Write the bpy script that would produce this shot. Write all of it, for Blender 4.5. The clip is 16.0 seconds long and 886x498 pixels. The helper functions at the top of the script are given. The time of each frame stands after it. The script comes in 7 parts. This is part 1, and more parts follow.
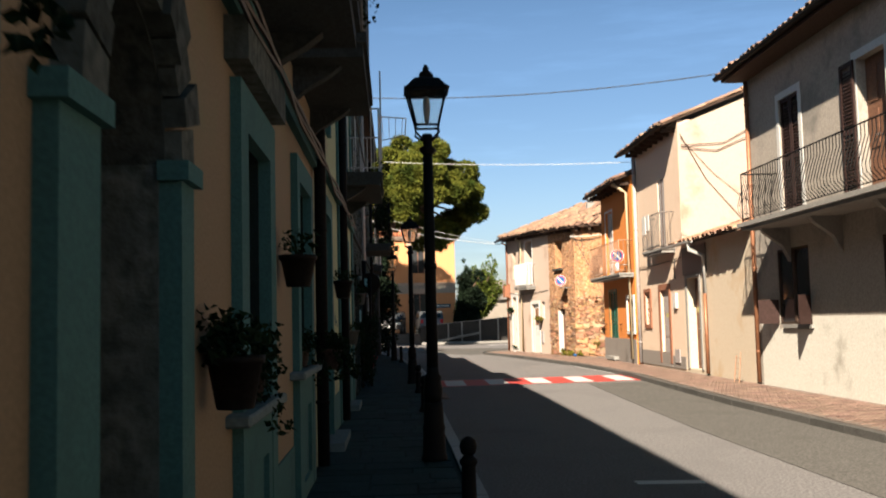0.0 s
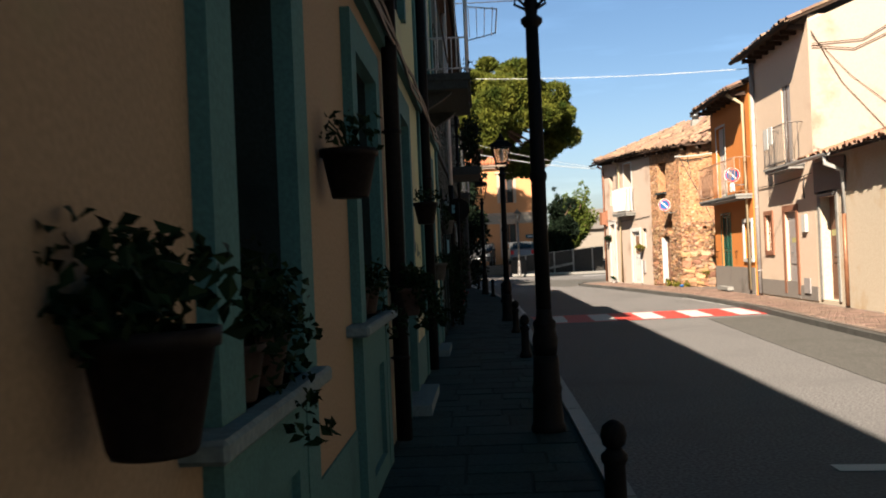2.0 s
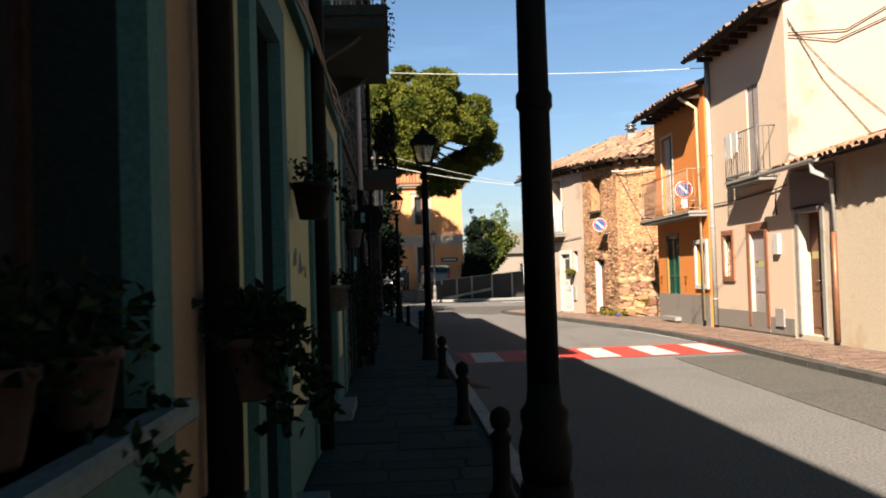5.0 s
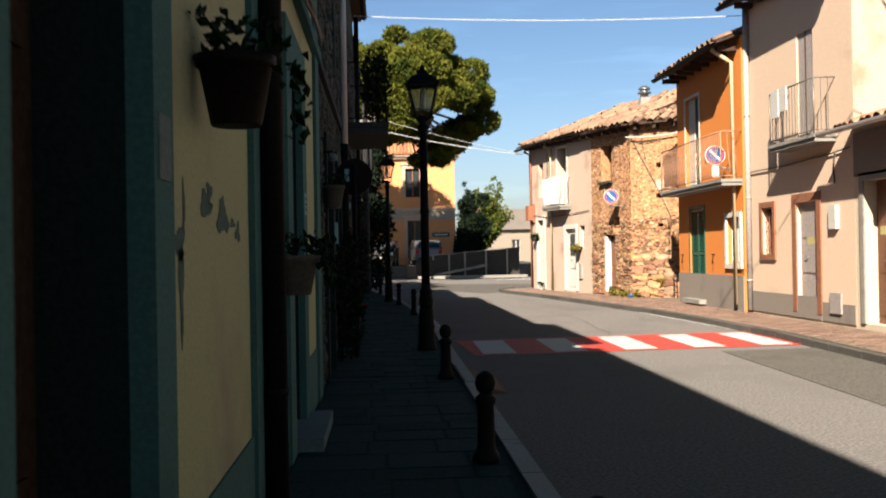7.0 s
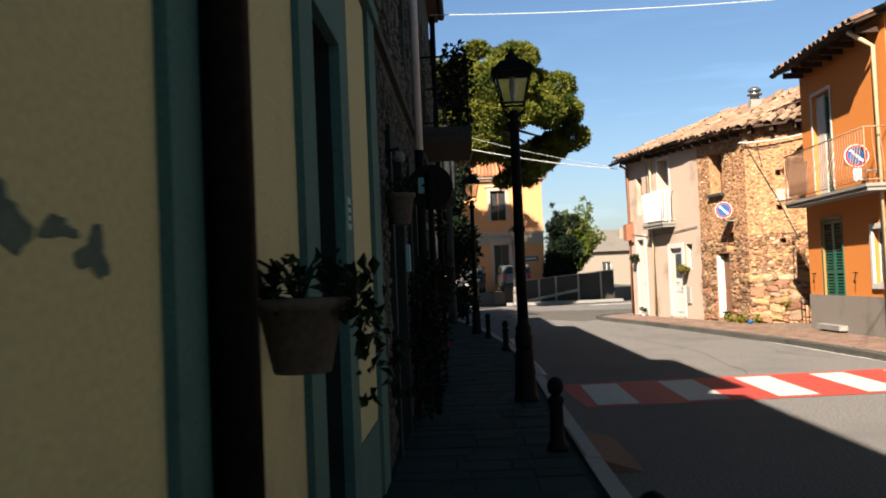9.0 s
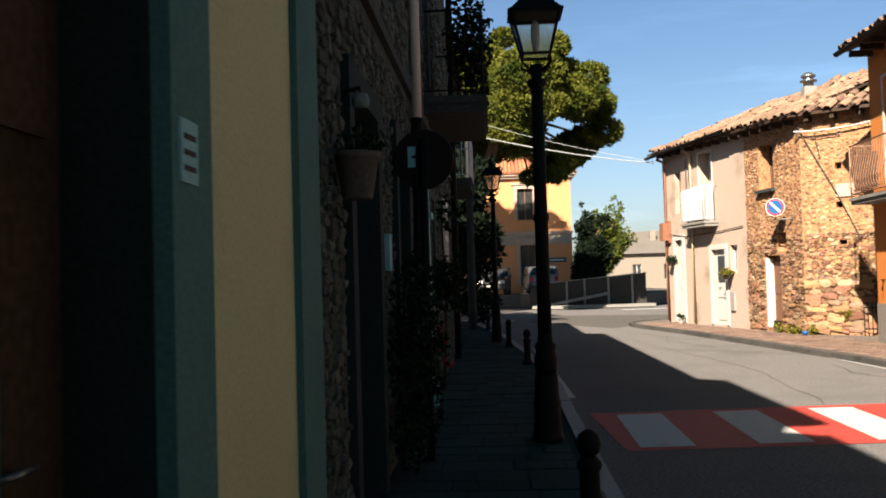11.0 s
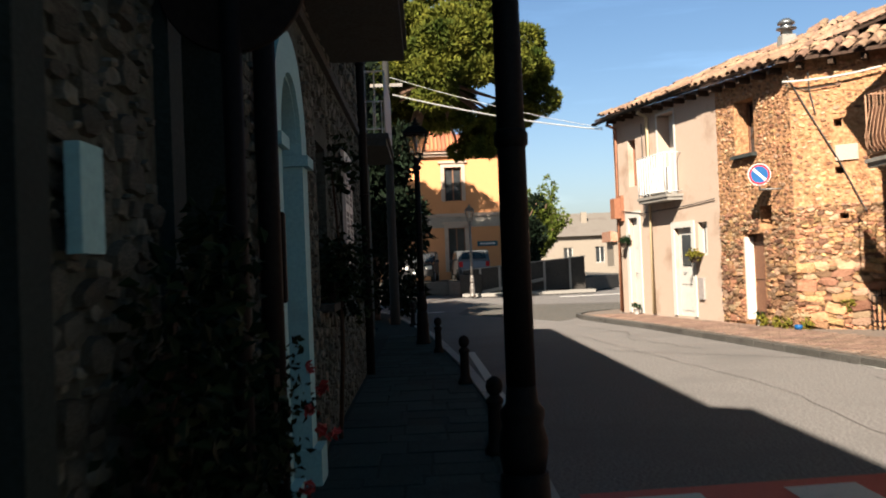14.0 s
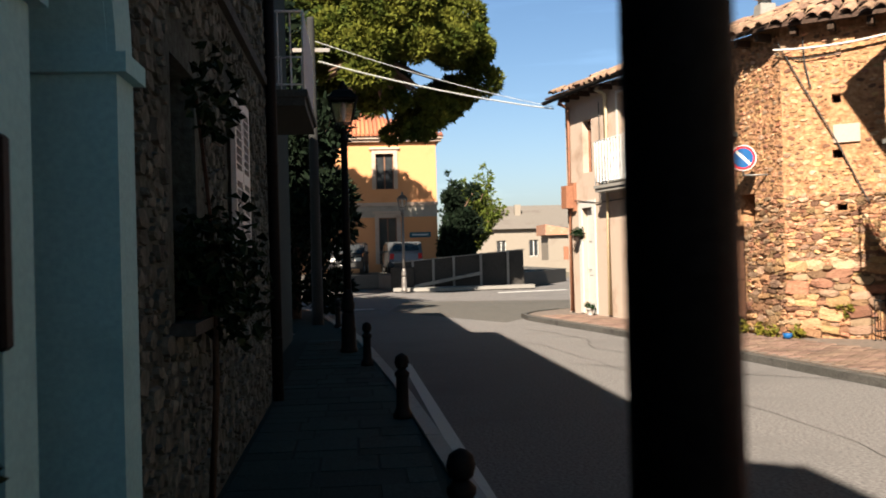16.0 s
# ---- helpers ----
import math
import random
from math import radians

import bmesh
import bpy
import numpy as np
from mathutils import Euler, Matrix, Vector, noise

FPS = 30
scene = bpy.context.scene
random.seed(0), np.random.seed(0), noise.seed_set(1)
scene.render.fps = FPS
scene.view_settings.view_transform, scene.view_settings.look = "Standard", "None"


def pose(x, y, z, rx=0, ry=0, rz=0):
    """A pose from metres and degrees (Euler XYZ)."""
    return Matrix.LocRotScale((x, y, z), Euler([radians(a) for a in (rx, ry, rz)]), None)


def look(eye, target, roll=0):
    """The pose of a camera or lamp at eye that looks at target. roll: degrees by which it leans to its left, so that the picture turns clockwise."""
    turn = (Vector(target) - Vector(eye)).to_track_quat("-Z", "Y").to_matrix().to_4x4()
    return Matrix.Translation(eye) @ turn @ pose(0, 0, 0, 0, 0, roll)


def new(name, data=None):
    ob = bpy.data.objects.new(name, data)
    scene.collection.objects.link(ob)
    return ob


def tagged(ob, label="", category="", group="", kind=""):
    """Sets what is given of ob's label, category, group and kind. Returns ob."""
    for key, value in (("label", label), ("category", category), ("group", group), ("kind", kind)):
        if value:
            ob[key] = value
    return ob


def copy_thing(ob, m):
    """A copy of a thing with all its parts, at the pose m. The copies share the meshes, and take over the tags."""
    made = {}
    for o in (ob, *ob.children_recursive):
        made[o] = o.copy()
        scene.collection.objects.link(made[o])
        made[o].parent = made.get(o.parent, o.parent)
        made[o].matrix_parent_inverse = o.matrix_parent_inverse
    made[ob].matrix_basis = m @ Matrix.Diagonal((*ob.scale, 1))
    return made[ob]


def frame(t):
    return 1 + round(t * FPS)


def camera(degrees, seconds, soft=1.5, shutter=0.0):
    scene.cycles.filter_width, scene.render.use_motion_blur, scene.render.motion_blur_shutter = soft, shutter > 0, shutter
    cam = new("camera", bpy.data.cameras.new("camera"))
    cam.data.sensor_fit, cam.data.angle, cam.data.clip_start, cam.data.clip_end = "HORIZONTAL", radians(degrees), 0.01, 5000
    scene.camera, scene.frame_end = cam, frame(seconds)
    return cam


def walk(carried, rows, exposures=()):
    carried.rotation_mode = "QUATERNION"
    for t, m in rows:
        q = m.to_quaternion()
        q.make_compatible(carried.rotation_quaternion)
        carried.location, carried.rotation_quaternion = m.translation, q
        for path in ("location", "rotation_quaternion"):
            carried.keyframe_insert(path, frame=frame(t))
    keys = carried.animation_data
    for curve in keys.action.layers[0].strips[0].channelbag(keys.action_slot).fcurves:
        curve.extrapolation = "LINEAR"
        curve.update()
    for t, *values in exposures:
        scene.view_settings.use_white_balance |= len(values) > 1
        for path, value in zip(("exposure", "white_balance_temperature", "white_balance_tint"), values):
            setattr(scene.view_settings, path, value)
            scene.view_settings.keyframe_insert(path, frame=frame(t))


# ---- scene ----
cam = camera(50.0, 16.0, soft=1.8, shutter=0.5)
PATH = [
    (0, (0.804, -0.725, 1.481), (0.908, 1.266, 1.633), -1.4),
    (0.5, (0.803, -0.148, 1.479), (0.914, 1.847, 1.560), -1.8),
    (1, (0.76, 0.448, 1.468), (0.792, 2.447, 1.508), -2.3),
    (1.5, (0.761, 1.032, 1.471), (0.705, 3.03, 1.524), -3.7),
    (2, (0.726, 1.656, 1.466), (0.642, 3.654, 1.481), -2.4),
    (2.5, (0.712, 2.312, 1.468), (0.632, 4.311, 1.454), -2),
    (3, (0.685, 2.947, 1.475), (0.56, 4.943, 1.515), -2.2),
    (3.5, (0.704, 3.555, 1.472), (0.645, 5.553, 1.543), -4.6),
    (4, (0.681, 4.296, 1.454), (0.682, 6.295, 1.516), -3),
    (4.2, (0.665, 4.582, 1.428), (0.701, 6.581, 1.476), -2.2),
    (6.3, (0.638, 7.531, 1.403), (0.785, 9.523, 1.490), -2.3),
    (6.5, (0.633, 7.879, 1.385), (0.769, 9.873, 1.459), -1.9),
    (7, (0.619, 8.475, 1.376), (0.744, 10.471, 1.386), -1),
    (7.5, (0.605, 9.087, 1.385), (0.71, 11.084, 1.347), -0.8),
    (8, (0.586, 9.636, 1.415), (0.596, 11.636, 1.427), -1.5),
    (8.5, (0.584, 10.298, 1.405), (0.578, 12.297, 1.445), -2.6),
    (9, (0.626, 10.99, 1.409), (0.572, 12.988, 1.478), -2.4),
    (9.2, (0.653, 11.247, 1.396), (0.599, 13.245, 1.475), -2.4),
    (11.3, (0.818, 13.804, 1.436), (0.702, 15.8, 1.504), -1.6),
    (11.5, (0.825, 14.109, 1.452), (0.719, 16.105, 1.496), -1.6),
    (12, (0.811, 14.841, 1.467), (0.695, 16.837, 1.492), -1.2),
    (12.5, (0.82, 15.534, 1.461), (0.725, 17.531, 1.484), -2.1),
    (13, (0.792, 16.308, 1.448), (0.732, 18.307, 1.451), -1.5),
    (13.5, (0.818, 17.006, 1.450), (0.832, 19.006, 1.471), -3.4),
    (14, (0.825, 17.714, 1.460), (0.865, 19.713, 1.496), -2.3),
    (14.5, (0.827, 18.463, 1.479), (0.854, 20.46, 1.586), -1.8),
    (15, (0.868, 19.135, 1.490), (0.976, 21.13, 1.575), -1.4),
    (15.5, (0.883, 19.835, 1.483), (1.086, 21.824, 1.516), -1.8),
    (16, (0.857, 20.557, 1.485), (1.044, 22.548, 1.499), -1.5),
]
walk(cam, [(t, look(eye, target, roll)) for t, eye, target, roll in PATH], exposures=[(0, 2.08, 4900, 2), (16, 2.08, 4900, 2)])  # path done

# ---------------------------------------------------------------- light
SUN_TO = Vector((-1.0, -2.65, 2.1)).normalized()
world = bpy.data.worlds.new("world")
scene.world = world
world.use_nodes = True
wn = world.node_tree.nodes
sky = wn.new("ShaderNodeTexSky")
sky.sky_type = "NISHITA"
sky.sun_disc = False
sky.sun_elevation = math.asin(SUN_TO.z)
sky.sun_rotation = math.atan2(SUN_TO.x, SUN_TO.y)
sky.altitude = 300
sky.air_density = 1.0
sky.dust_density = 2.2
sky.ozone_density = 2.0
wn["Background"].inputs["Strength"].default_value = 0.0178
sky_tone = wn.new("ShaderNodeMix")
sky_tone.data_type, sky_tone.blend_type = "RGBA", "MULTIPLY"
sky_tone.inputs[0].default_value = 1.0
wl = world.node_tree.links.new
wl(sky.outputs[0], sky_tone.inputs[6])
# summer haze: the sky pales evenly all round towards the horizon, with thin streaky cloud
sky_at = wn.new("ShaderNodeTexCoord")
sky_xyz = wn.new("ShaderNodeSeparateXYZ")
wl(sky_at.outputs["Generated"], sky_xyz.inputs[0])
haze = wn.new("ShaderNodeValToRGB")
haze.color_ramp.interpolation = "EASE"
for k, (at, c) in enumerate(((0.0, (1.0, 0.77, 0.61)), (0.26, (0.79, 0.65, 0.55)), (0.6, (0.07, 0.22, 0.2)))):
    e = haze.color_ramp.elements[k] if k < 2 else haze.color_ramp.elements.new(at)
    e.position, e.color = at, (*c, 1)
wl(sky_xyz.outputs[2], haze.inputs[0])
streak_map = wn.new("ShaderNodeMapping")
streak_map.inputs["Scale"].default_value = (2.0, 2.0, 16.0)
wl(sky_at.outputs["Generated"], streak_map.inputs[0])
cirrus = wn.new("ShaderNodeTexNoise")
cirrus.inputs["Scale"].default_value = 1.4
cirrus.inputs["Detail"].default_value = 7
cirrus.inputs["Roughness"].default_value = 0.6
wl(streak_map.outputs[0], cirrus.inputs[0])
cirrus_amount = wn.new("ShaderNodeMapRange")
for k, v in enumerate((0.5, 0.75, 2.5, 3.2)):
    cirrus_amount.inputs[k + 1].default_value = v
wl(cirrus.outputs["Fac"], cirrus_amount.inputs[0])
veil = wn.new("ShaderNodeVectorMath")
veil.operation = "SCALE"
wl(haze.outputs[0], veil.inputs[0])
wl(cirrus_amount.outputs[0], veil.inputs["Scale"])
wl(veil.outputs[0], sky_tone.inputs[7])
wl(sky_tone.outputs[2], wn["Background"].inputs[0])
sun_data = bpy.data.lights.new("sun", "SUN")
sun_data.energy = 5.9
sun_data.angle = radians(0.55)
sun_data.color = (1.0, 0.69, 0.42)
sun = new("sun", sun_data)
sun.matrix_world = look(SUN_TO * 60, (0, 0, 0))


# ---------------------------------------------------------------- materials
def node_mat(name):
    m = bpy.data.materials.new(name)
    m.use_nodes = True
    nt = m.node_tree
    return m, nt, nt.nodes["Principled BSDF"]


def surface(name, c1, c2, c3=None, rough=0.85, metal=0.0, fine=40.0, coarse=1.3, bump=0.25, depth=0.01, stain=0.55, vary=0.0, spec=0.4, streak=1.0):
    """Two-scale mottled surface: grain of c1 and c2, with larger stains of c3."""
    m, nt, b = node_mat(name)
    L, N = nt.links.new, nt.nodes.new
    tc = N("ShaderNodeTexCoord")
    mp = N("ShaderNodeMapping")
    L(tc.outputs["Object"], mp.inputs[0])
    nf = N("ShaderNodeTexNoise")
    nf.inputs["Scale"].default_value = fine
    nf.inputs["Detail"].default_value = 6
    nc = N("ShaderNodeTexNoise")
    nc.inputs["Scale"].default_value = coarse
    nc.inputs["Detail"].default_value = 8
    nc.inputs["Roughness"].default_value = 0.65
    L(mp.outputs[0], nf.inputs[0])
    mp2 = N("ShaderNodeMapping")
    mp2.inputs["Scale"].default_value = (1, 1, streak)
    L(tc.outputs["Object"], mp2.inputs[0])
    L(mp2.outputs[0], nc.inputs[0])
    r1 = N("ShaderNodeValToRGB")
    r1.color_ramp.elements[0].position, r1.color_ramp.elements[1].position = 0.35, 0.65
    r1.color_ramp.elements[0].color, r1.color_ramp.elements[1].color = (*c1, 1), (*c2, 1)
    L(nf.outputs["Fac"], r1.inputs[0])
    out = r1.outputs[0]
    if c3:
        r2 = N("ShaderNodeValToRGB")
        r2.color_ramp.elements[0].position, r2.color_ramp.elements[1].position = stain, stain + 0.16
        r2.color_ramp.elements[0].color, r2.color_ramp.elements[1].color = (0, 0, 0, 1), (1, 1, 1, 1)
        L(nc.outputs["Fac"], r2.inputs[0])
        mx = N("ShaderNodeMix")
        mx.data_type = "RGBA"
        L(r2.outputs[0], mx.inputs[0])
        L(out, mx.inputs[6])
        mx.inputs[7].default_value = (*c3, 1)
        out = mx.outputs[2]
    if vary:
        oi = N("ShaderNodeObjectInfo")
        ge = N("ShaderNodeNewGeometry")
        ad = N("ShaderNodeMath")
        ad.operation = "ADD"
        L(oi.outputs["Random"], ad.inputs[0])
        L(ge.outputs["Random Per Island"], ad.inputs[1])
        fr = N("ShaderNodeMath")
        fr.operation = "FRACT"
        L(ad.outputs[0], fr.inputs[0])
        mr = N("ShaderNodeMapRange")
        mr.inputs[3].default_value, mr.inputs[4].default_value = 1 - vary, 1 + vary
        L(fr.outputs[0], mr.inputs[0])
        hs = N("ShaderNodeHueSaturation")
        L(mr.outputs[0], hs.inputs["Value"])
        L(out, hs.inputs["Color"])
        mr2 = N("ShaderNodeMapRange")
        mr2.inputs[3].default_value, mr2.inputs[4].default_value = 0.5 - vary * 0.04, 0.5 + vary * 0.04
        sn = N("ShaderNodeMath")
        sn.operation = "MULTIPLY"
        sn.inputs[1].default_value = 7.31
        f2 = N("ShaderNodeMath")
        f2.operation = "FRACT"
        L(fr.outputs[0], sn.inputs[0])
        L(sn.outputs[0], f2.inputs[0])
        L(f2.outputs[0], mr2.inputs[0])
        L(mr2.outputs[0], hs.inputs["Hue"])
        out = hs.outputs[0]
    L(out, b.inputs["Base Color"])
    b.inputs["Roughness"].default_value = rough
    b.inputs["Metallic"].default_value = metal
    b.inputs["Specular IOR Level"].default_value = spec
    if bump:
        ad2 = N("ShaderNodeMath")
        ad2.operation = "ADD"
        L(nf.outputs["Fac"], ad2.inputs[0])
        L(nc.outputs["Fac"], ad2.inputs[1])
        bp = N("ShaderNodeBump")
        bp.inputs["Strength"].default_value = bump
        bp.inputs["Distance"].default_value = depth
        L(ad2.outputs[0], bp.inputs["Height"])
        L(bp.outputs[0], b.inputs["Normal"])
    return m


def glass(name, tint=(0.9, 0.95, 0.95), rough=0.02):
    m, nt, b = node_mat(name)
    b.inputs["Base Color"].default_value = (*tint, 1)
    b.inputs["Roughness"].default_value = rough
    b.inputs["Transmission Weight"].default_value = 1.0
    b.inputs["IOR"].default_value = 1.3
    return m


def leafy(name, c1, c2, vary=0.35, fine=9):
    m = surface(name, c1, c2, rough=0.75, fine=fine, bump=0, vary=vary, spec=0.08)
    b = m.node_tree.nodes["Principled BSDF"]
    b.inputs["Subsurface Weight"].default_value = 0.0
    return m


M = {}
M["asphalt"] = surface("asphalt", (0.074, 0.071, 0.071), (0.165, 0.157, 0.156), (0.1, 0.096, 0.096), rough=0.92, fine=38, coarse=0.45, bump=0.8, depth=0.008, stain=0.5, spec=0.08)
M["asphalt_patch"] = surface("asphalt_patch", (0.045, 0.043, 0.04), (0.105, 0.1, 0.092), (0.06, 0.058, 0.052), rough=0.92, fine=42, coarse=0.9, bump=0.8, depth=0.008, spec=0.08)
M["kerb"] = surface("kerb_stone", (0.04496, 0.0432, 0.0408), (0.078, 0.07504, 0.06904), (0.03, 0.0288, 0.0276), rough=0.8, fine=50, coarse=2.5, bump=0.4, vary=0.2, spec=0.1)
M["kerb_white"] = surface("kerb_white_paint", (0.1927, 0.1927, 0.1825), (0.2387, 0.2348, 0.2246), (0.08736, 0.08736, 0.08424), rough=0.7, fine=50, coarse=4, bump=0.4, vary=0.1, stain=0.58)
# slabs and joints: dark teal of the street shade put into the base colours
M["shaded_paving"] = surface("shaded_paving_stone", (0.0115, 0.0225, 0.024), (0.022, 0.043, 0.045), (0.008, 0.0165, 0.018), rough=0.8, fine=45, coarse=2, bump=0.5, vary=0.2, spec=0.05)
M["mortar_dark"] = surface("shaded_joint_mortar", (0.01176, 0.01995, 0.0196), (0.02156, 0.03458, 0.035), rough=0.95, fine=80, bump=0.4, spec=0.05)
M["paver"] = surface("brick_paver", (0.0975, 0.0638, 0.0488), (0.15, 0.105, 0.0825), (0.075, 0.0562, 0.045), rough=0.85, fine=45, coarse=1.5, bump=0.4, vary=0.3, spec=0.15)
M["paver_joint"] = surface("paver_joint", (0.075, 0.06, 0.0488), (0.128, 0.101, 0.0825), (0.09, 0.0638, 0.0488), rough=0.95, fine=14, coarse=2.0, bump=0.5)
M["paint_red"] = surface("red_road_paint", (0.262, 0.0236, 0.0158), (0.326, 0.0394, 0.0263), (0.158, 0.0473, 0.042), rough=0.7, fine=60, coarse=3, bump=0.3, stain=0.6)
M["paint_white"] = surface("white_road_paint", (0.335, 0.335, 0.326), (0.395, 0.391, 0.381), (0.209, 0.205, 0.195), rough=0.7, fine=60, coarse=3, bump=0.3, stain=0.62)
M["orange_plaster"] = surface("peach_plaster", (0.205, 0.156, 0.098), (0.246, 0.192, 0.122), (0.205, 0.19, 0.11), rough=0.9, fine=55, coarse=0.7, bump=0.35, depth=0.004, spec=0.15)
M["yellow_plaster"] = surface("ochre_plaster", (0.325, 0.34, 0.195), (0.385, 0.405, 0.24), (0.285, 0.27, 0.195), rough=0.9, fine=55, coarse=0.8, bump=0.35, depth=0.004, stain=0.53, spec=0.15)
# grey plaster with the teal cast of the shaded side mixed into it
M["grey_plaster"] = surface("shade_teal_plaster", (0.048, 0.108, 0.108), (0.064, 0.142, 0.139), (0.041, 0.092, 0.092), rough=0.9, fine=60, coarse=1.5, bump=0.4, depth=0.005, spec=0.15)
# white as it looks in shade: the blue cast is in the base colour
M["white_plaster_shaded"] = surface("white_plaster_shaded", (0.17, 0.33, 0.38), (0.2, 0.38, 0.43), (0.14, 0.27, 0.31), rough=0.85, fine=50, coarse=1.2, bump=0.3, depth=0.004)
M["cream_plaster"] = surface("cream_plaster", (0.3069, 0.2409, 0.1916), (0.3488, 0.279, 0.2269), (0.2297, 0.1637, 0.119), rough=0.9, fine=50, coarse=1.1, bump=0.35, depth=0.005, stain=0.55)
M["pink_plaster"] = surface("pale_pink_plaster", (0.43, 0.33, 0.245), (0.48, 0.378, 0.288), (0.36, 0.26, 0.185), rough=0.9, fine=50, coarse=0.7, bump=0.35, depth=0.005, stain=0.6)
M["grey_house"] = surface("weathered_plaster", (0.215, 0.19, 0.16), (0.285, 0.256, 0.22), (0.12, 0.112, 0.1), rough=0.92, fine=30, coarse=0.7, bump=0.5, depth=0.008, stain=0.52)
# worn plaster with the brightness of sunlight put into its colour
M["sunlit_plaster"] = surface("sunlit_worn_plaster", (0.43, 0.41, 0.36), (0.53, 0.505, 0.45), (0.27, 0.255, 0.215), rough=0.92, fine=30, coarse=1.1, bump=0.5, depth=0.008, stain=0.56)
M["villa_roof"] = surface("orange_clay_tile", (0.27, 0.1, 0.042), (0.34, 0.14, 0.065), (0.22, 0.09, 0.045), rough=0.9, fine=25, coarse=3, bump=0.4, vary=0.2)
M["stained_plaster"] = surface("stained_cement", (0.36, 0.3, 0.22), (0.43, 0.365, 0.28), (0.33, 0.225, 0.115), rough=0.92, fine=35, coarse=0.6, bump=0.5, depth=0.006, stain=0.55)
M["deep_orange"] = surface("deep_orange_plaster", (0.384, 0.128, 0.0116), (0.43, 0.156, 0.0204), (0.338, 0.116, 0.0174), rough=0.85, fine=50, coarse=0.8, bump=0.25, depth=0.004, stain=0.6)
M["plinth"] = surface("cement_plinth", (0.137, 0.12, 0.104), (0.173, 0.153, 0.137), (0.107, 0.0953, 0.0825), rough=0.9, fine=40, coarse=1.5, bump=0.5)
M["rubble_mortar"] = surface("rubble_mortar", (0.23, 0.118, 0.05), (0.35, 0.2, 0.1), (0.12, 0.06, 0.026), rough=0.95, fine=16, coarse=4.5, bump=1.0, depth=0.04, stain=0.53)
M["rubble"] = surface("rubble_stone", (0.175, 0.088, 0.038), (0.34, 0.205, 0.105), (0.22, 0.098, 0.034), rough=0.92, fine=16, coarse=4, bump=0.9, depth=0.02, vary=0.52, stain=0.54)
M["rubble_pale"] = surface("pale_rubble_stone", (0.21, 0.137, 0.08), (0.37, 0.26, 0.165), (0.17, 0.105, 0.06), rough=0.92, fine=16, coarse=4, bump=0.9, depth=0.02, vary=0.4, stain=0.54)
M["rubble_brown"] = surface("brown_rubble_stone", (0.1, 0.055, 0.029), (0.21, 0.122, 0.067), (0.15, 0.07, 0.03), rough=0.92, fine=16, coarse=4, bump=0.9, depth=0.02, vary=0.45, stain=0.54)
# old stone and mortar, with the dark cold cast of shade in their colours
M["dark_mortar"] = surface("shaded_old_mortar", (0.033, 0.042, 0.038), (0.058, 0.072, 0.066), (0.02, 0.028, 0.028), rough=0.95, fine=20, coarse=1.4, bump=0.9, depth=0.02, stain=0.5, spec=0.08)
M["dark_stone"] = surface("shaded_old_stone", (0.038, 0.047, 0.043), (0.09, 0.1, 0.09), (0.028, 0.036, 0.035), rough=0.92, fine=16, coarse=4, bump=0.8, depth=0.015, vary=0.35, stain=0.55, spec=0.08)
M["terracotta_roof"] = surface("clay_roof_tile", (0.189, 0.09, 0.0495), (0.261, 0.149, 0.09), (0.225, 0.18, 0.135), rough=0.9, fine=25, coarse=3, bump=0.5, vary=0.3, stain=0.52)
M["old_roof"] = surface("lichened_roof_tile", (0.148, 0.09, 0.056), (0.225, 0.15, 0.1), (0.09, 0.058, 0.037), rough=0.92, fine=25, coarse=3, bump=0.5, vary=0.35, stain=0.52)
M["wood_dark"] = surface("dark_eave_wood", (0.03, 0.021, 0.015), (0.054, 0.036, 0.027), rough=0.8, fine=30, coarse=3, bump=0.4, vary=0.2, spec=0.08)
M["wood_brown"] = surface("brown_wood", (0.084, 0.0368, 0.0184), (0.131, 0.063, 0.0315), (0.063, 0.0315, 0.021), rough=0.7, fine=30, coarse=4, bump=0.3, streak=0.15)
M["wood_red"] = surface("reddish_wood", (0.146, 0.0585, 0.0292), (0.195, 0.0878, 0.0439), (0.107, 0.0488, 0.0292), rough=0.7, fine=30, coarse=4, bump=0.3)
M["shutter_dark"] = surface("dark_brown_shutter", (0.0225, 0.014, 0.012), (0.0375, 0.0225, 0.02), rough=0.6, fine=30, bump=0.2, spec=0.06)
M["green_door"] = surface("green_shutter_paint", (0.009, 0.0525, 0.0338), (0.015, 0.075, 0.0488), rough=0.5, fine=30, bump=0.1)
M["white_paint"] = surface("white_paint", (0.3629, 0.3587, 0.3443), (0.402, 0.397, 0.3825), (0.3153, 0.3017, 0.2771), rough=0.5, fine=20, coarse=2, bump=0.1, stain=0.62)
M["dark_iron"] = surface("black_cast_iron", (0.0048, 0.0048, 0.0054), (0.0084, 0.0084, 0.009), (0.0108, 0.0084, 0.0072), rough=0.6, fine=60, coarse=6, bump=0.25, depth=0.003, stain=0.6, spec=0.06)
M["pipe_dark"] = surface("dark_brown_pipe", (0.006, 0.0062, 0.0064), (0.011, 0.0108, 0.011), rough=0.6, fine=30, bump=0.1, spec=0.04)
M["pipe_copper"] = surface("copper_pipe", (0.158, 0.0683, 0.0315), (0.22, 0.105, 0.0525), (0.115, 0.063, 0.042), rough=0.5, metal=0.4, fine=20, coarse=4, bump=0.1)
M["pipe_cream"] = surface("cream_pipe", (0.338, 0.27, 0.162), (0.369, 0.306, 0.198), rough=0.5, fine=20, bump=0.05)
M["pipe_grey"] = surface("grey_pipe", (0.19, 0.17, 0.17), (0.26, 0.24, 0.23), rough=0.5, fine=20, bump=0.05)
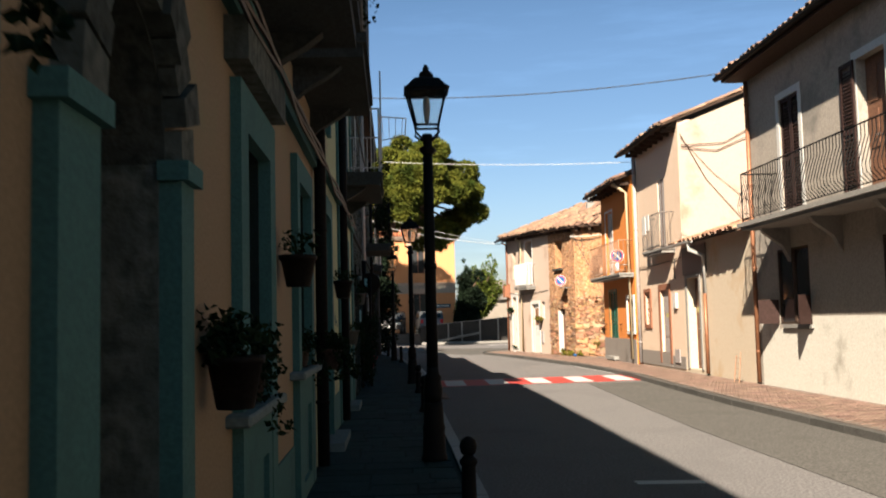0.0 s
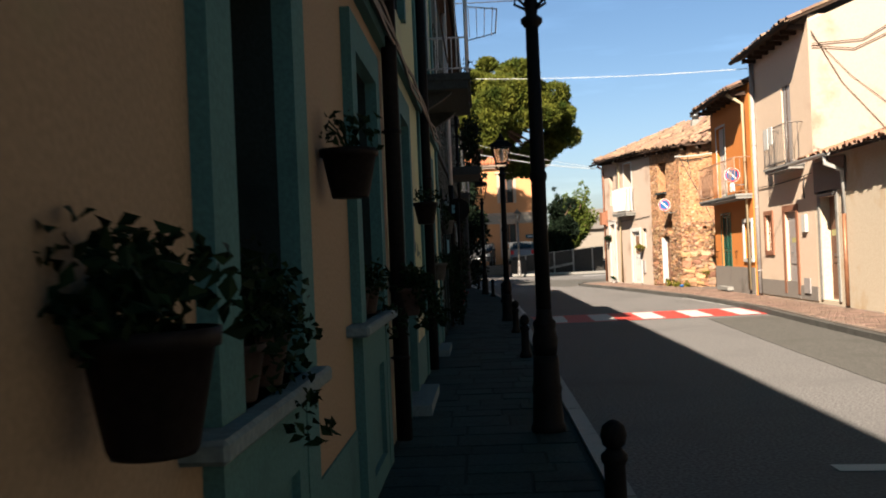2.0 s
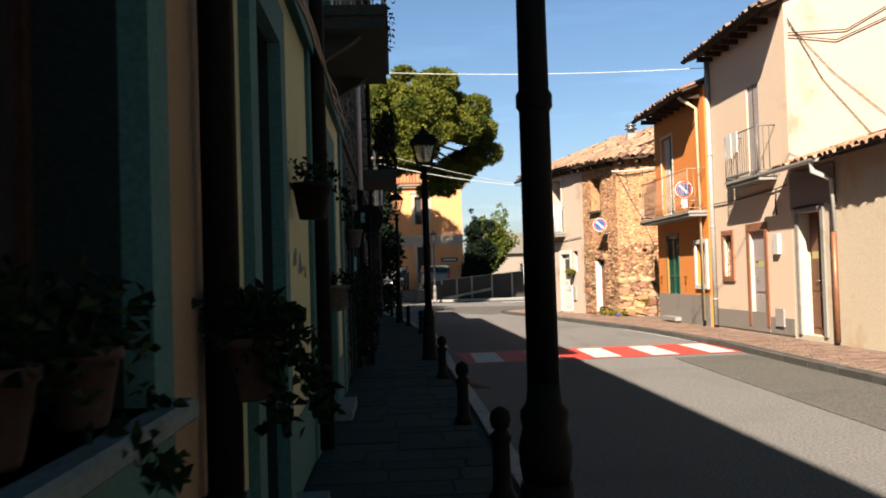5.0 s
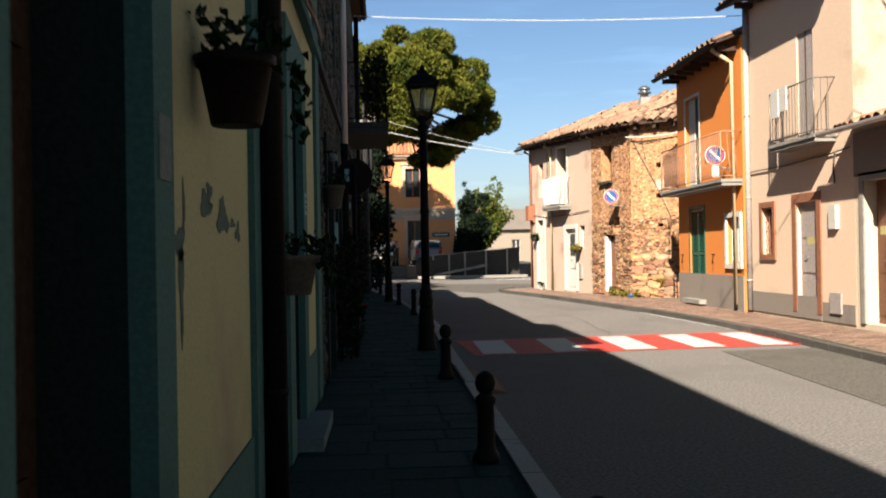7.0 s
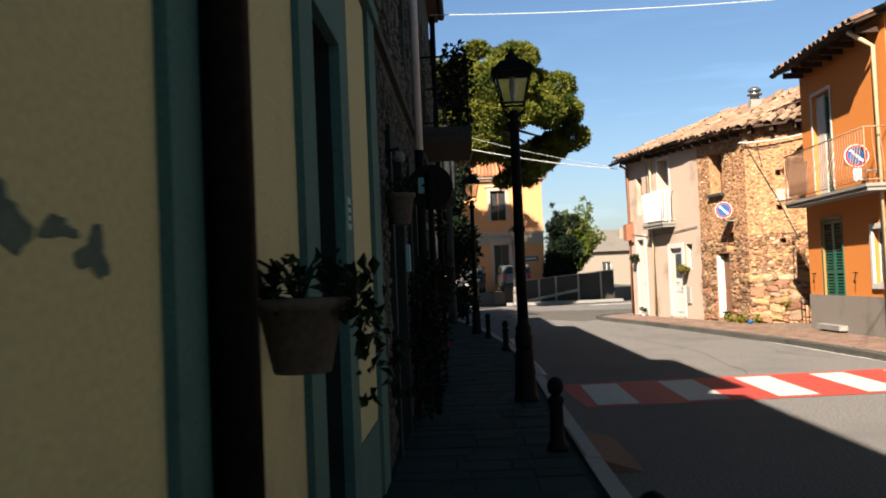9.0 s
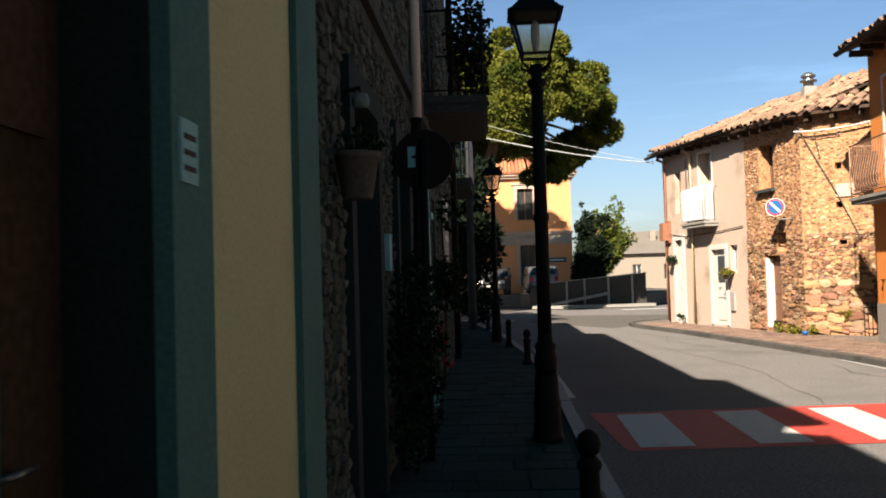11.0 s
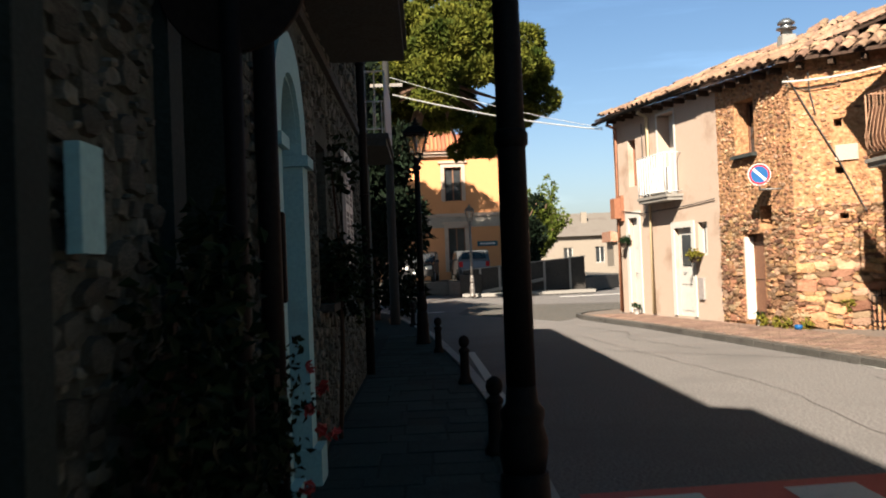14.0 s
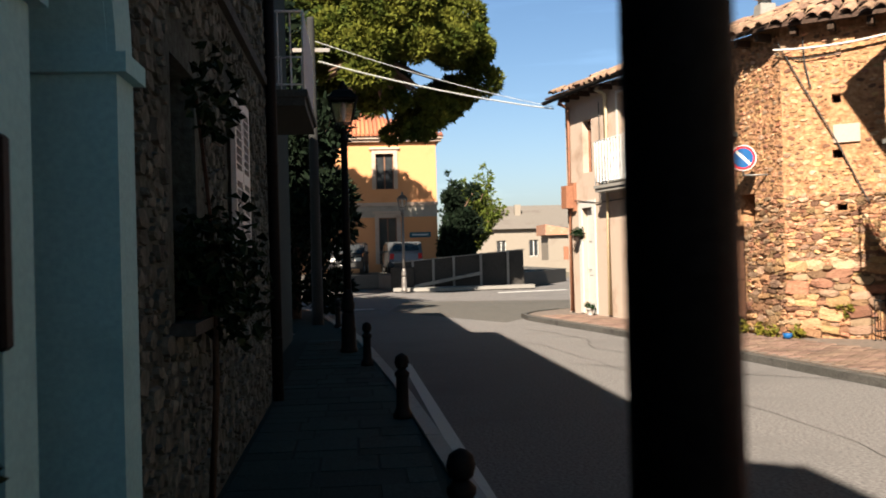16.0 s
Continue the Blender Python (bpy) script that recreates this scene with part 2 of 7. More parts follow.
M["concrete"] = surface("balcony_concrete", (0.153, 0.1454, 0.1343), (0.1989, 0.1913, 0.1759), (0.1071, 0.09945, 0.0918), rough=0.9, fine=35, coarse=2, bump=0.5)
# slab stone for the shaded side, its darkness by shade in the base colour
M["shaded_slab"] = surface("shaded_slab_stone", (0.02625, 0.03026, 0.03042), (0.042, 0.04777, 0.04725), (0.01841, 0.02074, 0.02025), rough=0.85, fine=35, coarse=2, bump=0.5, spec=0.1)
M["rail_grey"] = surface("grey_railing", (0.105, 0.0998, 0.0945), (0.158, 0.147, 0.137), (0.131, 0.0735, 0.042), rough=0.5, metal=0.5, fine=30, coarse=5, bump=0.1)
M["rail_rust"] = surface("rusty_railing", (0.22, 0.12, 0.07), (0.3, 0.19, 0.12), rough=0.7, metal=0.3, fine=30, bump=0.2)
M["rail_white"] = surface("white_railing", (0.372, 0.384, 0.396), (0.444, 0.45, 0.462), rough=0.45, fine=30, bump=0.05)
M["dark_in"] = surface("dark_interior", (0.02, 0.019, 0.018), (0.035, 0.032, 0.03), rough=0.9, fine=5, bump=0)
M["pot_dark"] = surface("dark_plastic_pot", (0.006, 0.005, 0.0045), (0.011, 0.009, 0.008), rough=0.6, fine=40, bump=0.2, spec=0.08)
M["pot_clay"] = surface("terracotta_pot", (0.02395, 0.01437, 0.01011), (0.0339, 0.02278, 0.01646), (0.03993, 0.03594, 0.03034), rough=0.85, fine=40, coarse=7, bump=0.3, stain=0.57)
M["soil"] = surface("soil", (0.03, 0.02, 0.015), (0.06, 0.04, 0.03), rough=1.0, fine=60, bump=0.8)
# pot and ivy leaves near black, the shade put into the leaf colour
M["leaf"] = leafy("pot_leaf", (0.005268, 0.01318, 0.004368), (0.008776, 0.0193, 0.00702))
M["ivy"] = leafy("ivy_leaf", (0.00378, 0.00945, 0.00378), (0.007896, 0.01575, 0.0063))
M["pine"] = leafy("pine_needles", (0.02, 0.032, 0.004), (0.088, 0.092, 0.0095), 0.22, 1.1)
M["bush"] = leafy("tree_leaf", (0.032, 0.045, 0.006), (0.075, 0.09, 0.011))
M["bark"] = surface("pine_bark", (0.09, 0.055, 0.035), (0.17, 0.11, 0.08), (0.05, 0.035, 0.025), rough=0.95, fine=14, coarse=5, bump=1.0, depth=0.03)
M["glass_lamp"] = glass("lantern_glass", (0.95, 0.95, 0.92), 0.15)
M["pane"] = surface("dark_pane", (0.02, 0.022, 0.025), (0.03, 0.033, 0.036), rough=0.06, fine=3, bump=0, spec=0.7)
M["curtain"] = surface("yellow_curtain", (0.27, 0.247, 0.09), (0.315, 0.288, 0.121), rough=0.9, fine=20, bump=0.2)
M["sign_red"] = surface("sign_red", (0.45, 0.015, 0.02), (0.5, 0.02, 0.025), rough=0.4, fine=5, bump=0, spec=0.2)
M["sign_blue"] = surface("sign_blue", (0.009, 0.0585, 0.189), (0.0135, 0.0672, 0.207), rough=0.35, fine=5, bump=0)
M["sign_white"] = surface("sign_white", (0.45, 0.45, 0.45), (0.473, 0.473, 0.473), rough=0.35, fine=5, bump=0)
M["steel"] = surface("galvanised_steel", (0.135, 0.1485, 0.162), (0.18, 0.1935, 0.207), rough=0.4, metal=0.8, fine=30, bump=0.05)
M["cable"] = surface("black_cable", (0.02, 0.02, 0.02), (0.03, 0.03, 0.03), rough=0.6, fine=30, bump=0)
M["cable_pale"] = surface("pale_cable", (0.324, 0.324, 0.3132), (0.378, 0.378, 0.3672), rough=0.6, fine=30, bump=0)
M["silver_car"] = surface("silver_car_paint", (0.0736, 0.0776, 0.084), (0.084, 0.088, 0.0944), rough=0.3, metal=0.5, fine=5, bump=0)
M["black_car"] = surface("black_car_paint", (0.012, 0.012, 0.014), (0.018, 0.018, 0.02), rough=0.25, fine=5, bump=0)
M["rubber"] = surface("tyre_rubber", (0.015, 0.015, 0.015), (0.025, 0.025, 0.025), rough=0.9, fine=30, bump=0.2)
M["mustard"] = surface("mustard_plaster", (0.4, 0.187, 0.074), (0.45, 0.217, 0.092), (0.35, 0.164, 0.061), rough=0.9, fine=40, coarse=0.6, bump=0.3, stain=0.6)
M["far_cream"] = surface("far_cream_plaster", (0.1569, 0.1357, 0.1098), (0.1773, 0.1569, 0.1302), (0.1357, 0.1146, 0.09412), rough=0.9, fine=20, coarse=0.5, bump=0.2)
M["far_roof"] = surface("far_pale_roof", (0.0972, 0.0864, 0.0756), (0.1188, 0.108, 0.0972), (0.0864, 0.0732, 0.0648), rough=0.9, fine=12, coarse=0.6, bump=0.4)
M["parapet"] = surface("parapet_stone", (0.0273, 0.0252, 0.0231), (0.0441, 0.041, 0.0378), (0.0189, 0.0178, 0.0168), rough=0.9, fine=20, coarse=1.5, bump=0.6, spec=0.1)
M["earth"] = surface("dry_ground", (0.09, 0.0765, 0.054), (0.126, 0.108, 0.0765), (0.054, 0.0585, 0.027), rough=0.95, fine=6, coarse=0.15, bump=0.5, stain=0.5)
# blue of the distance haze is painted into the hill colour
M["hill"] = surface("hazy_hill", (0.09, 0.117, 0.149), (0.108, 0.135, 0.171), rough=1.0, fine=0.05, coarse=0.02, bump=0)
M["crack"] = surface("crack_tar", (0.02, 0.02, 0.02), (0.035, 0.034, 0.032), rough=0.9, fine=30, bump=0.3)
M["flower"] = surface("red_petal", (0.175, 0.007, 0.0105), (0.2275, 0.0175, 0.021), rough=0.6, fine=20, bump=0)
# near-black copy of the grey plaster, deep shade put into its colour
M["shaded_plaster"] = surface("shaded_grey_plaster", (0.01188, 0.0195, 0.02028), (0.01848, 0.0285, 0.02886), (0.00924, 0.015, 0.0156), rough=0.9, fine=60, coarse=1.5, bump=0.4, spec=0.1)
# dark copy of the tree leaf, coloured as if already in shade
M["shade_leaf"] = leafy("shaded_tree_leaf", (0.0033, 0.0066, 0.0033), (0.0077, 0.0132, 0.00605))
M["pole_grey"] = surface("weathered_pole", (0.01, 0.0105, 0.0105), (0.0175, 0.018, 0.018), (0.03, 0.029, 0.0275), rough=0.9, fine=30, coarse=2, bump=0.4, stain=0.62)
M["tail_red"] = surface("tail_light_red", (0.3, 0.01, 0.01), (0.35, 0.015, 0.015), rough=0.2, fine=5, bump=0)
M["weed"] = leafy("yellow_weed", (0.0648, 0.0648, 0.00648), (0.1188, 0.1026, 0.0108))
M["sill_stone"] = surface("worn_sill_stone", (0.1, 0.135, 0.14), (0.14, 0.18, 0.185), (0.08, 0.1, 0.105), rough=0.85, fine=40, coarse=3, bump=0.4, spec=0.1)
M["plate_blue"] = surface("faded_blue_plate", (0.03, 0.075, 0.1), (0.04, 0.09, 0.12), rough=0.5, fine=10, bump=0, spec=0.1)
M["pot_grey"] = surface("grey_clay_pot", (0.06, 0.0576, 0.0512), (0.084, 0.08, 0.072), (0.04, 0.04, 0.0368), rough=0.9, fine=40, coarse=7, bump=0.4, spec=0.1)
M["stain"] = surface("grey_wall_stain", (0.05, 0.085, 0.08), (0.075, 0.115, 0.105), rough=0.95, fine=40, bump=0.2)


# ---------------------------------------------------------------- geometry helpers
class Bm:
    """A bmesh with a few solid shapes; all coordinates in metres."""

    def __init__(self):
        self.bm = bmesh.new()

    def quad(self, pts):
        return self.bm.faces.new([self.bm.verts.new(p) for p in pts])

    def hexa(self, p):
        v = [self.bm.verts.new(q) for q in p]
        for f in ((0, 3, 2, 1), (4, 5, 6, 7), (0, 1, 5, 4), (1, 2, 6, 5), (2, 3, 7, 6), (3, 0, 4, 7)):
            self.bm.faces.new([v[i] for i in f])
        return self

    def box(self, x0, x1, y0, y1, z0, z1):
        return self.hexa([(x0, y0, z0), (x1, y0, z0), (x1, y1, z0), (x0, y1, z0), (x0, y0, z1), (x1, y0, z1), (x1, y1, z1), (x0, y1, z1)])

    def lathe(self, prof, n=20, c=(0, 0, 0), half=None):
        rings = []
        for r, z in prof:
            rings.append([self.bm.verts.new((c[0] + r * math.cos(2 * math.pi * i / n), c[1] + r * math.sin(2 * math.pi * i / n), c[2] + z)) for i in range(n)])
        for a, b in zip(rings, rings[1:]):
            for i in range(n):
                f = self.bm.faces.new((a[i], a[(i + 1) % n], b[(i + 1) % n], b[i]))
                f.smooth = n > 8
        self.bm.faces.new(rings[0][::-1])
        self.bm.faces.new(rings[-1])
        return self

    def tube(self, pts, r, n=8, r1=None):
        pts = [Vector(p) for p in pts]
        rings = []
        for k, p in enumerate(pts):
            d = (pts[min(k + 1, len(pts) - 1)] - pts[max(k - 1, 0)]).normalized()
            s = d.cross(Vector((0, 0, 1)))
            s = s.normalized() if s.length > 1e-3 else Vector((1, 0, 0))
            u = s.cross(d)
            rr = r if r1 is None else r + (r1 - r) * k / (len(pts) - 1)
            rings.append([self.bm.verts.new(p + rr * (math.cos(2 * math.pi * i / n) * s + math.sin(2 * math.pi * i / n) * u)) for i in range(n)])
        for a, b in zip(rings, rings[1:]):
            for i in range(n):
                f = self.bm.faces.new((a[i], a[(i + 1) % n], b[(i + 1) % n], b[i]))
                f.smooth = n > 5
        self.bm.faces.new(rings[0][::-1])
        self.bm.faces.new(rings[-1])
        return self

    def prism(self, pts, off):
        """A polygon pushed along off."""
        a = [self.bm.verts.new(p) for p in pts]
        b = [self.bm.verts.new(Vector(p) + Vector(off)) for p in pts]
        self.bm.faces.new(a[::-1])
        self.bm.faces.new(b)
        for i in range(len(a)):
            self.bm.faces.new((a[i], a[(i + 1) % len(a)], b[(i + 1) % len(a)], b[i]))
        return self

    def bevel(self, w=0.01, seg=1):
        bmesh.ops.bevel(self.bm, geom=self.bm.edges[:], offset=w, segments=seg, affect="EDGES", clamp_overlap=True)
        return self

    def mesh(self, name, mat):
        bmesh.ops.recalc_face_normals(self.bm, faces=self.bm.faces[:])
        me = bpy.data.meshes.new(name)
        self.bm.to_mesh(me)
        self.bm.free()
        me.materials.append(mat)
        return me


def part(name, b, mat, parent=None, label="", kind=""):
    ob = new(name, b.mesh(name, mat))
    if parent:
        ob.parent = parent
    return tagged(ob, label=label, kind=kind)


def thing(name, label, category, group="", kind="", at=(0, 0, 0), rz=0.0):
    ob = new(name)
    ob.empty_display_size = 0.1
    ob.matrix_basis = Matrix.Translation(at) @ Matrix.Rotation(rz, 4, "Z")
    return tagged(ob, label, category, group, kind)


class Face:
    """A facade in plan from a to b; u runs along it, o outwards, z up."""

    def __init__(self, a, b, out):
        self.a, self.d = Vector(a), (Vector(b) - Vector(a))
        self.n = self.d.length
        self.d.normalize()
        self.o = Vector((self.d.y, -self.d.x))
        if self.o.dot(Vector(out)) < 0:
            self.o = -self.o

    def p(self, u, o, z):
        q = self.a + self.d * u + self.o * o
        return Vector((q.x, q.y, z))

    def box(self, b, u0, u1, o0, o1, z0, z1):
        P = self.p
        return b.hexa([P(u0, o0, z0), P(u1, o0, z0), P(u1, o1, z0), P(u0, o1, z0), P(u0, o0, z1), P(u1, o0, z1), P(u1, o1, z1), P(u0, o1, z1)])

    def wall(self, b, u0, u1, z0, z1, holes=(), thick=0.4, top=None):
        """A wall with openings (u0, u1, z0, z1) right through it; top(u) bends its upper edge."""
        us = sorted({u0, u1, *[h[0] for h in holes], *[h[1] for h in holes]})
        zs = sorted({z0, z1, *[h[2] for h in holes], *[h[3] for h in holes]})
        us = [u for u in us if u0 - 1e-6 <= u <= u1 + 1e-6]
        zs = [z for z in zs if z0 - 1e-6 <= z <= z1 + 1e-6]
        zz = lambda u, z: top(u) if (top and z == z1) else z
        cell = lambda i, j: 0 <= i < len(us) - 1 and 0 <= j < len(zs) - 1 and not any(
            h[0] - 1e-6 <= us[i] and us[i + 1] <= h[1] + 1e-6 and h[2] - 1e-6 <= zs[j] and zs[j + 1] <= h[3] + 1e-6 for h in holes)
        P = self.p
        for i in range(len(us) - 1):
            for j in range(len(zs) - 1):
                if not cell(i, j):
                    continue
                a, c, lo, hi = us[i], us[i + 1], zs[j], zs[j + 1]
                for o in (0, -thick):
                    b.quad([P(a, o, zz(a, lo)), P(c, o, zz(c, lo)), P(c, o, zz(c, hi)), P(a, o, zz(a, hi))])
                if not cell(i - 1, j):
                    b.quad([P(a, 0, zz(a, lo)), P(a, -thick, zz(a, lo)), P(a, -thick, zz(a, hi)), P(a, 0, zz(a, hi))])
                if not cell(i + 1, j):
                    b.quad([P(c, 0, zz(c, lo)), P(c, -thick, zz(c, lo)), P(c, -thick, zz(c, hi)), P(c, 0, zz(c, hi))])
                if not cell(i, j - 1):
                    b.quad([P(a, 0, zz(a, lo)), P(c, 0, zz(c, lo)), P(c, -thick, zz(c, lo)), P(a, -thick, zz(a, lo))])
                if not cell(i, j + 1):
                    b.quad([P(a, 0, zz(a, hi)), P(c, 0, zz(c, hi)), P(c, -thick, zz(c, hi)), P(a, -thick, zz(a, hi))])
        bmesh.ops.remove_doubles(b.bm, verts=b.bm.verts[:], dist=1e-4)
        return b


def leaves(b, centre, radius, n, size, rnd, squash=(1, 1, 1), droop=0.0):
    """Loose small bent leaves in a soft ball."""
    for _ in range(n):
        v = Vector((rnd.gauss(0, 1), rnd.gauss(0, 1), rnd.gauss(0, 1))).normalized() * radius * rnd.random() ** 0.45
        c = Vector(centre) + Vector((v.x * squash[0], v.y * squash[1], v.z * squash[2]))
        d = (Vector((rnd.gauss(0, 1), rnd.gauss(0, 1), rnd.gauss(0.2 - droop, 0.8)))).normalized()
        s = d.cross(Vector((rnd.gauss(0, 1), rnd.gauss(0, 1), rnd.gauss(0, 1)))).normalized()
        k = size * rnd.uniform(0.6, 1.3)
        up = d.cross(s) * k * 0.2
        vs = [b.bm.verts.new(q) for q in (c - d * k * 0.5, c + s * k * 0.33 + up, c + d * k * 0.55, c - s * k * 0.33 + up)]
        b.bm.faces.new((vs[0], vs[1], vs[2]))
        b.bm.faces.new((vs[0], vs[2], vs[3]))
    return b


# ---------------------------------------------------------------- ground
ROAD_Z = -0.04
b = Bm()
b.quad([(-3000, -3000, -0.1), (3000, -3000, -0.1), (3000, 3000, -0.1), (-3000, 3000, -0.1)])
tagged(part("ground", b, M["earth"]), "dry earth ground reaching the horizon", "ground", kind="structure")
b = Bm()
b.prism([(1.2, -25, -0.05), (7.6, -25, -0.05), (7.6, 40, -0.05), (12, 44, -0.05), (40, 52, -0.05), (40, 78, -0.05), (-40, 78, -0.05), (-40, 60, -0.05), (-4, 52, -0.05), (0.5, 37, -0.05), (1.2, 28, -0.05)], (0, 0, 0.05))
road = tagged(part("road", b, M["asphalt"]), "worn grey asphalt road of a village street", "road", kind="structure")
road.location.z = ROAD_Z
b = Bm()
b.prism([(4.5, -10, 0.004), (6.6, -10, 0.004), (6.75, 21.5, 0.004), (5.25, 21.3, 0.004), (4.98, 16, 0.004), (4.8, 12, 0.004)], (0, 0, 0.003))
part("asphalt_strip", b, M["asphalt_patch"], road, "darker strip of repaired asphalt")
rnd = random.Random(4)
# pedestrian crossing: red field with white bars
crossing = thing("pedestrian_crossing", "red and white painted pedestrian crossing on asphalt", "crossing", kind="structure", at=(0, 0, ROAD_Z))
b = Bm()
b.quad([(1.85, 21.5, 0.006), (6.78, 21.92, 0.006), (6.86, 24.3, 0.006), (1.75, 23.8, 0.006)])
part("red_field", b, M["paint_red"], crossing)
for k in range(5):
    x0, y0, y1 = 2.0 + 1.03 * k, 21.64 + 0.085 * k, 23.64 + 0.1 * k
    b = Bm()
    b.quad([(x0 - 0.02, y0, 0.010), (x0 + 0.46, y0 + 0.04, 0.010), (x0 + 0.5, y1 + 0.05, 0.010), (x0 + 0.02, y1, 0.010)])
    part("white_bar", b, M["paint_white"], crossing)
b = Bm()
b.quad([(2.98, 7.93, 0.006), (3.6, 7.87, 0.006), (3.6, 8.05, 0.006), (2.98, 8.12, 0.006)])
part("painted_dash", b, M["paint_white"], road)
b = Bm()
b.prism([(1.6, 25.2, 0.006), (1.72, 25.2, 0.006), (1.62, 34, 0.006), (1.5, 34, 0.006)], (0, 0, 0.002))
part("edge_line", b, M["paint_white"], road)
b = Bm()
b.prism([(6.68, 24.6, 0.006), (6.76, 24.6, 0.006), (6.5, 30.0, 0.006), (6.41, 30.0, 0.006)], (0, 0, 0.002))
part("edge_line", b, M["paint_white"], road)


def crack(pts, w=0.018, seed=0):
    cr = random.Random(seed)
    b = Bm()
    left, right = [], []
    for p, q in zip(pts, pts[1:]):
        for t in range(8):
            c = Vector(p).lerp(Vector(q), t / 8) + Vector((cr.gauss(0, 0.03), cr.gauss(0, 0.03)))
            k = w * cr.uniform(0.3, 1.0)
            left.append((c.x - k, c.y, 0.003))
            right.append((c.x + k, c.y + k, 0.003))
    for i in range(len(left) - 1):
        b.quad([left[i], left[i + 1], right[i + 1], right[i]])
    part("crack", b, M["crack"], road)


crack([(5.2, 33.0), (4.6, 35.5), (4.9, 37.0), (4.2, 40.0)], 0.016, 1)
crack([(4.6, 35.5), (5.6, 36.0)], 0.014, 2)
crack([(6.3, 26.0), (5.9, 27.4), (6.1, 29.0)], 0.011, 3)
crack([(5.5, 12.0), (5.2, 15.0), (5.6, 18.0), (5.4, 20.8)], 0.009, 4)
crack([(4.4, 24.2), (4.7, 28.0), (4.3, 32.0), (3.9, 36.0), (2.6, 41.0)], 0.009, 5)
b = Bm()
b.prism([(4.2, 41.5, 0.002), (6.8, 46.5, 0.002), (9.5, 50, 0.002), (2.5, 52.5, 0.002), (1.8, 47, 0.002)], (0, 0, 0.003))
part("asphalt_strip", b, M["asphalt_patch"], road, "greyer patch of asphalt at the junction")


def path_at(pts, s):
    for p, q in zip(pts, pts[1:]):
        l = (Vector(q) - Vector(p)).length
        if s <= l:
            d = (Vector(q) - Vector(p)) / l
            return Vector(p) + d * s, d
        s -= l
    d = (Vector(pts[-1]) - Vector(pts[-2])).normalized()
    return Vector(pts[-1]), d


def kerb_run(parent, pts, z0, z1, width, mat, step=1.0, side=1):
    total = sum((Vector(q) - Vector(p)).length for p, q in zip(pts, pts[1:]))
    s = 0.0
    while s < total - 0.05:
        e = min(s + step, total)
        p, d = path_at(pts, s + 0.006)
        q, d2 = path_at(pts, e - 0.006)
        nrm, nrm2 = Vector((d.y, -d.x)) * side, Vector((d2.y, -d2.x)) * side
        b = Bm()
        j = rnd.uniform(-0.004, 0.004)
        c = 0.015
        A, B2, C, D = p, q, q - nrm2 * width, p - nrm * width
        Ai, Bi = p - nrm * c, q - nrm2 * c
        b.hexa([(*A, z0), (*B2, z0), (*C, z0), (*D, z0), (*Ai, z1 + j), (*Bi, z1 + j), (*C, z1 + j), (*D, z1 + j)])
        part("kerb_stone", b, mat, parent)
        s = e


# pavement beside the shaded houses
left_kerb = [(1.52, -8), (1.55, 20), (1.6, 26), (1.4, 31), (1.0, 37.3), (-0.1, 46.5), (-3.0, 56)]
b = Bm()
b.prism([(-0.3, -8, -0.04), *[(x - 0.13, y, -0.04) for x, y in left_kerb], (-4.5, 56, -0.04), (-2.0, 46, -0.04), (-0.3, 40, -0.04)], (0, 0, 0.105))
pavement = tagged(part("pavement", b, M["mortar_dark"]), "stone paved pavement along the shaded houses, shade put into its colour", "pavement", kind="structure")
kerb_run(pavement, left_kerb, -0.09, 0.085, 0.14, M["kerb_white"])
b = Bm()
b.hexa([(1.40, 18.05, -0.05), (1.85, 18.0, -0.05), (1.85, 19.5, -0.05), (1.40, 19.45, -0.05), (1.40, 18.05, 0.094), (1.85, 18.0, -0.034), (1.85, 19.5, -0.034), (1.40, 19.45, 0.094)])
part("kerb_ramp", b, M["paver"], pavement, "faded reddish ramp over the kerb")
# pavement in the sun
right_kerb = [(6.5, -10), (6.52, 15), (6.65, 19), (6.86, 23), (6.8, 26), (6.62, 29.5), (6.25, 32.6), (5.95, 35), (5.6, 37.8), (5.2, 40), (4.9, 41.8), (4.86, 42.7), (5.2, 43.6), (6.2, 44.6), (10, 46)]
b = Bm()
b.prism([*[(x + 0.1 if k < 11 else x + 0.05, y - (0.1 if k > 11 else 0), -0.08) for k, (x, y) in enumerate(right_kerb)], (10, 40, -0.08), (11, 33, -0.08), (9, 30, -0.08), (9, -10, -0.08)], (0, 0, 0.13))
sun_pavement = tagged(part("pavement_sunny", b, M["paver_joint"]), "reddish brick paved pavement in the sun", "pavement", kind="structure")
kerb_run(sun_pavement, right_kerb, -0.09, 0.062, 0.14, M["kerb"], side=1)


# ---------------------------------------------------------------- house parts
def frame_box(f, b, u0, u1, z0, z1, w, o0, o1, bottom=True):
    f.box(b, u0 - w, u0, o0, o1, z0 if not bottom else z0 - w, z1 + w)
    f.box(b, u1, u1 + w, o0, o1, z0 if not bottom else z0 - w, z1 + w)
    f.box(b, u0, u1, o0, o1, z1, z1 + w)
    if bottom:
        f.box(b, u0, u1, o0, o1, z0 - w, z0)
    return b


